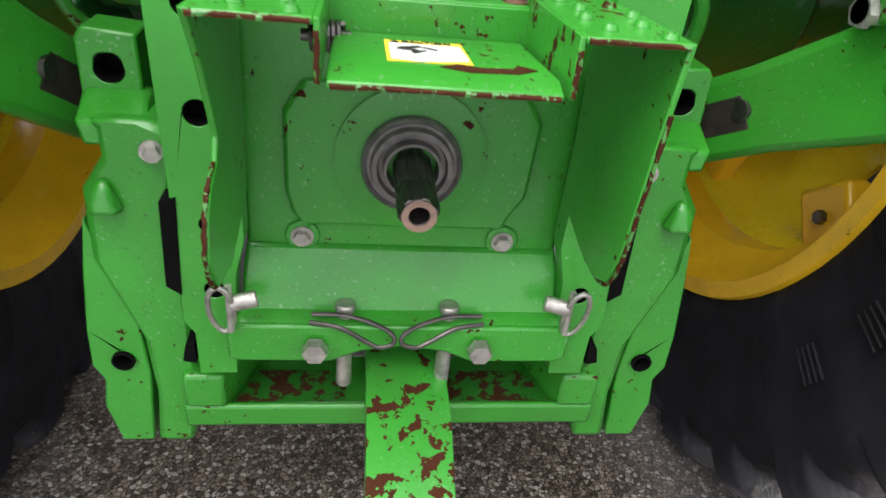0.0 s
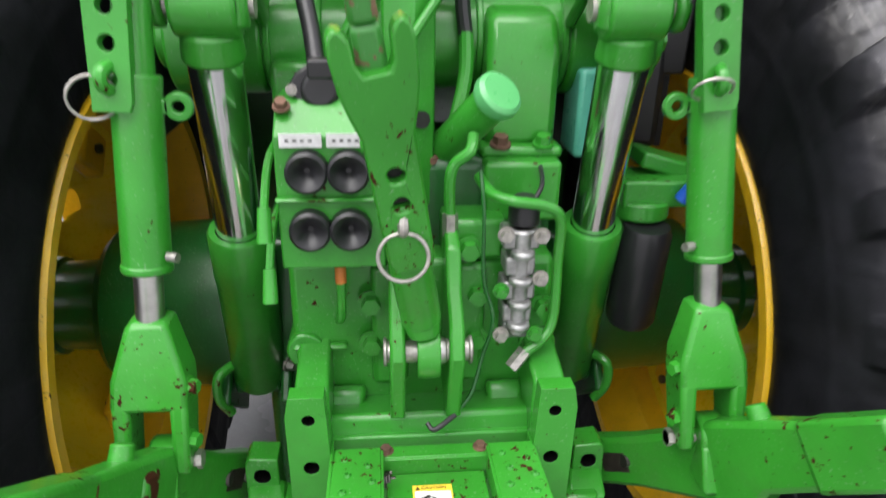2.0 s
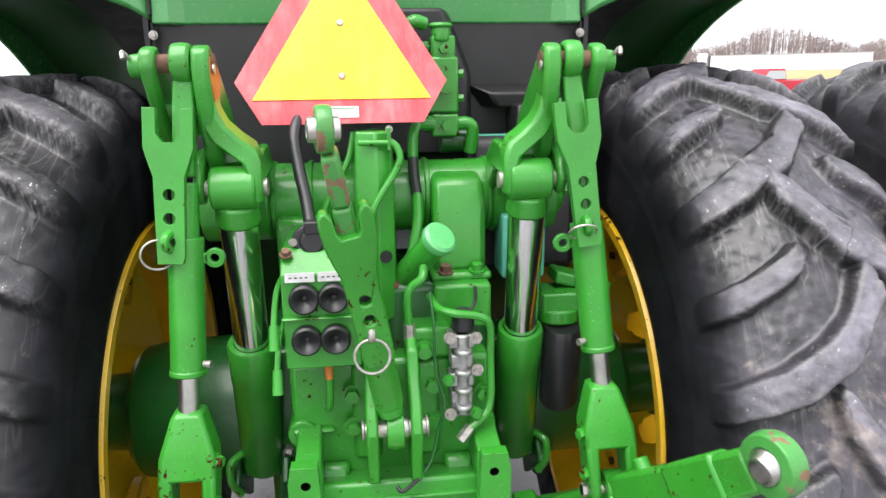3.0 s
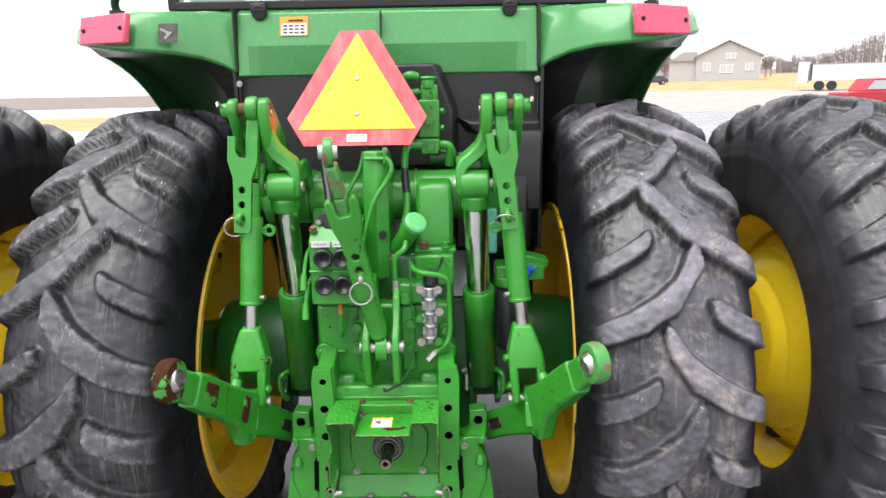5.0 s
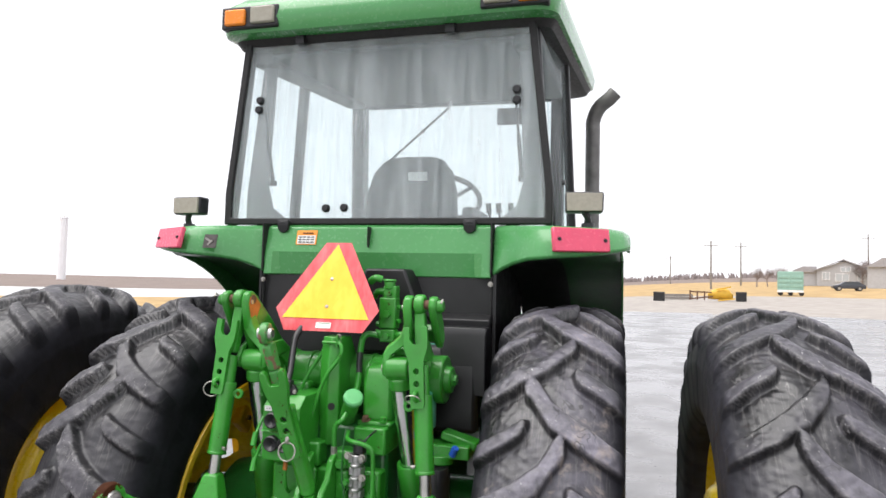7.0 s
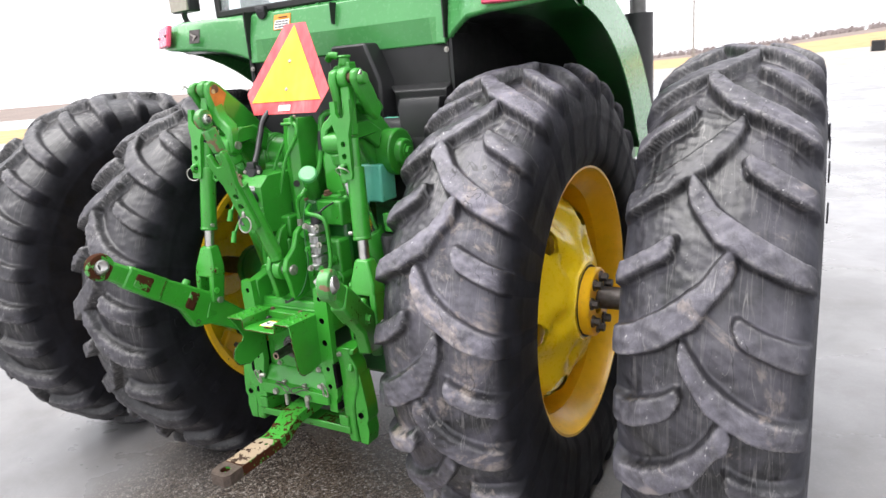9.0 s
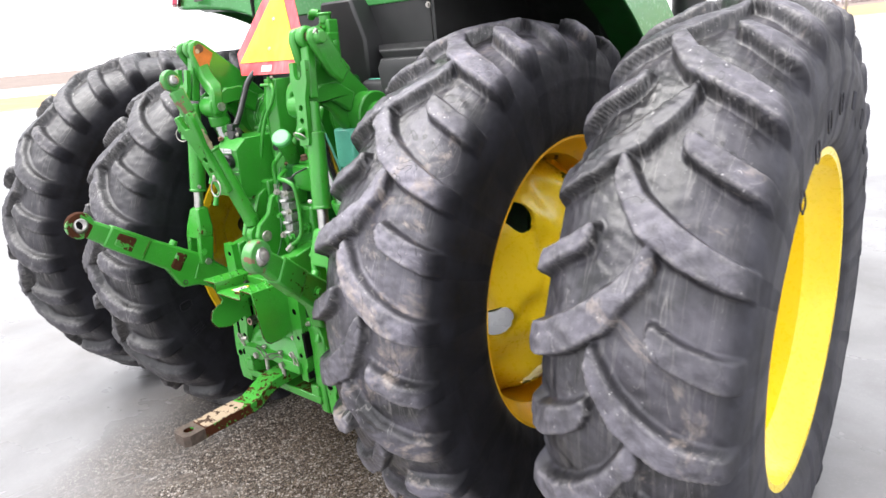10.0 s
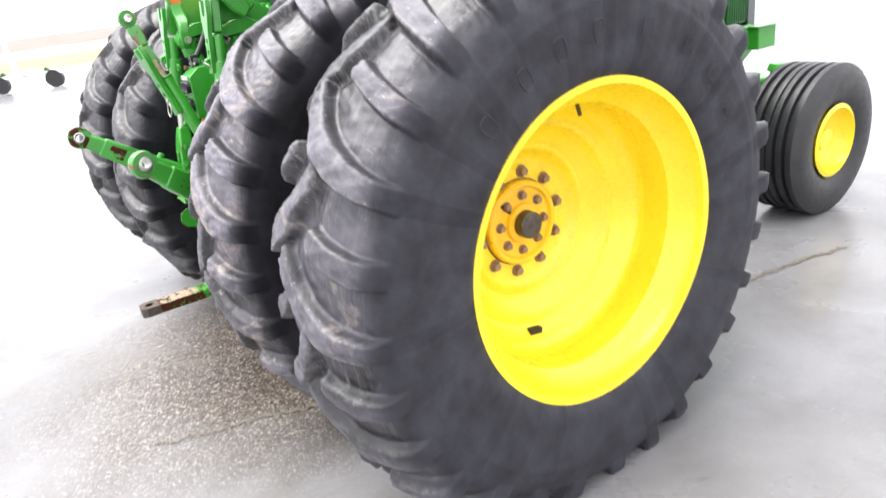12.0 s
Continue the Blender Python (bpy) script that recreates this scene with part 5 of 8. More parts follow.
@one("pto_shaft", DARK_STEEL, label="dark oily splined power take-off shaft", bevel=0.001)
def pto_shaft(bm):
    n = 48
    secs = []
    for y, k in ((-0.70, 1.0), (-0.762, 1.0), (-0.765, 0.86), (-0.772, 0.86), (-0.775, 1.0), (-0.800, 1.0), (-0.806, 0.88)):
        secs.append([Vector((0.008 + k * (0.0163 if (i // 4) % 2 else 0.0185) * math.cos(2 * math.pi * i / n), y, 0.778 + k * (0.0163 if (i // 4) % 2 else 0.0185) * math.sin(2 * math.pi * i / n))) for i in range(n)])
    hole = [Vector((0.008 + 0.009 * math.cos(2 * math.pi * i / n), -0.806, 0.778 + 0.009 * math.sin(2 * math.pi * i / n))) for i in range(n)]
    deep = [Vector((v.x, -0.775, v.z)) for v in hole]
    loft(bm, secs + [hole, deep])


bm = B()
spin(bm, [(0.0092, 0.0), (0.0142, 0.0), (0.0150, 0.002), (0.0092, 0.002)], T(0.008, -0.8062, 0.778) @ RX(90), n=32, closed=True)
part("shaft_end", bm, BOLT_RUST, pto_shaft, "pinkish worn end of the shaft")


@one("pto_shield", GREEN_CHIPPED, label="bent green steel shield with a dimpled step", bevel=0.0015)
def pto_shield(bm):
    bar(bm, (-0.074, -0.718, 0.934), (0.096, -0.718, 0.934), 0.028, 0.005)
    box(bm, (0.011, -0.733, 0.920), (0.17, 0.005, 0.030))


ST, ZB, ZF = 0.005, 0.944, 0.951
for x0, x1 in ((-0.150, -0.074), (0.096, 0.168)):
    bm = B()
    loft(bm, [[Vector((x0 + dx * (0.006 if x0 < 0 else 0), y, z)), Vector((x1, y, z)), Vector((x1, y, z - ST)), Vector((x0, y, z - ST))] for y, z, dx in ((-0.715, ZB, 1), (-0.878, ZF, 0))])
    part("step_plate", bm, GREEN_CHIPPED, pto_shield, bevel=0.0015)
# side walls, the left one dented inwards at half height
WALLS = {-0.150: [(-0.878, ZF), (-0.846, 0.905), (-0.828, 0.870), (-0.816, 0.845), (-0.826, 0.828), (-0.850, 0.822), (-0.872, 0.802), (-0.878, 0.772), (-0.857, 0.738), (-0.800, 0.722)],
         0.168: [(-0.878, ZF), (-0.872, 0.90), (-0.866, 0.83), (-0.860, 0.775), (-0.846, 0.742), (-0.822, 0.730), (-0.780, 0.730)]}
for x, edge in WALLS.items():
    bm = B()
    plate(bm, [(-0.690, 0.942)] + edge + [(-0.705, 0.745)], ST, T(x, 0, 0) @ Matrix(((0, 0, 1, 0), (1, 0, 0, 0), (0, 1, 0, 0), (0, 0, 0, 1))))
    part("side_wall", bm, GREEN_CHIPPED, pto_shield, bevel=0.0015)
for x in (-0.072, 0.094):
    bm = B()
    pts = [(-0.722, ZB), (-0.878, ZF), (-0.878, 0.909), (-0.722, 0.902)]
    plate(bm, pts, 0.004, T(x, 0, 0) @ Matrix(((0, 0, 1, 0), (1, 0, 0, 0), (0, 1, 0, 0), (0, 0, 0, 1))))
    part("inner_cheek", bm, GREEN_CHIPPED, pto_shield, bevel=0.001)


for x0 in (-0.112, 0.132):
    for i in range(4):
        for j in (-1, 1):
            bm = B()
            x, y = x0 + j * 0.018 + (0.006 if i % 2 else 0), -0.742 - i * 0.036 - (0.016 if j > 0 else 0)
            spin(bm, [(0.0065, 0.0), (0.0045, 0.004), (0.003, 0.004), (0.0022, 0.001)], T(x, y, 0.9445 - (y + 0.715) * 0.043), n=14)
            part("dimple", bm, GREEN, pto_shield)
for x in (-0.066, 0.084):
    bolt((x, -0.716, 0.936), (0, 0, 1), 0.009, 0.009, pto_shield, RUSTY)


@one("shield_flap", GREEN_CHIPPED, label="hinged green flap with a worn warning decal", bevel=0.0015)
def shield_flap(bm):
    loft(bm, [[Vector((-0.066, y, z)), Vector((0.088, y, z)), Vector((0.088, y, z - 0.005)), Vector((-0.066, y, z - 0.005))] for y, z in ((-0.737, 0.908), (-0.866, 0.918), (-0.881, 0.913))])


@one("rust_run", GREEN_FLAKED, shield_flap, "brown rust run beside the decal")
def rust_run(bm):
    m = Matrix.Translation((0.0, -0.808, 0.9139)) @ RX(-4.4)
    plate(bm, [(0.008, -0.040), (0.028, -0.052), (0.062, -0.048), (0.078, -0.034), (0.066, -0.022), (0.060, -0.034), (0.036, -0.036), (0.022, -0.030)], 0.0008, m)


@one("warning_decal", DECAL_YELLOW, shield_flap, "worn yellow and white warning decal")
def warning_decal(bm):
    m = Matrix.Translation((0.003, -0.808, 0.9142)) @ RX(-4.4)
    plate(bm, [(-0.030, -0.030), (0.030, -0.030), (0.030, 0.040), (-0.030, 0.040)], 0.001, m)


@one("decal_field", WHITE, shield_flap)
def decal_field(bm):
    m = Matrix.Translation((0.003, -0.808, 0.9150)) @ RX(-4.4)
    plate(bm, [(-0.027, -0.026), (-0.008, -0.031), (0.010, -0.028), (0.028, -0.022), (0.027, 0.024), (-0.027, 0.026)], 0.001, m)


@one("decal_pictogram", INK, shield_flap)
def decal_pictogram(bm):
    m = Matrix.Translation((0.003, -0.808, 0.9158)) @ RX(-4.4)
    for (x, y), (w, h), a in (((-0.012, 0.010), (0.018, 0.006), 30), ((-0.014, 0.002), (0.016, 0.005), -20), ((-0.006, -0.004), (0.014, 0.004), 50), ((0.003, 0.008), (0.012, 0.003), -35)):
        box(bm, m @ Vector((x, y, 0)), (w, h, 0.0008), (m @ RZ(a)).to_3x3())


words = bpy.data.curves.new("caption", 'FONT')
words.body, words.size, words.align_x, words.align_y = "CAUTION", 0.0085, 'CENTER', 'CENTER'
words.extrude = 0.0003
words.materials.append(INK)
caption = new("caption", words)
caption.parent = shield_flap
caption.matrix_basis = Matrix.Translation((0.005, -0.808, 0.9153)) @ RX(-4.4) @ T(0, 0.033, 0)
bm = B()
m = Matrix.Translation((0.003, -0.808, 0.9153)) @ RX(-4.4)
plate(bm, [(-0.026, 0.029), (-0.019, 0.029), (-0.0225, 0.037)], 0.0008, m)
part("caution_sign", bm, INK, shield_flap)
# rusted raw edges of the shield
for pts in ([(-0.1505, y - 0.0008, z) for y, z in WALLS[-0.150][4:]], [(0.1685, y - 0.0008, z) for y, z in WALLS[0.168][1:]],
            [(-0.148, -0.8785, 0.9485), (-0.076, -0.8785, 0.9485)], [(0.098, -0.8785, 0.9485), (0.166, -0.8785, 0.9485)],
            [(-0.064, -0.8815, 0.9105), (0.086, -0.8815, 0.9105)], [(-0.072, -0.879, 0.943), (-0.072, -0.8785, 0.911)], [(0.094, -0.879, 0.943), (0.094, -0.8785, 0.911)]):
    bm = B()
    tube(bm, pts, 0.0019, 6, 9)
    rn = random.Random(len(pts))
    for v in bm.verts:
        v.co += Vector((rn.uniform(-1, 1), rn.uniform(-1, 1), rn.uniform(-1, 1))) * 0.0006
    part("raw_edge", bm, EDGE_RUST, pto_shield)


@one("flap_spring", DARK_STEEL, shield_flap, "coiled torsion spring")
def flap_spring(bm):
    pts = [(-0.085 + 0.0006 * k, -0.745 + 0.011 * math.cos(k * 0.9), 0.905 + 0.011 * math.sin(k * 0.9)) for k in range(44)]
    tube(bm, pts, 0.0025, 6, 2)
    rod(bm, (-0.092, -0.745, 0.905), (-0.052, -0.745, 0.905), 0.005)


# ears and pin of the top link
for x in (-0.046, 0.042):
    bm = B()
    pts = [(-0.60, 1.27), (-0.64, 1.25), (-0.665, 1.19), (-0.715, 1.155), (-0.732, 1.11), (-0.715, 1.06), (-0.70, 0.985), (-0.665, 0.975), (-0.60, 1.0)]
    plate(bm, pts, 0.023, T(x, 0, 0) @ Matrix(((0, 0, 1, 0), (1, 0, 0, 0), (0, 1, 0, 0), (0, 0, 0, 1))))
    part("link_ear", bm, GREEN_CHIPPED, tractor, bevel=0.005)
bm = B()
rod(bm, (-0.066, -0.698, 1.108), (0.068, -0.698, 1.108), 0.017, n=24)
for x in (-0.067, 0.061):
    rod(bm, (x, -0.698, 1.108), (x + 0.006, -0.698, 1.108), 0.0215, n=24)
part("link_pin", bm, ZINC, tractor, "bright steel top link pin", bevel=0.002)

# top link, raised and leaning
TL0, TL1 = Vector((0.0, -0.698, 1.108)), Vector((-0.100, -0.878, 1.717))
top_link = empty("top_link", "green top link with a worn bare-metal end", parent=tractor)
tl = lambda t: TL0 + (TL1 - TL0) * t
SIDE = Vector((1, 0.1, 0.2)).normalized()
bm = B()
spin(bm, [(0.020, -0.017), (0.040, -0.017), (0.042, 0.0), (0.040, 0.017), (0.020, 0.017)], T(*TL0) @ XAX, n=32, closed=True)
part("link_eye", bm, GREEN_CHIPPED, top_link, bevel=0.002)
bm = B()
spin(bm, [(0.012, -0.024), (0.020, -0.02), (0.024, 0.0), (0.020, 0.02), (0.012, 0.024)], T(TL0.x + 0.006, TL0.y, TL0.z) @ XAX, n=32, closed=True)
part("ball", bm, STEEL, top_link)
AXIS = (TL1 - TL0).normalized()
TSIDE = (SIDE - AXIS * SIDE.dot(AXIS)).normalized()
TBACK = TSIDE.cross(AXIS)
if TBACK.y > 0:
    TBACK = -TBACK
LINK = Matrix(((TSIDE.x, AXIS.x, TBACK.x, TL0.x), (TSIDE.y, AXIS.y, TBACK.y, TL0.y), (TSIDE.z, AXIS.z, TBACK.z, TL0.z), (0, 0, 0, 1)))
LEN = (TL1 - TL0).length
bm = B()
deep = TBACK * -0.008
rod(bm, tl(0.06), tl(0.10) + deep, 0.024, 0.029, n=28)
rod(bm, tl(0.10) + deep, tl(0.56) + deep, 0.0295, n=32)
rod(bm, tl(0.56) + deep, tl(0.575) + deep, 0.032, n=32)
part("link_body", bm, GREEN_CHIPPED, top_link, "green round link body", bevel=0.003)
bm = B()
rod(bm, tl(0.57), tl(0.70), 0.0185, n=24)
part("screw", bm, WORN_STEEL, top_link, "tan bare-steel adjusting screw")
for v in (0.60, 0.64, 0.68):
    bm = B()
    rod(bm, tl(v), tl(v + 0.012), 0.0205, n=24)
    part("screw_thread", bm, WORN_STEEL, top_link)
bm = B()
half_fork = [(0.026, 0.20), (0.030, 0.215), (0.030, 0.395), (0.038, 0.425), (0.044, 0.455), (0.046, 0.495), (0.043, 0.515), (0.036, 0.523), (0.027, 0.519), (0.021, 0.508), (0.020, 0.482), (0.013, 0.468)]
fork = half_fork + [(-x, y) for x, y in half_fork[::-1]]
plate(bm, fork, 0.024, LINK @ T(0, 0, 0.028), [circle(0, v * LEN, 0.0105) for v in (0.47, 0.535)])
part("slotted_fork", bm, GREEN_CHIPPED, top_link, "green slotted fork plate with adjusting holes", bevel=0.005)
bm = B()
bar(bm, tl(0.33) + TBACK * 0.02, tl(0.46) + TBACK * 0.02, 0.030, 0.030, TBACK)
part("plate_boss", bm, GREEN_CHIPPED, top_link, bevel=0.006)
bm = B()
bar(bm, tl(0.66), tl(0.80), 0.034, 0.044, (0, -1, 0), 0.032, 0.044)
bar(bm, tl(0.80), tl(0.945), 0.032, 0.044, (0, -1, 0), 0.027, 0.056)
part("link_neck", bm, GREEN_WORN, top_link, "neck worn to bare steel", bevel=0.007)
bm = B()
spin(bm, [(0.019, -0.013), (0.036, -0.013), (0.038, 0.0), (0.036, 0.013), (0.019, 0.013)], T(*TL1) @ RZ(9) @ XAX, n=32, closed=True)
part("link_eye", bm, GREEN_WORN, top_link, bevel=0.003)
bm = B()
spin(bm, [(0.0135, -0.026), (0.019, -0.024), (0.0225, 0.0), (0.019, 0.024), (0.0135, 0.026)], T(*TL1) @ RZ(9) @ XAX, n=32, closed=True)
part("ball", bm, STEEL, top_link, "bare steel swivel ball")
# black discs put the dark of the adjusting holes into colour
for t in (0.47, 0.535):
    bm = B()
    p = tl(t) + TBACK * 0.041
    rod(bm, p - TBACK * 0.022, p - TBACK * 0.017, 0.0108)
    part("adjusting_hole", bm, SEAL, top_link)
bm = B()
c = tl(0.36) + Vector((-0.004, -0.052, -0.012))
tube(bm, [c + Vector((0.031 * math.sin(a), 0.004 * math.cos(a), 0.031 * math.cos(a))) for a in [2 * math.pi * k / 12 for k in range(13)]], 0.0028, 8, 3, loop=True)
tube(bm, [c + Vector((0, 0.014, 0.06)), c + Vector((0, 0.004, 0.048)), c + Vector((0, 0.0, 0.034)), c + Vector((0, 0.012, 0.028))], 0.007, 8)
part("latch_ring", bm, ZINC, top_link, "plated latch ring")

# ---- lift gear ----
# rockshaft and its pillars
bm = B()
rod(bm, (-0.30, -0.36, 1.525), (0.30, -0.36, 1.525), 0.082, n=36)
rockshaft = part("rockshaft", bm, GREEN, tractor, "green rockshaft tube", bevel=0.003)
for x in (-0.242, 0.242, -0.16, 0.10):
    bm = B()
    rod(bm, (x - 0.006, -0.36, 1.525), (x + 0.006, -0.36, 1.525), 0.087, n=36)
    part("collar", bm, GREEN, rockshaft, bevel=0.003)
bm = B()
loft(bm, [[Vector((0.105, -0.50, z)), Vector((0.222, -0.50, z)), Vector((0.222, -0.34, z)), Vector((0.105, -0.34, z))] for z in (1.37, 1.52)] +
     [[Vector((0.108, -0.47, 1.575)), Vector((0.219, -0.47, 1.575)), Vector((0.219, -0.34, 1.60)), Vector((0.108, -0.34, 1.60))]])
part("pillar", bm, GREEN, rockshaft, "green cast rockshaft pillar", bevel=0.014)
bm = B()
box(bm, (0.163, -0.44, 1.366), (0.135, 0.17, 0.02))
box(bm, (0.16, -0.46, 1.31), (0.125, 0.2, 0.10))
part("pillar_foot", bm, GREEN, rockshaft, bevel=0.008)
for x in (0.128, 0.198):
    bolt((x, -0.515, 1.376), (0, -0.2, 1), 0.013, 0.018, rockshaft, RUSTY if x < 0.15 else GREEN)
bm = B()
loft(bm, [[Vector((-0.235, -0.48, z)), Vector((-0.13, -0.48, z)), Vector((-0.13, -0.30, z)), Vector((-0.235, -0.30, z))] for z in (1.25, 1.50)])
part("pillar", bm, GREEN, rockshaft, bevel=0.012)

plain_orange = plain("primer_orange", (0.5, 0.16, 0.03), 0.6, var=0.35, scale=25)
TEAL_GREEN = paint("pale_green_plastic", (0.10, 0.42, 0.14), dirt=0.1)
YZP = Matrix(((0, 0, 1, 0), (1, 0, 0, 0), (0, 1, 0, 0), (0, 0, 0, 1)))


def lift_arm(s):
    """Arm on the rockshaft: hub, web, forked end for the lift link, clevis for the cylinder."""
    a = empty("lift_arm", "green cast lift arm with a forked end", parent=tractor)
    bm = B()
    rod(bm, (0.25 * s, -0.36, 1.525), (0.40 * s, -0.36, 1.525), 0.092, n=36)
    rod(bm, (0.39 * s, -0.36, 1.525), (0.425 * s, -0.36, 1.525), 0.056, 0.05, n=30)
    part("hub", bm, GREEN, a, bevel=0.006)
    bm = B()
    hexbolt(bm, (0.425 * s, -0.36, 1.525), (s, 0, 0), 0.022, 0.016)
    part("hub_bolt", bm, GREEN, a)
    bm = B()
    pts = [(-0.31, 1.60), (-0.46, 1.74), (-0.585, 1.838), (-0.615, 1.856), (-0.645, 1.846), (-0.655, 1.815), (-0.645, 1.77), (-0.63, 1.70), (-0.60, 1.64), (-0.53, 1.58), (-0.45, 1.47), (-0.38, 1.45), (-0.32, 1.50)]
    plate(bm, pts, 0.032, T(0.323 * s, 0, 0) @ YZP)
    # flare that joins the leg to the cylinder clevis
    loft(bm, [[Vector((x0 * s, y, z)), Vector((x1 * s, y, z)), Vector((x1 * s, y + 0.05, z + 0.015)), Vector((x0 * s, y + 0.05, z + 0.015))] for x0, x1, y, z in ((0.308, 0.338, -0.636, 1.765), (0.302, 0.338, -0.634, 1.730), (0.290, 0.334, -0.632, 1.705), (0.266, 0.322, -0.632, 1.682), (0.242, 0.300, -0.634, 1.664), (0.232, 0.268, -0.640, 1.640), (0.231, 0.256, -0.645, 1.60), (0.232, 0.255, -0.642, 1.562))])
    part("inner_web", bm, GREEN, a, bevel=0.008)
    bm = B()
    pts = [(-0.50, 1.70), (-0.54, 1.78), (-0.575, 1.83), (-0.61, 1.855), (-0.645, 1.845), (-0.655, 1.815), (-0.635, 1.78), (-0.585, 1.70), (-0.53, 1.66)]
    plate(bm, pts, 0.028, T(0.414 * s, 0, 0) @ YZP)
    box(bm, (0.368 * s, -0.515, 1.715), (0.11, 0.04, 0.06), RX(42))
    part("outer_cheek", bm, GREEN, a, bevel=0.009)
    # worn orange face on the inner side
    bm = B()
    plate(bm, [(-0.56, 1.80), (-0.61, 1.84), (-0.64, 1.83), (-0.645, 1.805), (-0.625, 1.745), (-0.60, 1.73)], 0.002, T(0.3065 * s, 0, 0) @ YZP)
    part("bare_face", bm, GREEN if s > 0 else plain_orange, a, "bare primer face of the arm" if s < 0 else "")
    bm = B()
    rod(bm, (0.302 * s, -0.618, 1.822), (0.43 * s, -0.618, 1.822), 0.017, n=20)
    part("lift_pin", bm, RUSTY, a)
    bm = B()
    rod(bm, (0.426 * s, -0.618, 1.818), (0.450 * s, -0.618, 1.818), 0.024, 0.020, n=20)
    part("pin_end", bm, GREEN, a, bevel=0.004)
    bm = B()
    rod(bm, (0.3035 * s, -0.63, 1.812), (0.300 * s, -0.63, 1.812), 0.009, n=14)
    part("pin_bolt", bm, ZINC, a)
    bm = B()
    tube(bm, [(0.445 * s, -0.635, 1.832), (0.452 * s, -0.645, 1.842), (0.449 * s, -0.655, 1.830)], 0.004, 8)
    part("cotter", bm, ZINC, a)
    # clevis that holds the cylinder eye
    bm = B()
    for dx in (-0.062, 0.045):
        x = (0.288 - dx) * s
        pts = [(-0.42, 1.62), (-0.50, 1.665), (-0.58, 1.66), (-0.625, 1.635), (-0.645, 1.595), (-0.63, 1.565), (-0.605, 1.56), (-0.585, 1.60), (-0.53, 1.60), (-0.45, 1.55)]
        plate(bm, pts, 0.020, T(x, 0, 0) @ YZP)
    box(bm, (0.297 * s, -0.525, 1.64), (0.10, 0.10, 0.035), RX(-8))
    part("cylinder_clevis", bm, GREEN, a, bevel=0.008)
    bm = B()
    rod(bm, (0.225 * s, -0.612, 1.592), (0.360 * s, -0.612, 1.592), 0.017, n=20)
    part("clevis_pin", bm, ZINC, a)
    return a


for s in (-1, 1):
    lift_arm(s)


def lift_cylinder(s):
    c = empty("lift_cylinder", "green hydraulic lift cylinder with a chromed rod", parent=tractor)
    p, q = Vector((0.287 * s, -0.612, 1.592)), Vector((0.303 * s, -0.495, 1.232))
    d = (q - p).normalized()
    e = q + d * 0.40
    bm = B()
    rod(bm, p - Vector((0.043, 0, 0)), p + Vector((0.043, 0, 0)), 0.042, n=32)
    rod(bm, p + d * 0.03, p + d * 0.075, 0.040, 0.044, n=32)
    part("rod_eye", bm, GREEN, c, bevel=0.006)
    bm = B()
    rod(bm, p + d * 0.07, q + d * 0.05, 0.0375, n=40)
    part("piston_rod", bm, CHROME, c, "bright chromed piston rod")
    bm = B()
    prof = [(0.039, 0.0), (0.050, 0.0), (0.0535, 0.006), (0.0535, 0.10), (0.052, 0.105), (0.052, 0.385), (0.045, 0.40), (0.0, 0.40)]
    m, _ = frame_to(q, e)
    spin(bm, prof, m, n=40)
    part("barrel", bm, GREEN, c)
    bm = B()
    rod(bm, e - d * 0.01 - Vector((0.045, 0, 0)), e - d * 0.01 + Vector((0.045, 0, 0)), 0.036, n=24)
    for dx in (-0.058, 0.058):
        bar(bm, e + Vector((dx, -0.05, 0.02)), e + Vector((dx, 0.10, -0.10)), 0.02, 0.08)
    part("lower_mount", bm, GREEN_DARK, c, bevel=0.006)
    bm = B()
    tube(bm, [e + Vector((0.04 * s, -0.04, 0.06)), e + Vector((0.065 * s, -0.07, 0.05)), e + Vector((0.068 * s, -0.07, 0.0)), e + Vector((0.05 * s, -0.06, -0.04))], 0.010, 10)
    part("hydraulic_pipe", bm, GREEN, c)
    bolt(e + Vector((-0.06 * s, -0.03, 0.05)), (-s, -0.5, 0), 0.011, 0.02, c, ZINC)
    return c


for s in (-1, 1):
    lift_cylinder(s)


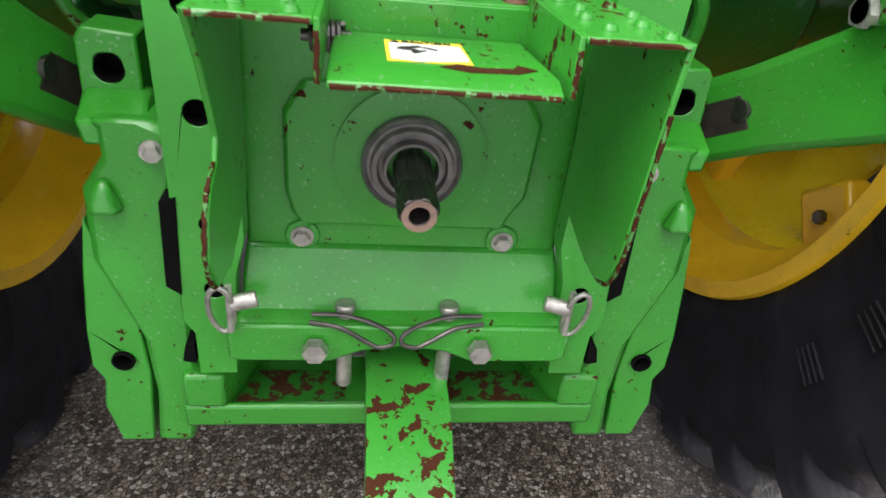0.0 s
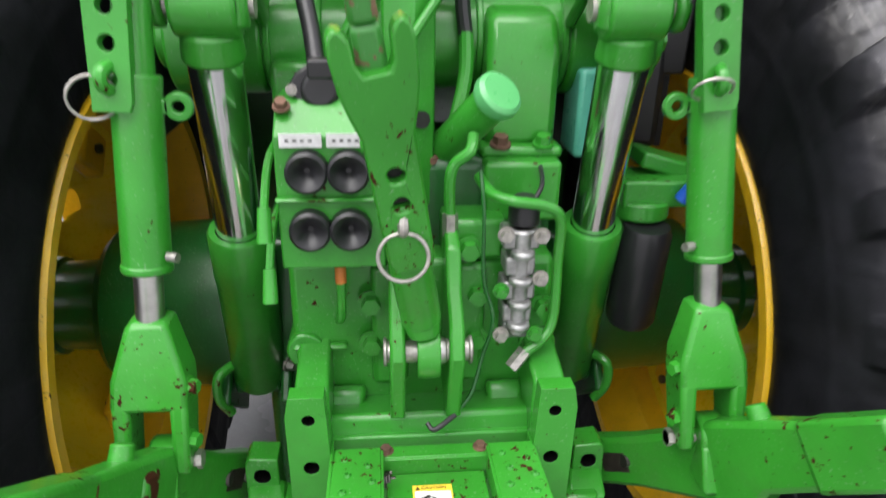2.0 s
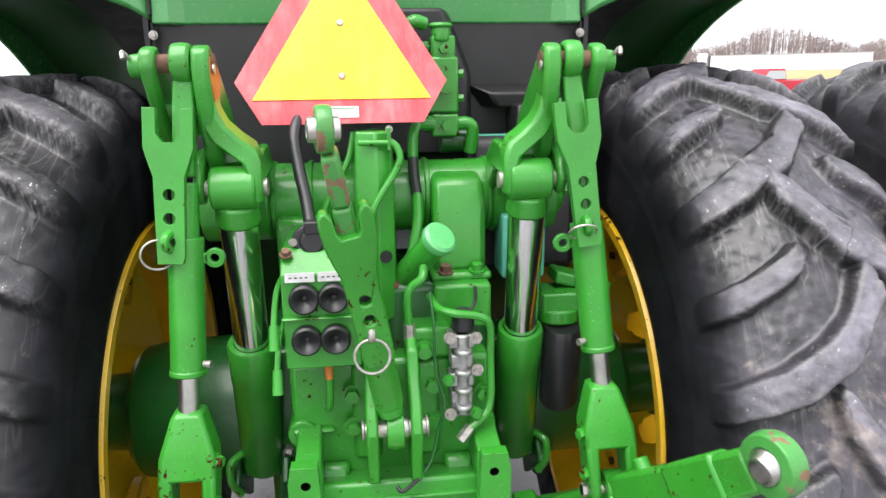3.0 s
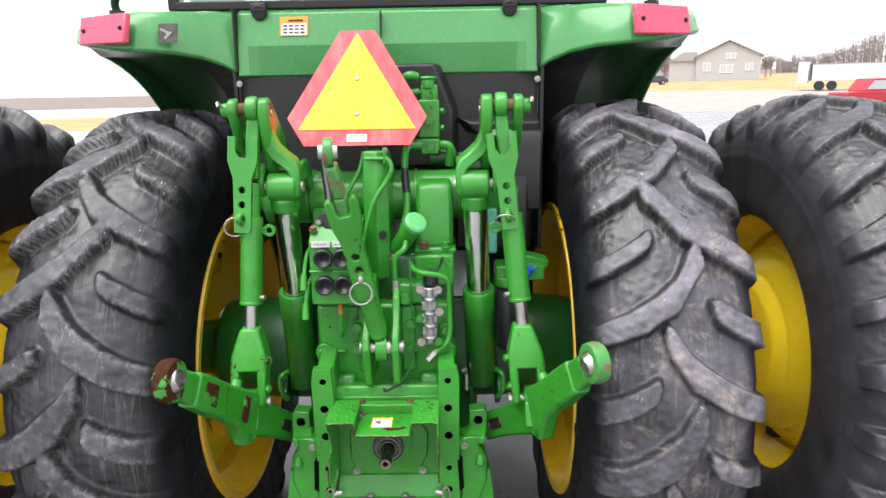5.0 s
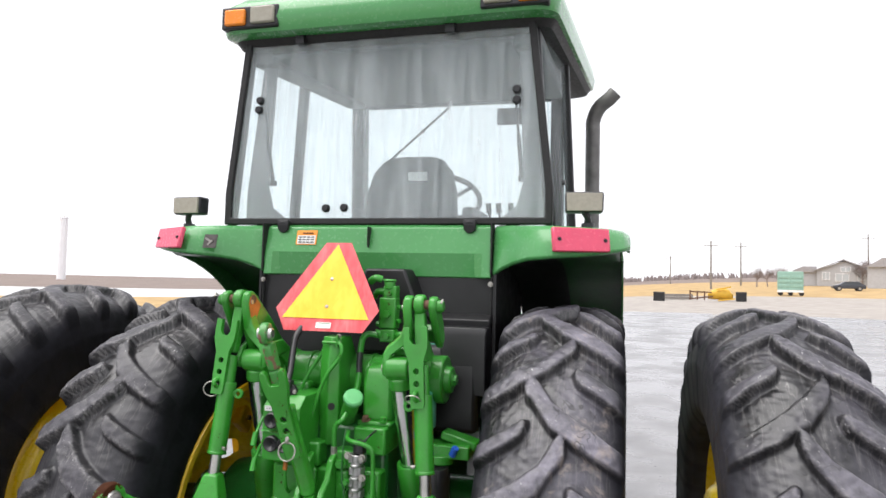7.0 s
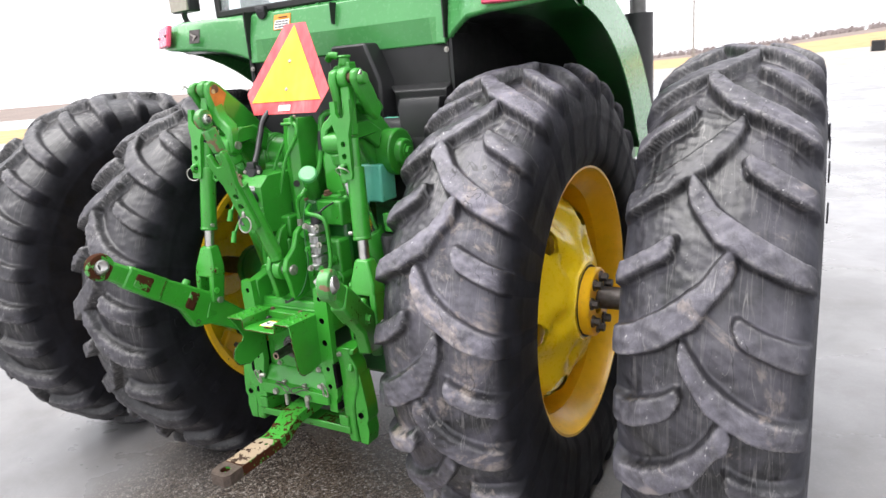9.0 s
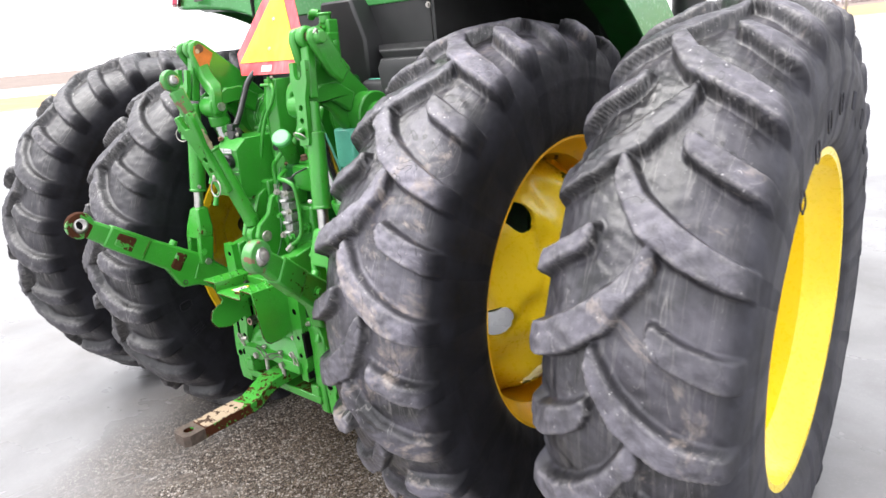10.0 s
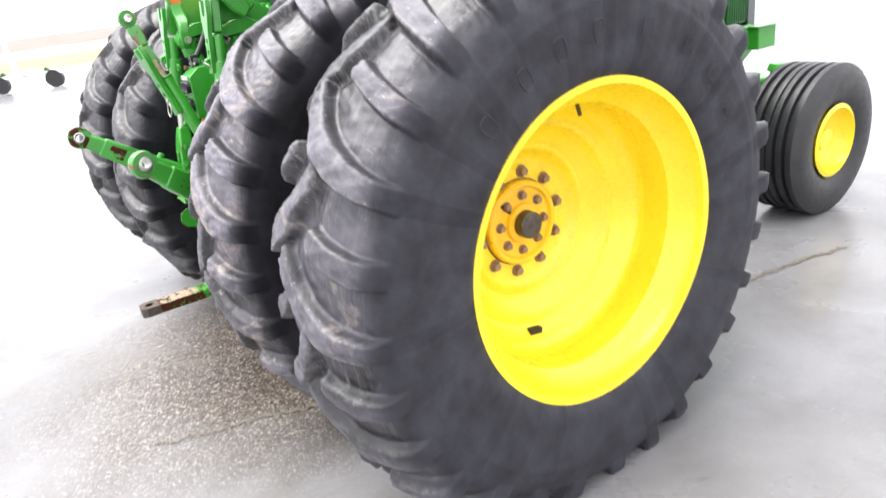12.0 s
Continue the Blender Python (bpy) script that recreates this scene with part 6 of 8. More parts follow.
def lift_link(s):
    """Adjustable link from lift arm to lower link."""
    k = empty("lift_link", "green adjustable lift link with a pinned fork", parent=tractor)
    top = Vector((0.364 if s > 0 else -0.358, -0.618, 1.822))
    low = Vector(((0.424 if s > 0 else -0.392), -0.705, 1.178))
    w = lambda z: top + (low - top) * ((top.z - z) / (top.z - low.z))
    # forged eye
    bm = B()
    spin(bm, [(0.018, -0.018), (0.035, -0.018), (0.037, 0.0), (0.035, 0.018), (0.018, 0.018)], T(*top) @ XAX, n=32, closed=True)
    bar(bm, top - Vector((0, 0.0, 0.03)), w(1.62), 0.038, 0.036, (0, -1, 0))
    part("forged_eye", bm, GREEN, k, bevel=0.006)
    # slotted fork plate with holes, set in front
    off = Vector((-0.010 if s > 0 else -0.018, -0.034, 0))
    bm = B()
    m, ln = frame_to(w(1.482) + off, w(1.745) + off)
    ax = (w(1.745) - w(1.482)).normalized()
    side = Vector((1, 0, 0))
    side = (side - ax * side.dot(ax)).normalized()
    nrm = side.cross(ax)
    mm = Matrix((( side.x, ax.x, nrm.x, 0), (side.y, ax.y, nrm.y, 0), (side.z, ax.z, nrm.z, 0), (0, 0, 0, 1)))
    mm = T(*(w(1.482) + off)) @ mm
    L = ln
    out = [(-0.022, -0.012), (0.022, -0.012), (0.026, 0.0), (0.027, 0.145), (0.036, 0.172), (0.043, 0.195), (0.043, L), (0.021, L), (0.021, 0.222), (0.010, 0.206), (-0.010, 0.206), (-0.021, 0.222), (-0.021, L), (-0.043, L), (-0.043, 0.195), (-0.036, 0.172), (-0.027, 0.145)]
    plate(bm, out, 0.018, mm, [circle(0, 0.070, 0.0105), circle(0, 0.113, 0.0105), circle(0.0, 0.028, 0.0105)])
    part("slotted_fork", bm, GREEN, k, "green slotted fork plate with three holes", bevel=0.004)
    bm = B()
    if s > 0:
        tube(bm, [Vector((0.372 + 0.027 * math.cos(v), -0.708 - 0.016 * math.sin(v), 1.500 + 0.017 * math.sin(v))) for v in [2 * math.pi * j / 12 for j in range(13)]], 0.0022, 8, 3, loop=True)
    else:
        tube(bm, [Vector((-0.416 + 0.027 * math.cos(v), -0.702 + 0.010 * math.cos(v), 1.488 + 0.027 * math.sin(v))) for v in [2 * math.pi * j / 12 for j in range(13)]], 0.0022, 8, 3, loop=True)
    part("snap_ring", bm, ZINC, k, "plated snap ring")
    bm = B()
    tube(bm, [mm @ Vector((0, 0.044, 0.006)), mm @ Vector((-0.004, 0.036, 0.022)), mm @ Vector((-0.004, 0.022, 0.022)), mm @ Vector((0, 0.014, 0.008))], 0.008, 8)
    part("pin_head", bm, GREEN, k)
    bm = B()
    rod(bm, w(1.61), w(1.50), 0.024, n=24)
    rod(bm, w(1.51), w(1.252), 0.0325, 0.0325, n=32)
    rod(bm, w(1.262), w(1.250), 0.0345, n=32)
    part("tube", bm, GREEN, k, bevel=0.003)
    bm = B()
    rod(bm, w(1.245) + Vector((-0.034 * s, -0.01, 0.03)), w(1.245) + Vector((-0.048 * s, -0.015, 0.03)), 0.007)
    part("grease_nipple", bm, ZINC, k)
    bm = B()
    spin(bm, [(0.008, -0.006), (0.019, -0.006), (0.019, 0.006), (0.008, 0.006)], T(*(w(1.47) + Vector((-0.052 * s if s > 0 else 0.052, 0.0, 0)))) @ RX(90), n=20, closed=True)
    bar(bm, w(1.47) + Vector((0.02 * -s, 0, 0)), w(1.47) + Vector((0.04 * -s, 0, 0)), 0.012, 0.02)
    part("lock_tab", bm, GREEN, k, bevel=0.002)
    bm = B()
    rod(bm, w(1.27), w(1.16), 0.0195, n=28)
    part("screw", bm, STEEL, k, "bare steel adjusting screw")
    # clevis
    bm = B()
    sec = []
    for z, hw, hd in ((1.185, 0.024, 0.020), (1.175, 0.030, 0.028), (1.10, 0.052, 0.034), (1.055, 0.054, 0.036)):
        c = w(z)
        sec.append([c + Vector((a * hw, b * hd, 0)) for a, b in ((-1, -1), (1, -1), (1, 1), (-1, 1))])
    loft(bm, sec)
    for a in (-1, 1):
        c0, c1 = w(1.065) + Vector((a * 0.040, 0, 0)), w(0.945) + Vector((a * 0.040, 0, 0))
        bar(bm, c0, c1, 0.026, 0.072, (0, -1, 0), 0.024, 0.06)
    part("clevis", bm, GREEN_CHIPPED, k, "chipped green clevis", bevel=0.008)
    for z in (1.085, 1.0):
        bolt(w(z) + Vector((-0.050 * s, -0.015, 0)), (-s, -0.35, 0), 0.0115, 0.016, k, GREEN_CHIPPED)
    bm = B()
    rod(bm, w(0.955) + Vector((-0.064, 0, 0)), w(0.955) + Vector((0.058, 0, 0)), 0.011, n=20)
    rod(bm, w(0.955) + Vector((-0.056 * s, 0, 0)), w(0.955) + Vector((-0.064 * s, 0, 0)), 0.015, n=6)
    part("clevis_bolt", bm, ZINC, k)
    return k


for s in (-1, 1):
    lift_link(s)


def lower_link(s, end):
    k = empty("lower_link", "green lower hitch link with a worn ball end", parent=tractor)
    end = Vector(end)
    a = Vector((0.325 * s, -0.56, 0.77))
    b = Vector(((0.450 if s > 0 else -0.392), -0.735, 0.905))
    d = (end - b).normalized()
    pts = [a, a + (b - a) * 0.5, b, b + (end - b) * 0.13, b + (end - b) * 0.30, b + (end - b) * 0.58, end - d * 0.03]
    hw = [0.022, 0.022, 0.024, 0.024, 0.024, 0.022, 0.020]
    up = [0.045, 0.045, 0.055, 0.062, 0.056, 0.044, 0.036]
    dn = [0.045, 0.048, 0.062, 0.098, 0.050, 0.044, 0.036]
    secs = []
    for i, p in enumerate(pts):
        t = (pts[min(i + 1, 6)] - pts[max(i - 1, 0)]).normalized()
        side = t.cross(Z).normalized()
        u = side.cross(t)
        secs.append([p - side * hw[i] - u * dn[i], p + side * hw[i] - u * dn[i], p + side * hw[i] + u * up[i], p - side * hw[i] + u * up[i]])
    bm = B()
    loft(bm, secs)
    part("link_arm", bm, GREEN_CHIPPED, k, "chipped green link arm", bevel=0.010)
    t = (end - b).normalized()
    side = t.cross(Z).normalized()
    u = side.cross(t)
    # sleeve of the telescoping end, with worn patches
    bm = B()
    p0, p1 = b + (end - b) * 0.50, end - t * 0.10
    bar(bm, p0, p1, 0.056, 0.098, u, 0.050, 0.088)
    part("sleeve", bm, GREEN_CHIPPED, k, "green telescoping sleeve", bevel=0.009)
    if s < 0:
        for v0, v1, hh in ((0.60, 0.76, 0.072), (0.50, 0.545, 0.102), (0.20, 0.30, 0.085)):
            bm = B()
            bar(bm, b + (end - b) * v0, b + (end - b) * v1, 0.0585, hh, u, 0.0555, hh * 0.9)
            part("rust_patch", bm, GREEN_FLAKED, k, "dark rust where the paint is gone", bevel=0.012)
    bm = B()
    m, _ = frame_to(end - side * 0.001, end + side)
    spin(bm, [(0.029, -0.020), (0.049, -0.018), (0.053, 0.0), (0.049, 0.018), (0.029, 0.020)], m, n=36, closed=True)
    bar(bm, end - t * 0.11, end - t * 0.04, 0.036, 0.064, u, 0.034, 0.07)
    part("link_eye", bm, GREEN_FLAKED if s < 0 else GREEN_WORN, k, "worn link eye", bevel=0.002)
    bm = B()
    spin(bm, [(0.0185, -0.030), (0.023, -0.029), (0.031, -0.014), (0.033, 0.0), (0.031, 0.014), (0.023, 0.029), (0.0185, 0.030)], m @ RX(14), n=36, closed=True)
    part("ball", bm, STEEL, k, "bright steel hitch ball")
    # strut bolt and latch on the top edge
    c = b + (end - b) * 0.33
    bm = B()
    rod(bm, c + u * 0.045 - side * 0.0, c + u * 0.075, 0.017, 0.015, n=20)
    part("top_stud", bm, GREEN_CHIPPED, k, bevel=0.003)
    bolt(c - side * 0.026 * (1 if s > 0 else -1), -side * (1 if s > 0 else -1), 0.016, 0.014, k, GREEN_CHIPPED)
    bm = B()
    c = b + (end - b) * 0.13 - u * 0.072
    spin(bm, [(0.006, -0.0245), (0.011, -0.0245), (0.011, 0.0245), (0.006, 0.0245)], frame_to(c, c + side)[0], n=20, closed=True)
    part("pin_hole", bm, DARK_STEEL, k)
    bm = B()
    for v in (0.06, 0.15):
        p = a + (b - a) * v * 3
        rod(bm, p - side * 0.026, p + side * 0.026, 0.012, n=16)
    part("link_bushing", bm, DARK_STEEL, k)
    # ear that rises between the legs of the lift link
    bm = B()
    ear = Vector((b.x, -0.731, 0.955))
    bar(bm, b - Vector((0, 0.0, 0.02)), ear, 0.046, 0.13, (0, -1, 0), 0.044, 0.075)
    rod(bm, ear - Vector((0.022, 0, 0)), ear + Vector((0.022, 0, 0)), 0.036, n=24)
    part("link_ear", bm, GREEN_CHIPPED, k, bevel=0.006)
    # scuffed grey patch near the pivot
    bm = B()
    p = a + (b - a) * 0.35
    bar(bm, p - (b - a) * 0.17, p + (b - a) * 0.12, 0.0452, 0.05, (0, 0, 1))
    part("scuffed_pad", bm, GREASE, k, "dark greasy pad worn through the paint", bevel=0.008)
    return k


lower_link(-1, (-0.446, -1.17, 1.219))
lower_link(1, (0.560, -1.078, 1.211))

# ---- hydraulics ----
scv = empty("remote_valve", "green remote hydraulic valve block with four black couplers", parent=tractor)
bm = B()
loft(bm, [[Vector((x, y, z)) for y, z in ((-0.69, 1.245), (-0.69, 1.435), (-0.64, 1.475), (-0.45, 1.475), (-0.45, 1.245))] for x in (-0.206, -0.060)])
box(bm, (-0.133, -0.695, 1.350), (0.15, 0.012, 0.006))
part("valve_body", bm, GREEN, scv, bevel=0.008)
for x in (-0.163, -0.108):
    for z in (1.390, 1.307):
        bm = B()
        spin(bm, [(0.0, 0.003), (0.004, 0.003), (0.008, 0.008), (0.020, 0.019), (0.0245, 0.0215), (0.0285, 0.018), (0.029, 0.0)], T(x, -0.690, z) @ RX(90), n=32)
        part("coupler_cap", bm, PLASTIC, scv, "black rubber coupler cap")
for x0, x1 in ((-0.197, -0.142), (-0.136, -0.088)):
    bm = B()
    plate(bm, [(x0, -0.008), (x1, -0.008), (x1, 0.010), (x0, 0.010)], 0.002, T(0, -0.6935, 1.430) @ RX(90))
    part("decal", bm, SILVER_FOIL, scv, "worn silver decal")
    bm = B()
    for j in range(4):
        box(bm, (x0 + 0.010 + j * 0.010, -0.695, 1.431), (0.005, 0.001, 0.0025))
    part("decal_bars", bm, INK, scv)
for z0 in (1.375, 1.285):
    bm = B()
    tube(bm, [(-0.208, -0.60, z0 + 0.04), (-0.218, -0.66, z0 + 0.02), (-0.222, -0.70, z0 - 0.03), (-0.220, -0.72, z0 - 0.055)], 0.006, 8)
    rod(bm, (-0.221, -0.71, z0 - 0.03), (-0.221, -0.725, z0 - 0.075), 0.009, 0.011, n=14)
    part("release_lever", bm, GREEN, scv, "green release lever with a pale tip")
bm = B()
tube(bm, [(-0.128, -0.65, 1.245), (-0.128, -0.655, 1.20), (-0.130, -0.64, 1.14), (-0.138, -0.60, 1.11)], 0.007, 8)
part("drain_tube", bm, GREEN, scv)
bm = B()
rod(bm, (-0.128, -0.652, 1.238), (-0.128, -0.655, 1.205), 0.0085)
part("orange_sleeve", bm, plain_orange, scv)
bolt((-0.195, -0.66, 1.468), (0, -0.6, 1), 0.009, 0.012, scv, RUSTY)

# seven-pin socket and its hose
sock = empty("trailer_socket", "black round trailer socket with a thick cable", parent=tractor)
bm = B()
plate(bm, [(-0.044, 0.0), (-0.03, -0.02), (0.0, -0.034), (0.03, -0.02), (0.044, 0.0), (0.032, 0.02), (0.014, 0.032), (-0.014, 0.032), (-0.032, 0.02)], 0.02, T(-0.145, -0.63, 1.488) @ RX(85))
spin(bm, [(0.0, 0.018), (0.022, 0.018), (0.026, 0.012), (0.026, -0.01)], T(-0.145, -0.63, 1.486) @ RX(85), n=28)
box(bm, (-0.140, -0.635, 1.515), (0.04, 0.03, 0.025))
part("socket_body", bm, PLASTIC, sock, bevel=0.003)
for x in (-0.183, -0.107):
    bolt((x, -0.640, 1.487), BACK, 0.006, 0.006, sock, ZINC)
bm = B()
tube(bm, [(-0.150, -0.615, 1.515), (-0.158, -0.58, 1.56), (-0.172, -0.54, 1.62), (-0.180, -0.50, 1.68), (-0.165, -0.44, 1.73), (-0.14, -0.36, 1.75)], 0.0125, 12, 8)
part("cable", bm, PLASTIC, sock)

# emblem bracket
bm = B()
loft(bm, [[Vector((-0.060, -0.505 - 0.02, 1.28)), Vector((-0.015, -0.53 - 0.02, 1.28)), Vector((0.020, -0.505 - 0.02, 1.28)), Vector((0.022, -0.38, 1.28)), Vector((-0.062, -0.38, 1.28))],
          [Vector((-0.060, -0.505 - 0.02, 1.60)), Vector((-0.015, -0.53 - 0.02, 1.60)), Vector((0.020, -0.505 - 0.02, 1.60)), Vector((0.03, -0.38, 1.60)), Vector((-0.07, -0.38, 1.60))],
          [Vector((-0.055, -0.515, 1.685)), Vector((-0.015, -0.525, 1.685)), Vector((0.018, -0.515, 1.685)), Vector((0.02, -0.42, 1.685)), Vector((-0.058, -0.42, 1.685))]])
tower = part("emblem_bracket", bm, GREEN, tractor, "folded green emblem bracket", bevel=0.004)
# black disc stands for the shade inside the bracket hole
bm = B()
spin(bm, [(0.0, 0.0), (0.0135, 0.0), (0.0135, 0.004), (0.0, 0.004)], T(-0.002, -0.544, 1.425) @ RX(90) @ RY(20), n=24)
part("bracket_hole", bm, SEAL, tower)
bm = B()
rod(bm, (-0.05, -0.535, 1.664), (0.014, -0.54, 1.664), 0.006, n=12)
box(bm, (0.012, -0.535, 1.672), (0.007, 0.02, 0.045))
part("hook", bm, GREEN, tower, bevel=0.001)
bolt((0.018, -0.52, 1.355), BACK, 0.007, 0.010, tower, RUSTY)
bolt((0.014, -0.525, 1.69), BACK, 0.006, 0.010, tower, ZINC)

# filler tube with a round cap
bm = B()
c, d = Vector((0.106, -0.592, 1.470)), Vector((0.42, -0.62, 0.66)).normalized()
rod(bm, c - d * 0.17, c - d * 0.008, 0.030, n=28)
filler = part("filler_tube", bm, GREEN, tractor, "green oil filler tube with a round cap")
bm = B()
spin(bm, [(0.0, 0.014), (0.030, 0.013), (0.036, 0.008), (0.0375, -0.004), (0.034, -0.012), (0.0, -0.012)], frame_to(c, c + d)[0], n=36)
part("cap", bm, TEAL_GREEN, filler, "faded pale green filler cap")

# aluminium pilot valve and pipes
pv = empty("pilot_valve", "cast aluminium hydraulic valve stack with pipes", parent=tractor)
for z, hx, dy in ((1.265, 0.028, 0.045), (1.222, 0.023, 0.048), (1.18, 0.026, 0.045), (1.14, 0.023, 0.045), (1.108, 0.021, 0.04)):
    bm = B()
    box(bm, (0.144, -0.605 - dy / 2, z), (hx * 2, dy, 0.030))
    part("valve_section", bm, ALUMINIUM, pv, bevel=0.004)
bm = B()
rod(bm, (0.146, -0.64, 1.10), (0.146, -0.64, 1.28), 0.016, n=18)
for z in (1.245, 1.20, 1.16, 1.122):
    rod(bm, (0.146, -0.652, z - 0.006), (0.146, -0.652, z + 0.006), 0.019, n=18)
part("valve_spool", bm, ALUMINIUM, pv, bevel=0.004)
bm = B()
rod(bm, (0.150, -0.625, 1.285), (0.150, -0.625, 1.318), 0.024, n=24)
rod(bm, (0.150, -0.625, 1.318), (0.150, -0.625, 1.328), 0.024, 0.016, n=24)
tube(bm, [(0.165, -0.625, 1.322), (0.178, -0.61, 1.340), (0.186, -0.56, 1.352), (0.19, -0.50, 1.36)], 0.004, 8)
part("solenoid", bm, PLASTIC, pv, "black solenoid with a wire", bevel=0.004)
for x, z, mt in ((0.118, 1.278, ZINC), (0.172, 1.275, ZINC), (0.115, 1.185, GREEN), (0.175, 1.205, ZINC), (0.118, 1.108, ZINC), (0.172, 1.108, GREEN)):
    bolt((x, -0.655, z), BACK, 0.0095, 0.015, pv, mt)
for name, pts, r in (("pipe", [(0.085, -0.58, 1.345), (0.10, -0.62, 1.330), (0.13, -0.645, 1.326), (0.175, -0.645, 1.318), (0.203, -0.64, 1.295), (0.206, -0.635, 1.22), (0.206, -0.64, 1.13), (0.19, -0.65, 1.095), (0.15, -0.66, 1.068)], 0.0085),
                     ("pipe", [(0.040, -0.60, 1.285), (0.038, -0.60, 1.34), (0.045, -0.60, 1.37), (0.068, -0.60, 1.39), (0.075, -0.58, 1.41)], 0.009),
                     ("pipe", [(-0.068, -0.58, 1.38), (-0.045, -0.57, 1.47), (-0.02, -0.56, 1.54), (0.02, -0.548, 1.60), (0.034, -0.545, 1.63), (0.028, -0.54, 1.655), (0.012, -0.535, 1.668)], 0.0075),
                     ("pipe", [(-0.15, -0.52, 1.46), (-0.12, -0.50, 1.54), (-0.075, -0.48, 1.62), (-0.06, -0.46, 1.68)], 0.007),
                     ("pipe", [(0.120, -0.40, 1.690), (0.085, -0.41, 1.692), (0.071, -0.43, 1.672), (0.068, -0.44, 1.615)], 0.012),
                     ("hose", [(0.068, -0.44, 1.622), (0.069, -0.45, 1.58), (0.074, -0.46, 1.54)], 0.0125),
                     ("pipe", [(0.074, -0.46, 1.545), (0.072, -0.48, 1.48), (0.05, -0.52, 1.40)], 0.012),
                     ("wire_loom", [(0.085, -0.60, 1.36), (0.088, -0.63, 1.30), (0.090, -0.64, 1.20), (0.105, -0.655, 1.135), (0.09, -0.66, 1.07), (0.07, -0.68, 1.01), (0.03, -0.70, 0.975)], 0.0032)):
    bm = B()
    tube(bm, pts, r, 10, 7)
    part(name, bm, GREEN_DARK if name == "wire_loom" else PLASTIC if name == "hose" else GREEN, pv, "" if name == "pipe" else "short black rubber hose" if name == "hose" else "overpainted green wire loom")
for p, q, r in (((0.040, -0.60, 1.255), (0.040, -0.60, 1.292), 0.0125), ((0.16, -0.655, 1.075), (0.137, -0.665, 1.05), 0.012)):
    bm = B()
    rod(bm, p, q, r, n=6)
    part("pipe_fitting", bm, ZINC, pv)
bm = B()
tube(bm, [(0.0, -0.70, 0.975), (0.008, -0.71, 0.970), (0.02, -0.71, 0.975), (0.045, -0.70, 0.99)], 0.0042, 8)
part("plug", bm, PLASTIC, pv, "black wiring plug")

# lift control valve behind the emblem
bm = B()
box(bm, (0.147, -0.335, 1.775), (0.070, 0.06, 0.125))
box(bm, (0.150, -0.325, 1.855), (0.056, 0.05, 0.06))
rod(bm, (0.146, -0.335, 1.87), (0.146, -0.335, 1.905), 0.024, n=8)
rod(bm, (0.146, -0.335, 1.900), (0.146, -0.335, 1.912), 0.029, n=8)
ctl = part("lift_control_valve", bm, GREEN, tractor, "green lift control valve with bolted ports", bevel=0.006)
bm = B()
box(bm, (0.150, -0.345, 1.685), (0.062, 0.055, 0.050))
part("valve_foot", bm, GREEN, ctl, bevel=0.005)
for p, d, r in (((0.148, -0.366, 1.772), BACK, 0.017), ((0.150, -0.35, 1.855), BACK, 0.012), ((0.180, -0.34, 1.80), (1, -0.3, 0), 0.011), ((0.180, -0.34, 1.745), (1, -0.3, 0), 0.010), ((0.112, -0.34, 1.73), (-1, -0.3, 0), 0.012), ((0.152, -0.372, 1.685), BACK, 0.014)):
    bolt(p, d, r, 0.018, ctl, GREEN, washer=False)
for pts, r in (([(0.118, -0.36, 1.690), (0.100, -0.37, 1.692)], 0.018), ([(0.180, -0.345, 1.688), (0.205, -0.35, 1.688), (0.216, -0.35, 1.672), (0.212, -0.34, 1.62)], 0.015), ([(0.06, -0.33, 1.90), (0.085, -0.34, 1.915), (0.11, -0.33, 1.91)], 0.015), ([(0.07, -0.30, 1.84), (0.09, -0.32, 1.86), (0.12, -0.32, 1.86)], 0.013)):
    bm = B()
    tube(bm, pts, r, 12)
    part("control_pipe", bm, GREEN, ctl)
bm = B()
rod(bm, (0.145, -0.30, 1.645), (0.235, -0.30, 1.645), 0.03, n=24)
part("cross_pipe", bm, GREEN_DARK, ctl, bevel=0.003)

# oil filter and teal cover on the right
bm = B()
spin(bm, [(0.0, 0.0), (0.040, 0.0), (0.046, 0.012), (0.046, 0.19), (0.040, 0.205), (0.0, 0.205)], T(0.405, -0.47, 1.02) @ RX(6), n=32)
flt = part("oil_filter", bm, PLASTIC, tractor, "black spin-on oil filter")
bm = B()
rod(bm, (0.405, -0.45, 1.225), (0.405, -0.448, 1.26), 0.05, n=28)
box(bm, (0.44, -0.43, 1.275), (0.16, 0.10, 0.05))
box(bm, (0.47, -0.40, 1.31), (0.14, 0.08, 0.03), RY(15))
part("filter_head", bm, GREEN, flt, bevel=0.006)
bm = B()
rod(bm, (0.46, -0.49, 1.27), (0.475, -0.50, 1.30), 0.013)
part("sensor_plug", bm, plain("blue_plug", (0.02, 0.12, 0.6), 0.4), flt, "blue sensor plug")
bm = B()
rod(bm, (0.415, -0.5165, 1.09), (0.415, -0.517, 1.11), 0.001)
for j in range(4):
    box(bm, (0.418, -0.5165 + j * 0.0004, 1.10 + j * 0.012), (0.006, 0.002, 0.008))
part("filter_print", bm, WHITE, flt)
bm = B()
box(bm, (0.315, -0.42, 1.415), (0.10, 0.10, 0.15))
part("tool_box", bm, TEAL, tractor, "pale teal plastic box", bevel=0.008)
bm = B()
plate(bm, [(0.242, 1.48), (0.332, 1.48), (0.337, 1.635), (0.325, 1.652), (0.249, 1.652), (0.239, 1.635)], 0.006, XZ(-0.235), [[(0.255, 1.50), (0.317, 1.50), (0.321, 1.628), (0.257, 1.632)][::-1]])
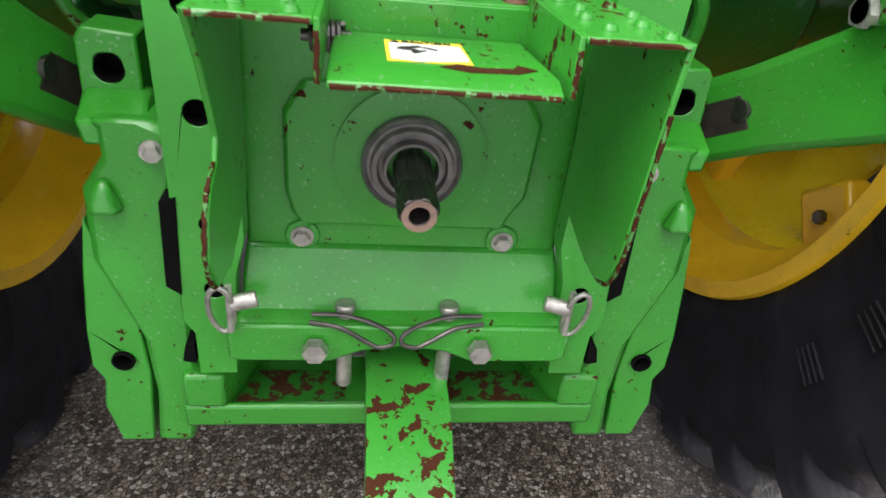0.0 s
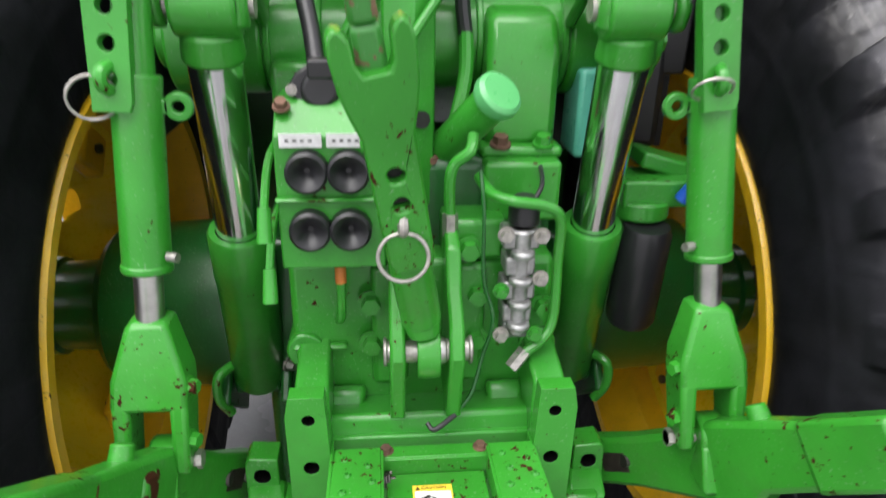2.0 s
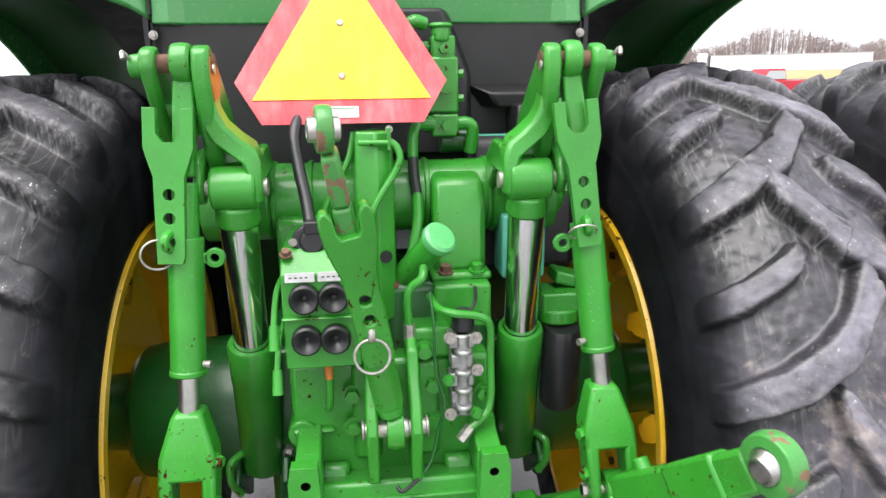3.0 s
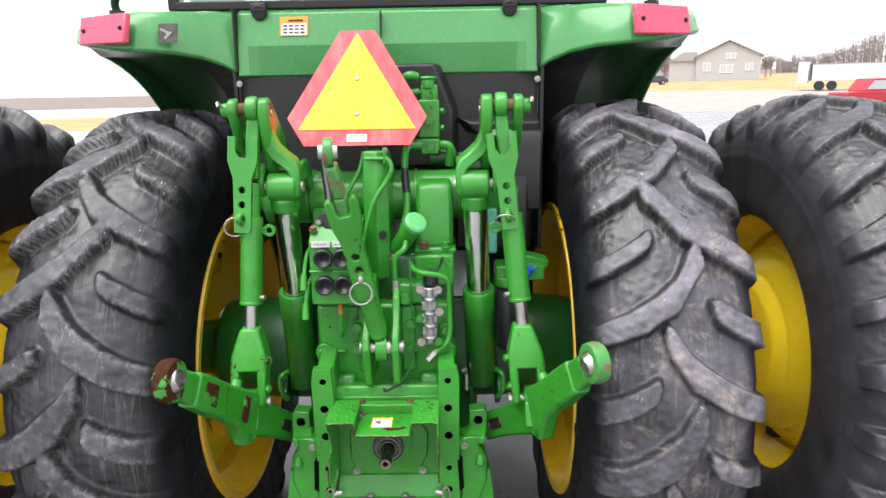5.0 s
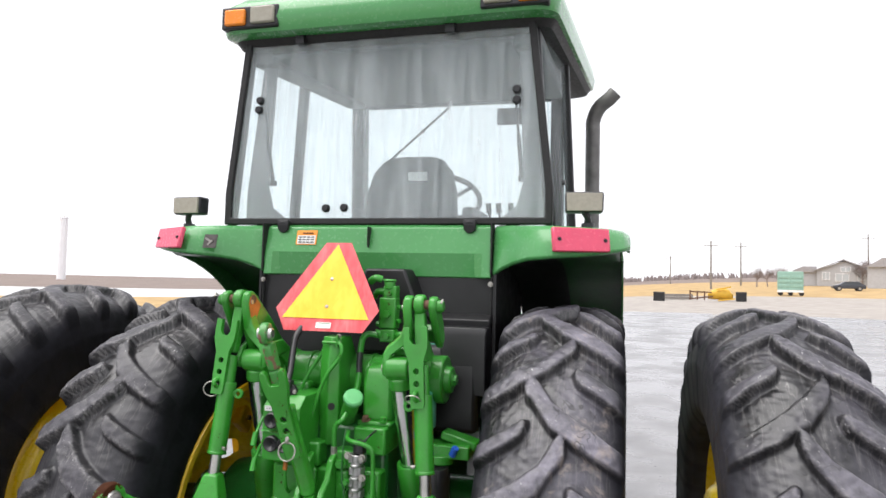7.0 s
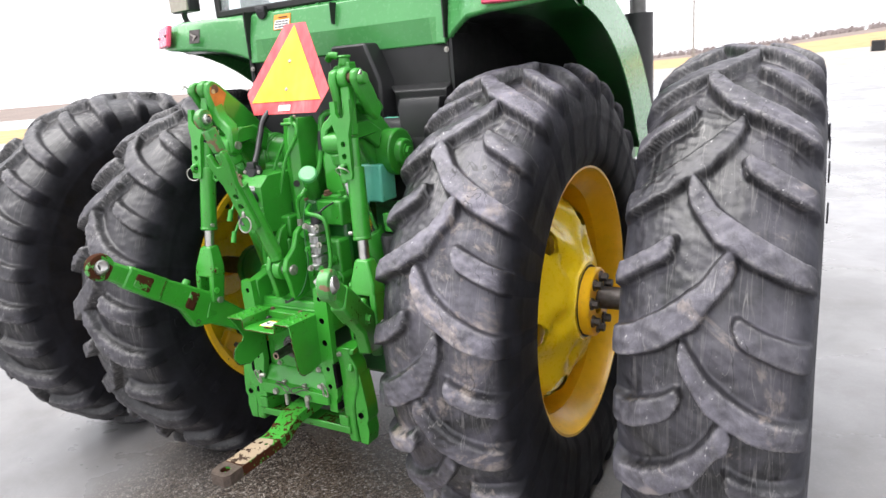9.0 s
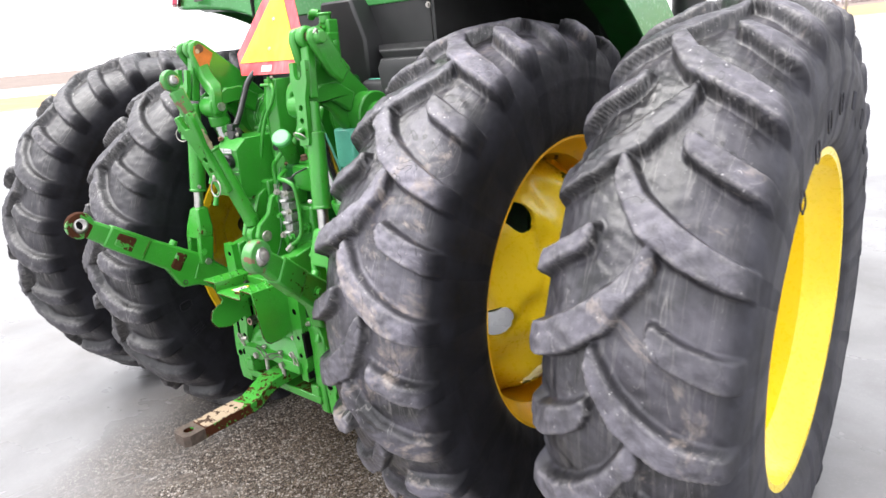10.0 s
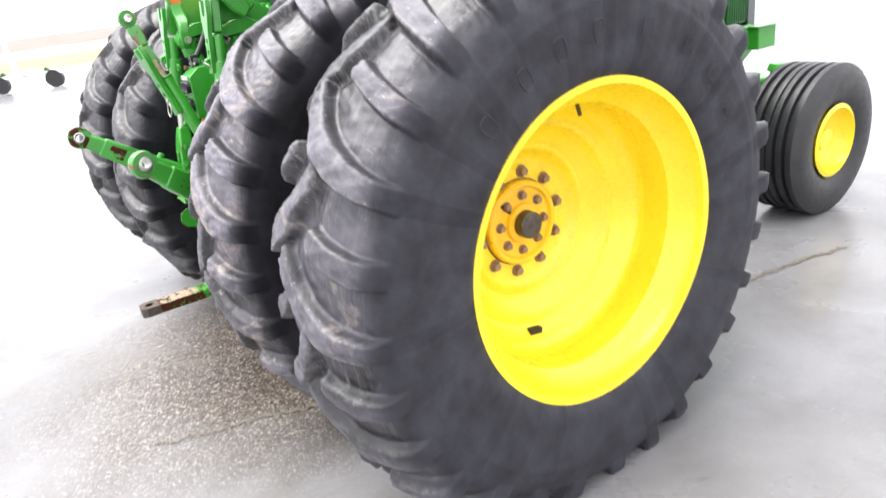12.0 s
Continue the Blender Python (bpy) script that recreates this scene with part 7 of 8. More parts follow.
box(bm, (0.336, -0.19, 1.565), (0.006, 0.085, 0.165))
part("guard_plate", bm, TEAL, tractor, "bent teal guard plate", bevel=0.002)
bm = B()
loft(bm, [[Vector((0.22, y, z)), Vector((0.50, y, z)), Vector((0.50, y2, z)), Vector((0.22, y2, z))] for y, y2, z in ((-0.27, -0.18, 1.30), (-0.27, -0.18, 1.62), (-0.25, -0.18, 1.65))])
part("heat_shield", bm, BLACK, tractor, "black plastic cover plate", bevel=0.02)

# slow vehicle emblem
def emblem():
    m = T(-0.078, -0.424, 1.85) @ RX(90 - 21)
    k = empty("emblem", "orange and red slow-vehicle triangle emblem", parent=tractor)
    bm = B()
    plate(bm, [(-0.168, -0.160), (0.168, -0.160), (0.222, -0.068), (0.056, 0.222), (-0.056, 0.222), (-0.222, -0.068)], 0.003, m)
    part("border", bm, EMBLEM_RED, k, "faded red reflective border")
    bm = B()
    plate(bm, [(-0.186, -0.108), (0.186, -0.108), (0.0, 0.214)], 0.002, m @ T(0, 0, 0.003))
    part("triangle", bm, EMBLEM_YELLOW, k, "fluorescent orange-yellow triangle")
    for y in (-0.058, 0.060):
        bm = B()
        spin(bm, [(0.0, 0.004), (0.006, 0.003), (0.008, 0.0)], m @ T(0, y, 0.004), n=16)
        part("rivet", bm, ZINC, k)
    bm = B()
    plate(bm, [(-0.032, -0.148), (0.032, -0.148), (0.032, -0.124), (-0.032, -0.124)], 0.002, m @ T(0, 0, 0.003))
    part("maker_label", bm, WHITE, k, "white label")
    bm = B()
    box(bm, m @ Vector((0, -0.12, -0.03)), (0.05, 0.07, 0.012))
    part("bracket", bm, GREEN, k)
    return k


emblem()

# decals and latches on the cab panel
def panel_details():
    bm = B()
    plate(bm, [(-0.05, -0.034), (0.05, -0.034), (0.05, 0.034), (-0.05, 0.034)], 0.002, T(-0.325, -0.149, 2.093) @ RX(75))
    d = part("warning_label", bm, ORANGE, tractor, "orange and white warning label")
    bm = B()
    m = T(-0.325, -0.1505, 2.0925) @ RX(75)
    plate(bm, [(-0.044, -0.030), (0.044, -0.030), (0.044, 0.010), (-0.044, 0.010)], 0.001, m)
    part("label_field", bm, WHITE, d)
    bm = B()
    for i in range(4):
        for j in range(3):
            box(bm, m @ Vector((-0.030 + i * 0.020, -0.022 + j * 0.012, 0.001)), (0.014, 0.004, 0.005), RX(75).to_3x3())
    box(bm, m @ Vector((0.006, 0.021, 0.001)), (0.05, 0.003, 0.008), RX(75).to_3x3())
    part("label_bars", bm, INK, d)
    for x in (-0.445, 0.43):
        bm = B()
        rod(bm, (x, -0.132, 2.145), (x, -0.155, 2.14), 0.027, n=24)
        box(bm, (x, -0.145, 2.158), (0.054, 0.025, 0.03))
        part("latch", bm, PLASTIC, tractor, "black panel latch", bevel=0.004)
    for s in (-1, 1):
        bolt((0.528 * s, -0.165, 1.90), BACK, 0.008, 0.010, tractor, ZINC)
        bm = B()
        rod(bm, (0.53 * s, -0.16, 1.93), (0.53 * s, -0.155, 1.6), 0.004, n=8)
        part("edge_trim", bm, SEAL, tractor)
    bm = B()
    plate(bm, [(-0.03, -0.03), (0.03, -0.03), (0.036, 0.03), (-0.024, 0.03)], 0.003, T(-0.70, -0.335, 2.062) @ RZ(8) @ RX(82))
    k = part("lock_plate", bm, DARK_STEEL, tractor, "worn steel lock plate")
    bm = B()
    for x, z, a in ((-0.705, 2.068, 30), (-0.695, 2.055, -40)):
        box(bm, (x, -0.340, z), (0.03, 0.004, 0.008), RY(a).to_3x3())
    part("chrome_toggle", bm, ZINC, k)


panel_details()

# ---- inside and on the cab ----
def seat():
    k = empty("seat", "grey operator seat with a rounded backrest", parent=tractor)
    bm = B()
    secs = []
    for z, hw, y, d in ((2.12, 0.20, 0.36, 0.10), (2.22, 0.252, 0.36, 0.12), (2.36, 0.245, 0.37, 0.12), (2.47, 0.215, 0.385, 0.11), (2.53, 0.165, 0.395, 0.09), (2.55, 0.12, 0.40, 0.06)):
        secs.append([Vector((hw * math.cos(a), y + d * 0.5 * math.sin(a), z)) for a in [2 * math.pi * i / 20 for i in range(20)]])
    loft(bm, secs)
    part("backrest", bm, SEAT_CLOTH, k, smooth=60)
    bm = B()
    box(bm, (0, 0.62, 2.12), (0.50, 0.48, 0.12))
    part("cushion", bm, SEAT_CLOTH, k, bevel=0.03)
    bm = B()
    box(bm, (0, 0.62, 2.0), (0.34, 0.34, 0.16))
    part("pedestal", bm, PLASTIC, k, bevel=0.01)
    bm = B()
    box(bm, (0.045, 0.327, 2.44), (0.10, 0.012, 0.045))
    part("seat_label", bm, WHITE, k, "white seat label")
    for s in (-1, 1):
        bm = B()
        box(bm, (0.30 * s, 0.55, 2.26), (0.07, 0.36, 0.06))
        part("armrest", bm, SEAT_CLOTH, k, bevel=0.02)


seat()


def steering():
    k = empty("steering_wheel", "black steering wheel on a tilted column", parent=tractor)
    m = T(0.02, 1.02, 2.42) @ RX(-32)
    bm = B()
    tube(bm, [m @ Vector((0.20 * math.cos(a), 0.20 * math.sin(a), 0)) for a in [2 * math.pi * i / 16 for i in range(17)]], 0.016, 10, 3, loop=True)
    part("rim", bm, PLASTIC, k)
    bm = B()
    for a in (90, 210, 330):
        rod(bm, m @ Vector((0, 0, -0.03)), m @ Vector((0.2 * math.cos(radians(a)), 0.2 * math.sin(radians(a)), 0)), 0.012)
    part("spokes", bm, PLASTIC, k)
    bm = B()
    rod(bm, m @ Vector((0, 0, 0.01)), (0.02, 1.25, 1.95), 0.05)
    part("column", bm, PLASTIC, k)


steering()

for x, z in ((-0.61, 2.745), (-0.615, 2.70), (0.615, 2.735), (0.615, 2.69), (-0.255, 2.23), (-0.165, 2.232)):
    bm = B()
    spin(bm, [(0.0, 0.022), (0.014, 0.020), (0.019, 0.012), (0.019, 0.0)], T(x, -0.103, z) @ RX(90), n=20)
    part("window_knob", bm, PLASTIC, tractor, "black window mounting knob")
for s in (-1, 1):
    bm = B()
    rod(bm, (0.605 * s, -0.06, 2.70), (0.612 * s, -0.02, 2.55), 0.006, n=10)
    rod(bm, (0.612 * s, -0.02, 2.56), (0.618 * s, 0.05, 2.38), 0.010, n=10)
    box(bm, (0.63 * s, 0.05, 2.375), (0.05, 0.03, 0.025))
    part("gas_strut", bm, PLASTIC, tractor, "thin gas strut inside the window")
    bm = B()
    box(bm, (0.36 * s - 0.04, -0.125, 3.02), (0.045, 0.03, 0.05))
    part("window_hinge", bm, PLASTIC, tractor, bevel=0.004)
    # grey inner pillar covers with cut lower corners
    bm = B()
    plate(bm, [(0.66 * s, 2.19), (0.745 * s, 2.19), (0.745 * s, 2.31), (0.668 * s, 3.0), (0.60 * s, 3.0), (0.63 * s, 2.36), (0.60 * s, 2.25), (0.52 * s, 2.19)], 0.012, T(0, 0.03, 0) @ RX(90))
    part("pillar_cover", bm, CAB_TRIM, tractor, "grey inner pillar cover", bevel=0.004)
bm = B()
box(bm, (0.405, 1.1, 2.927), (0.20, 0.025, 0.10))
tube(bm, [(0.43, 1.11, 2.93), (0.44, 1.12, 3.0), (0.44, 1.14, 3.06)], 0.007, 8)
part("inside_mirror", bm, PLASTIC, tractor, "small inside mirror", bevel=0.006)
bm = B()
rod(bm, (-0.057, CAB_F + 0.01, 3.06), (-0.572, CAB_F + 0.03, 2.63), 0.008, n=8)
box(bm, (-0.24, CAB_F + 0.02, 2.907), (0.02, 0.02, 0.02))
part("wiper", bm, PLASTIC, tractor, "thin front wiper arm")
for i, x in enumerate((0.42, 0.46, 0.51)):
    bm = B()
    rod(bm, (x, 0.45, 2.1), (x - 0.02 + 0.012 * i, 0.42, 2.27), 0.007)
    rod(bm, (x - 0.02 + 0.012 * i, 0.42, 2.26), (x - 0.024 + 0.012 * i, 0.41, 2.31), 0.014)
    part("control_lever", bm, PLASTIC, tractor, "black control lever")

# front glass
bm = B()
loft(bm, [[Vector((-0.62, CAB_F, 2.1)), Vector((0.62, CAB_F, 2.1)), Vector((0.62, CAB_F - 0.05, 3.06)), Vector((-0.62, CAB_F - 0.05, 3.06))],
          [Vector((-0.62, CAB_F + 0.005, 2.1)), Vector((0.62, CAB_F + 0.005, 2.1)), Vector((0.62, CAB_F - 0.045, 3.06)), Vector((-0.62, CAB_F - 0.045, 3.06))]])
g = part("windscreen", bm, SIDE_GLASS, tractor)
g.visible_shadow = False

# exhaust on the right front corner of the cab
bm = B()
tube(bm, [(0.86, 1.5, 1.5), (0.86, 1.5, 2.2), (0.86, 1.5, 2.86), (0.863, 1.5, 2.98), (0.90, 1.49, 3.06), (0.96, 1.48, 3.11), (1.0, 1.475, 3.15)], 0.046, 20, 8)
ex = part("exhaust_pipe", bm, plain("grey_exhaust_steel", (0.17, 0.165, 0.16), 0.55, 0.5, 0.3, 12), tractor, "grey curved exhaust stack")
bm = B()
rod(bm, (0.86, 1.5, 1.3), (0.86, 1.5, 2.05), 0.085, n=28)
box(bm, (0.72, 1.5, 1.7), (0.25, 0.06, 0.06))
part("muffler", bm, BLACK, ex)
# cab side trims
for s in (-1, 1):
    bm = B()
    rod(bm, (0.80 * s, 0.02, 2.35), (0.815 * s, 0.02, 2.35), 0.012)
    part("door_stud", bm, PLASTIC, tractor)

# ---- far things ----
def on_ground(d, az):
    x, y = d * math.sin(radians(az)), d * math.cos(radians(az))
    return x, y, height(x, y)


# green with the haze of distance put into the colour
HAZE_GREEN = plain("hazed_green_sheet", (0.26, 0.42, 0.34), 0.6, var=0.1, scale=2)
SIDING = plain("grey_siding", (0.42, 0.42, 0.43), 0.8, var=0.08, scale=3)
SHINGLE = plain("grey_roof_shingle", (0.33, 0.32, 0.33), 0.9, var=0.12, scale=4)
WHITE_METAL = plain("white_sheet_metal", (0.78, 0.78, 0.78), 0.5, var=0.05, scale=2)
CAR_RED = plain("red_car_paint", (0.42, 0.02, 0.035), 0.25, var=0.05)
CAR_DARK = plain("dark_car_paint", (0.05, 0.055, 0.07), 0.25, var=0.05)
DARK_GLASS = plain("dark_window_glass", (0.06, 0.07, 0.08), 0.1, var=0.05)
# pale because haze over the far windows is put into the colour
PALE_GLASS = plain("haze_paled_window_glass", (0.45, 0.48, 0.5), 0.1, var=0.05)
MACHINE_YELLOW = plain("machine_yellow", (0.62, 0.36, 0.03), 0.5, var=0.15, scale=3)
POLE_WOOD = plain("grey_pole_wood", (0.22, 0.20, 0.18), 0.9, var=0.2, scale=3)
TWIG = plain("bare_twigs", (0.24, 0.20, 0.19), 0.9, var=0.2, scale=3)
# near-white: haze over the far silo is put into the colour
SILO = plain("haze_paled_concrete", (0.85, 0.85, 0.86), 0.9, var=0.05, scale=0.3)


def placed(name, d, az, turn, label, category, group=""):
    x, y, z = on_ground(d, az)
    return empty(name, label, category, group, at=T(x, y, z) @ RZ(turn))


def house(d, az, turn, w, h, depth, label):
    k = placed("house", d, az, turn, label, "house")
    e = h * 0.62
    bm = B()
    loft(bm, [[Vector((-w / 2, y, 0)), Vector((w / 2, y, 0)), Vector((w / 2, y, e)), Vector((0, y, h - 0.25)), Vector((-w / 2, y, e))] for y in (0, depth)])
    part("wall", bm, SIDING, k)
    for s in (-1, 1):
        bm = B()
        bar(bm, (s * (w / 2 + 0.5), depth / 2, e - 0.15), (0, depth / 2, h), depth + 1.0, 0.2)
        part("roof", bm, SHINGLE, k)
    for x, z, ww, hh in ((0.4, h * 0.55, 1.6, 0.9), (-0.2, h * 0.2, 2.2, 1.4), (-w * 0.33, h * 0.25, 1.2, 1.4), (w * 0.33, h * 0.25, 1.2, 1.2)):
        bm = B()
        box(bm, (x, -0.04, z + hh / 2), (ww, 0.08, hh))
        win = part("window", bm, PALE_GLASS, k)
        bm = B()
        m = T(x, -0.07, z + hh / 2) @ RX(90)
        o, i = 0.06, 0.03
        plate(bm, [(-ww / 2 - o, -hh / 2 - o), (ww / 2 + o, -hh / 2 - o), (ww / 2 + o, hh / 2 + o), (-ww / 2 - o, hh / 2 + o)], 0.08, m,
              [[(-ww / 2 + i, -hh / 2 + i), (-0.04, -hh / 2 + i), (-0.04, hh / 2 - i), (-ww / 2 + i, hh / 2 - i)], [(0.04, -hh / 2 + i), (ww / 2 - i, -hh / 2 + i), (ww / 2 - i, hh / 2 - i), (0.04, hh / 2 - i)]])
        part("window_frame", bm, WHITE_METAL, win)
    bm = B()
    box(bm, (-w / 2 - 2.4, depth * 0.45, e * 0.42), (4.8, depth * 0.7, e * 0.84))
    part("garage", bm, SIDING, k)
    bm = B()
    loft(bm, [[Vector((-w / 2 - 5.0, y, e * 0.84)), Vector((-w / 2, y, e * 0.84)), Vector((-w / 2, y, e * 1.2)), Vector((-w / 2 - 2.5, y, e * 1.2))] for y in (depth * 0.05, depth * 0.85)])
    part("garage_roof", bm, SHINGLE, k)
    return k


house(136, 22.3, -21, 11.0, 7.2, 9.0, "pale grey gabled house on a grassy rise")
house(150, 16.4, -10, 9.0, 5.2, 8.0, "grey bungalow with a hipped roof beside the road")


def vehicle(d, az, turn, paint_mat, length, hgt, label, name="car", glass=None, bed=False):
    k = placed(name, d, az, turn, label, name)
    L, H, W = length / 2, hgt, 0.9
    if bed:
        side = [(-L, 0.45), (L, 0.45), (L, H * 0.55), (L * 0.55, H * 0.60), (-L, H * 0.60)]
        top = [(L * 0.50, H * 0.60), (L * 0.28, H), (-L * 0.22, H), (-L * 0.30, H * 0.60)]
    else:
        side = [(-L, 0.35), (L, 0.35), (L, H * 0.55), (L * 0.6, H * 0.66), (-L, H * 0.66)]
        top = [(L * 0.58, H * 0.66), (L * 0.25, H), (-L * 0.55, H), (-L * 0.9, H * 0.66)]
    bm = B()
    loft(bm, [[Vector((x, y, z)) for x, z in side] for y in (-W, W)])
    part("body", bm, paint_mat, k, bevel=0.08)
    bm = B()
    loft(bm, [[Vector((x, y * 0.9, z)) for x, z in top] for y in (-W, W)])
    part("roof", bm, paint_mat, k, bevel=0.05)
    for sy in (-1, 1):
        bm = B()
        z0, z1 = (H * 0.64, H * 0.93)
        a, b2 = top[0][0] - 0.12, top[3][0] + 0.12
        loft(bm, [[Vector((a, yy, z0)), Vector((top[1][0] - 0.02, yy, z1)), Vector((top[2][0] + 0.05, yy, z1)), Vector((b2, yy, z0))] for yy in (sy * W * 0.89, sy * W * 0.92)])
        part("window", bm, glass or DARK_GLASS, k)
        for x in (-L * 0.62, L * 0.62):
            bm = B()
            rod(bm, (x, sy * (W - 0.2), 0.36), (x, sy * (W + 0.02), 0.36), 0.36, n=24)
            wh = part("wheel", bm, FAR_RUBBER, k)
            bm = B()
            rod(bm, (x, sy * (W + 0.02), 0.36), (x, sy * (W + 0.04), 0.36), 0.2, n=18)
            part("hub_cap", bm, ZINC, wh)
    return k


vehicle(52, 33.2, 190, CAR_RED, 5.4, 1.95, "red pickup truck parked beside a white trailer", "pickup", PALE_GLASS, True)
vehicle(118, 16.9, 175, CAR_DARK, 4.4, 1.45, "dark saloon car on the far road")


def semi_trailer():
    k = placed("semi_trailer", 84, 34.5, -30, "long white grain trailer with a tarpaulin top", "trailer")
    bm = B()
    loft(bm, [[Vector((x, y, z)) for y, z in ((-1.25, 1.0), (1.25, 1.0), (1.3, 2.75), (-1.3, 2.75))] for x in (-9.0, 7.0)])
    part("hopper", bm, WHITE_METAL, k, bevel=0.05)
    bm = B()
    box(bm, (-1, -1.32, 2.72), (16.2, 0.06, 0.10))
    box(bm, (-1, -1.29, 1.02), (16.2, 0.06, 0.10))
    part("rail", bm, STEEL, k)
    for j in range(9):
        bm = B()
        tube(bm, [(-8.4 + j * 1.8, y, 2.76 + 0.28 * (1 - (y / 1.3) ** 2)) for y in (-1.3, -0.7, 0, 0.7, 1.3)], 0.035, 6, 3)
        part("bow", bm, STEEL, k)
        bm = B()
        box(bm, (-8.4 + j * 1.8, -1.3, 1.85), (0.07, 0.06, 1.7))
        part("rib", bm, WHITE_METAL, k)
    for x in (-8.0, -6.8, 5.0):
        bm = B()
        rod(bm, (x, -1.25, 0.5), (x, 1.25, 0.5), 0.5, n=20)
        part("wheel", bm, FAR_RUBBER, k)
    bm = B()
    box(bm, (-9.6, 0, 1.9), (1.0, 2.3, 2.2))
    part("front_box", bm, WHITE_METAL, k, bevel=0.06)
    bm = B()
    box(bm, (-8.85, -1.33, 1.9), (0.25, 0.05, 1.7))
    part("ladder", bm, DARK_STEEL, k)


semi_trailer()


def tank_trailer():
    k = placed("box_trailer", 92, 13.3, -13, "haze-toned green ribbed box trailer on gravel", "trailer")
    bm = B()
    box(bm, (0, 0, 1.85), (2.9, 2.2, 2.3))
    part("box", bm, HAZE_GREEN, k, bevel=0.08)
    for z in (1.2, 1.75, 2.3):
        for x in (-0.72, 0.72):
            bm = B()
            box(bm, (x, -1.12, z), (1.2, 0.08, 0.32))
            part("panel", bm, HAZE_GREEN, k, bevel=0.03)
    bm = B()
    box(bm, (0, -0.2, 0.55), (2.9, 2.4, 0.28))
    part("skirt", bm, WHITE_METAL, k, bevel=0.03)
    bm = B()
    box(bm, (0.0, 0, 3.1), (0.6, 0.6, 0.25))
    part("roof_vent", bm, WHITE_METAL, k)
    for x in (-1.1, 0.0, 1.2):
        bm = B()
        rod(bm, (x, -1.1, 0.3), (x, -0.8, 0.3), 0.3, n=18)
        part("wheel", bm, FAR_RUBBER, k)


tank_trailer()


def machinery():
    k = placed("loader_attachment", 72, 7.7, -8, "yellow and grey machine attachment lying on gravel", "machine")
    bm = B()
    secs = []
    for x, r, z in ((-0.2, 0.3, 0.55), (0.5, 0.55, 0.75), (1.2, 0.62, 0.8), (1.8, 0.5, 0.7), (2.2, 0.2, 0.5)):
        secs.append([Vector((x, r * 0.8 * math.sin(a), z + r * math.cos(a))) for a in [2 * math.pi * i / 12 for i in range(12)]])
    loft(bm, secs)
    part("body", bm, MACHINE_YELLOW, k, smooth=50)
    for x0, z0, x1, z1 in ((-1.9, 0.2, 0.3, 0.5), (-1.9, 0.95, 0.2, 0.9), (-1.9, 0.1, -1.9, 1.1), (-1.2, 0.1, -1.2, 1.05), (-0.5, 0.1, -0.5, 1.0), (0.6, 1.2, 2.0, 1.5), (0.8, 0.1, 2.4, 0.3)):
        bm = B()
        bar(bm, (x0, -0.5, z0), (x1, -0.5, z1), 0.14, 0.14, (0, 1, 0))
        part("frame_bar", bm, MACHINE_YELLOW if x1 > 0.5 else RUSTY, k)
    for x, y, w in ((2.95, 0.0, 1.0), (-5.0, 1.5, 1.1)):
        bx = placed("crate", 72, 7.7 + math.degrees(x / 72), -8, "dark square crate beside the yellow attachment", "crate", "crates on the gravel")
        bm = B()
        box(bm, (0, 0, 0.5), (w, 0.9, 0.95))
        part("crate_body", bm, BLACK, bx, bevel=0.04)
        bm = B()
        box(bm, (0, -0.47, 0.9), (w + 0.06, 0.06, 0.10))
        part("crate_rim", bm, DARK_STEEL, bx)
    heap = placed("timber_pile", 76, 5.0, 0, "low pile of grey timber on gravel", "timber")
    for j in range(7):
        bm = B()
        bar(bm, (-1.2, 0.25 * (j % 4), 0.18 + 0.3 * (j // 4)), (1.4 + 0.2 * (j % 3), 0.25 * (j % 4), 0.2 + 0.3 * (j // 4)), 0.22, 0.26)
        part("beam", bm, POLE_WOOD, heap)


machinery()


def pole(d, az, h, label="wooden utility pole with a crossarm"):
    k = placed("utility_pole", d, az, -az, label, "pole", "utility poles")
    bm = B()
    rod(bm, (0, 0, -0.3), (0, 0, h), 0.17, 0.11, n=12)
    part("post", bm, POLE_WOOD, k)
    bm = B()
    box(bm, (0, -0.12, h - 0.9), (2.4, 0.1, 0.12))
    part("crossarm", bm, POLE_WOOD, k)
    for x in (-1.1, -0.5, 0.5, 1.1):
        bm = B()
        rod(bm, (x, -0.12, h - 0.84), (x, -0.12, h - 0.66), 0.05, n=8)
        part("insulator", bm, SILO, k)


for d, az, h in ((100, -9.2, 11.0), (125, 7.3, 8.5), (150, 9.4, 9.0), (170, 17.9, 11.0), (190, 4.0, 8.0)):
    pole(d, az, h)

# silo, its pallor in the mist put into the colour
k = placed("silo", 300, -44.9, 0, "tall concrete silo far across the field, coloured pale for haze", "silo")
bm = B()
rod(bm, (0, 0, 0), (0, 0, 24), 1.6, 1.55, n=24)
part("shaft", bm, SILO, k)
bm = B()
spin(bm, [(1.7, 0.0), (1.5, 0.8), (0.8, 1.4), (0.0, 1.6)], T(0, 0, 24), n=24)
part("dome", bm, SILO, k)

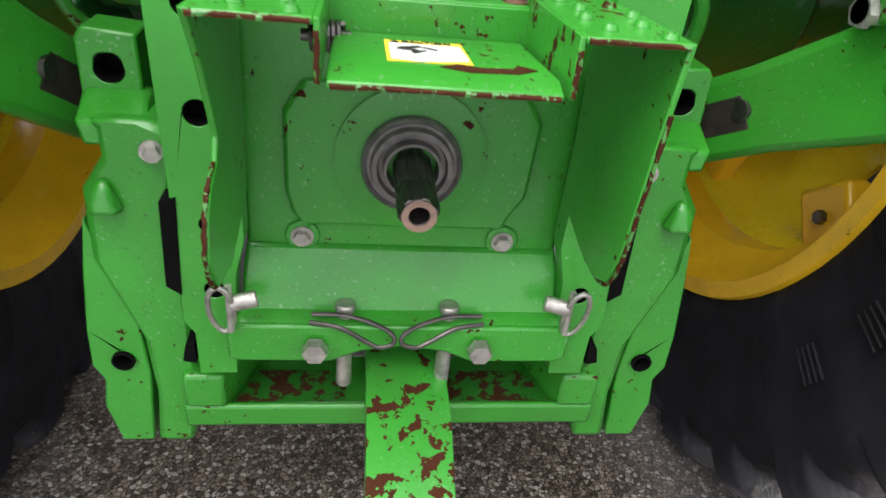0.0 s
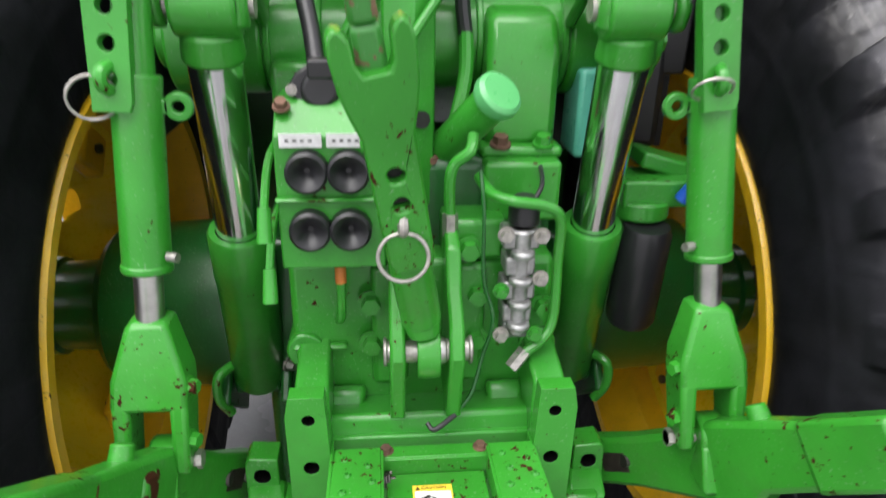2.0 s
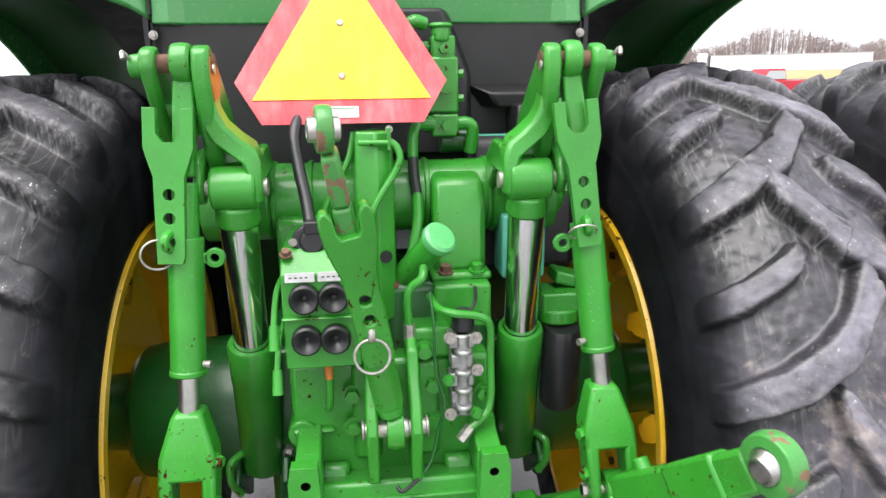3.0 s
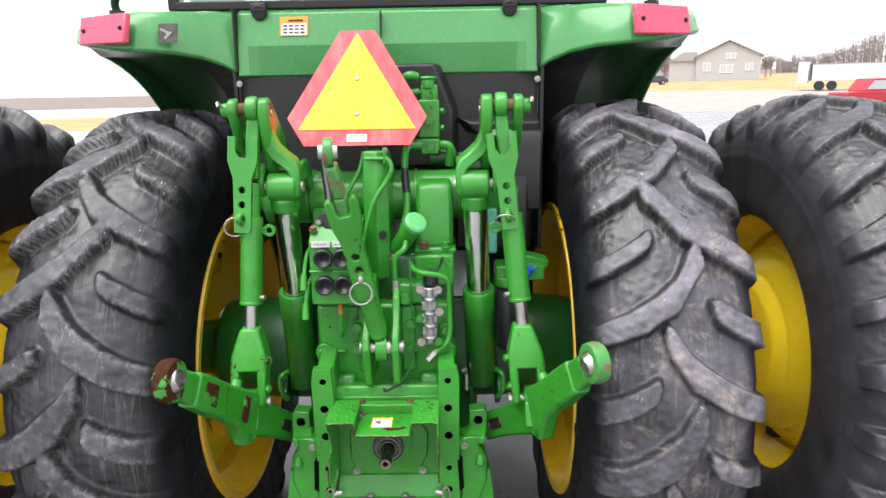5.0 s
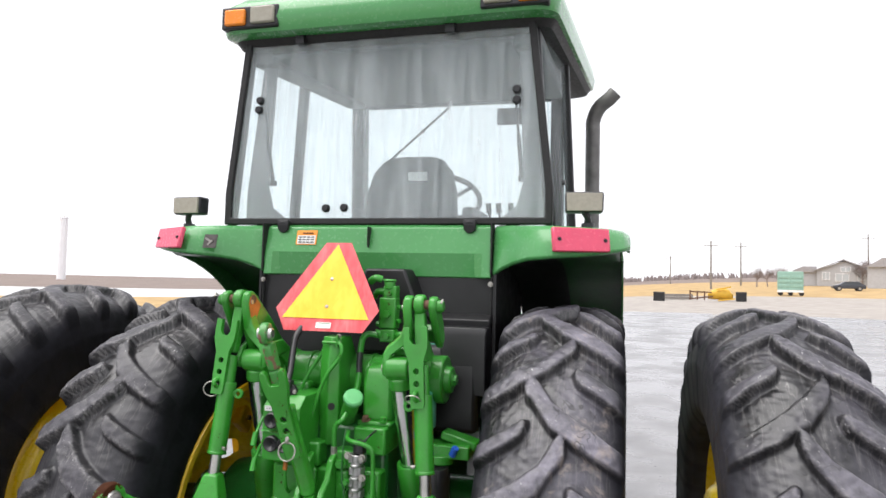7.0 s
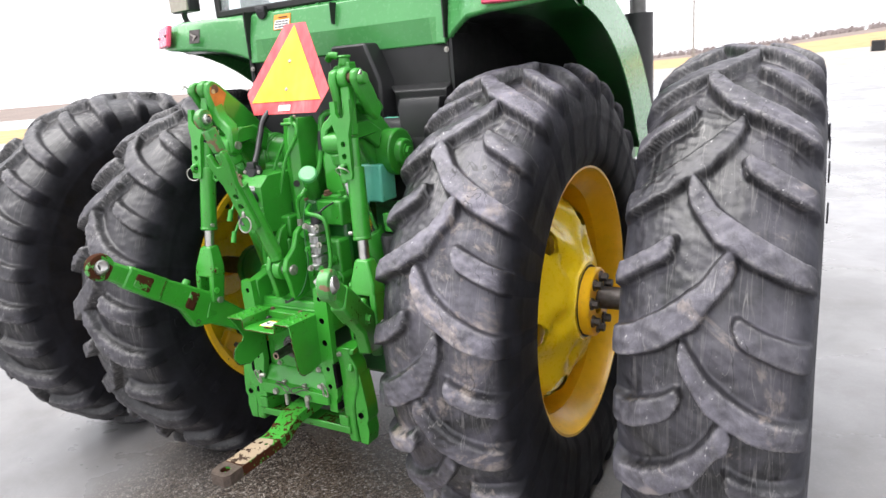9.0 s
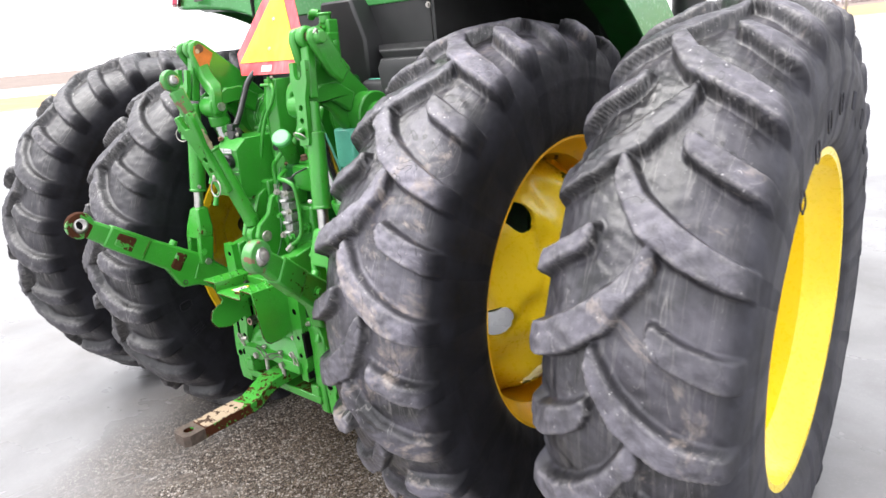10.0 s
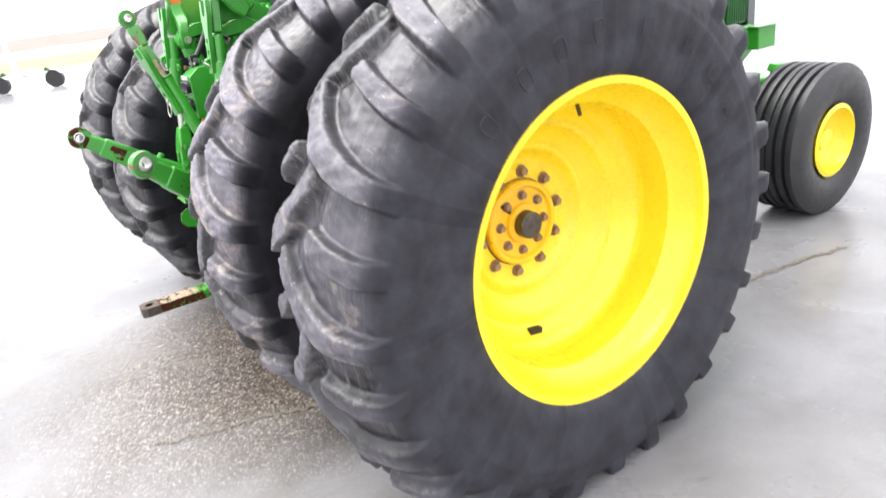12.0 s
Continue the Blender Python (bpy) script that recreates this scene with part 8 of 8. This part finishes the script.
# bare trees: trunk, limbs and a crown of fine twigs
def bare_tree(d, az, h, spread, seed, label, name="bare_tree", group="bare trees"):
    rnd = random.Random(seed)
    k = placed(name, d, az, 0, label, "tree", group)
    bm = B()
    rod(bm, (0, 0, -0.2), (0.05 * h * rnd.uniform(-1, 1), 0, h * 0.45), h * 0.03, h * 0.018, n=8)
    part("trunk", bm, TWIG, k)
    limbs, twigs = B(), B()
    for i in range(15):
        a, e = rnd.uniform(0, 6.28), rnd.uniform(0.5, 1.3)
        p = Vector((0, 0, h * rnd.uniform(0.2, 0.45)))
        q = p + Vector((math.cos(a) * math.cos(e) * spread, math.sin(a) * math.cos(e) * spread, math.sin(e) * h * 0.45)) * rnd.uniform(0.7, 1.0)
        rod(limbs, p, q, h * 0.011, h * 0.004, n=5, caps=False)
        for j in range(26):
            b0 = p.lerp(q, rnd.uniform(0.3, 1.0))
            dirv = Vector((rnd.uniform(-1, 1), rnd.uniform(-1, 1), rnd.uniform(-0.3, 1))).normalized()
            rod(twigs, b0, b0 + dirv * h * rnd.uniform(0.10, 0.22), h * 0.0035, h * 0.001, n=3, caps=False)
    part("limbs", limbs, TWIG, k)
    tagged(part("crown", twigs, TWIG, k), kind="stuff")


rnd = random.Random(4)
for i in range(5):
    bare_tree(138 + 4 * i, 10.6 + 0.75 * i, 4.6 + rnd.uniform(-0.6, 1.6), 2.4, 30 + i, "low bare round-headed tree beyond the gravel")
for i in range(4):
    bare_tree(150 + 5 * i, 17.6 + 0.35 * i + (6.6 if i > 1 else 0), 5.0 + rnd.uniform(0, 1.5), 2.2, 50 + i, "bare tree beside the pale house")


def woods():
    """Far belt of leafless trees, past counting."""
    rn = random.Random(8)
    bm = B()
    for i in range(900):
        az = rn.uniform(25.5, 40)
        d = rn.uniform(205, 240)
        x, y, z = on_ground(d, az)
        t = (az - 25.5) / 14.5
        h = (3.5 + 5.5 * (0.5 + 0.5 * math.sin(t * 9 + 3.4)) + rn.uniform(-1, 1.6)) * (0.6 if az < 26.5 else 1)
        rod(bm, (x, y, z), (x + rn.uniform(-0.4, 0.4), y, z + h), 0.09, 0.03, n=3, caps=False)
        for j in range(7):
            b0 = Vector((x, y, z + h * rn.uniform(0.3, 0.95)))
            dv = Vector((rn.uniform(-1, 1), rn.uniform(-1, 1), rn.uniform(0.1, 1))).normalized()
            rod(bm, b0, b0 + dv * rn.uniform(0.8, 1.8), 0.05, 0.015, n=3, caps=False)
    ob = part("far_woods", bm, TWIG)
    tagged(ob, "hazy belt of leafless brown woods behind the trailer", "woods", kind="stuff")


woods()


def far_hedge():
    rn = random.Random(12)
    bm = B()
    for i in range(900):
        az = rn.uniform(-16, 25)
        d = rn.uniform(300, 330)
        x, y, z = on_ground(d, az)
        h = rn.uniform(1.0, 2.6)
        rod(bm, (x, y, z), (x + rn.uniform(-1, 1), y, z + h), 0.5, 0.15, n=4, caps=False)
    tagged(part("far_hedge", bm, TWIG), "low brown hedgerow along the horizon", "hedge", kind="stuff")


far_hedge()


def wagon():
    k = placed("running_gear", 24.5, -90.5, 62, "low two-axle wagon frame with black wheels", "wagon")
    bm = B()
    box(bm, (0, 0, 0.50), (3.0, 0.16, 0.12))
    box(bm, (0, 0, 0.58), (0.2, 1.2, 0.12))
    part("beam", bm, SILO, k)
    for x in (-0.91, 0.91):
        bm = B()
        rod(bm, (x, -0.1, 0.29), (x, 0.1, 0.29), 0.29, n=20)
        part("wheel", bm, FAR_RUBBER, k)
        bm = B()
        bar(bm, (x, 0, 0.4), (x * 0.75, 0, 0.66), 0.12, 0.12, (0, 1, 0))
        part("strut", bm, GREEN_DARK, k)
    bm = B()
    rod(bm, (-0.3, 0, 0.6), (-0.45, 0, 2.6), 0.09, 0.07, n=10)
    part("post", bm, WHITE_METAL, k)


wagon()

# crack and joint lines of the lot
CRACK = plain("dark_wet_crack", (0.13, 0.115, 0.095), 0.4, var=0.6, scale=35)


def crack(pts, w, seed):
    rn = random.Random(seed)
    path = smooth_path([(x, y, 0.0) for x, y in pts], 22)
    bm = B()
    left, right = [], []
    for i, p in enumerate(path):
        d = (path[min(i + 1, len(path) - 1)] - path[max(i - 1, 0)]).normalized()
        n = Vector((-d.y, d.x, 0))
        o = n * rn.uniform(-0.02, 0.02)
        ww = w * rn.uniform(0.35, 1.4)
        left.append(bm.verts.new(p + o + n * ww + Vector((0, 0, 0.004))))
        right.append(bm.verts.new(p + o - n * ww + Vector((0, 0, 0.004))))
    for i in range(len(path) - 1):
        bm.faces.new((left[i], left[i + 1], right[i + 1], right[i]))
    tagged(part("crack", bm, CRACK), "dark wet crack line across the concrete lot", "crack", kind="structure")


crack([(0.40, -1.33), (0.474, -1.19), (0.554, -0.93), (0.68, -0.6)], 0.014, 1)
crack([(1.276, 1.5), (1.335, 1.93), (1.43, 2.35)], 0.014, 3)
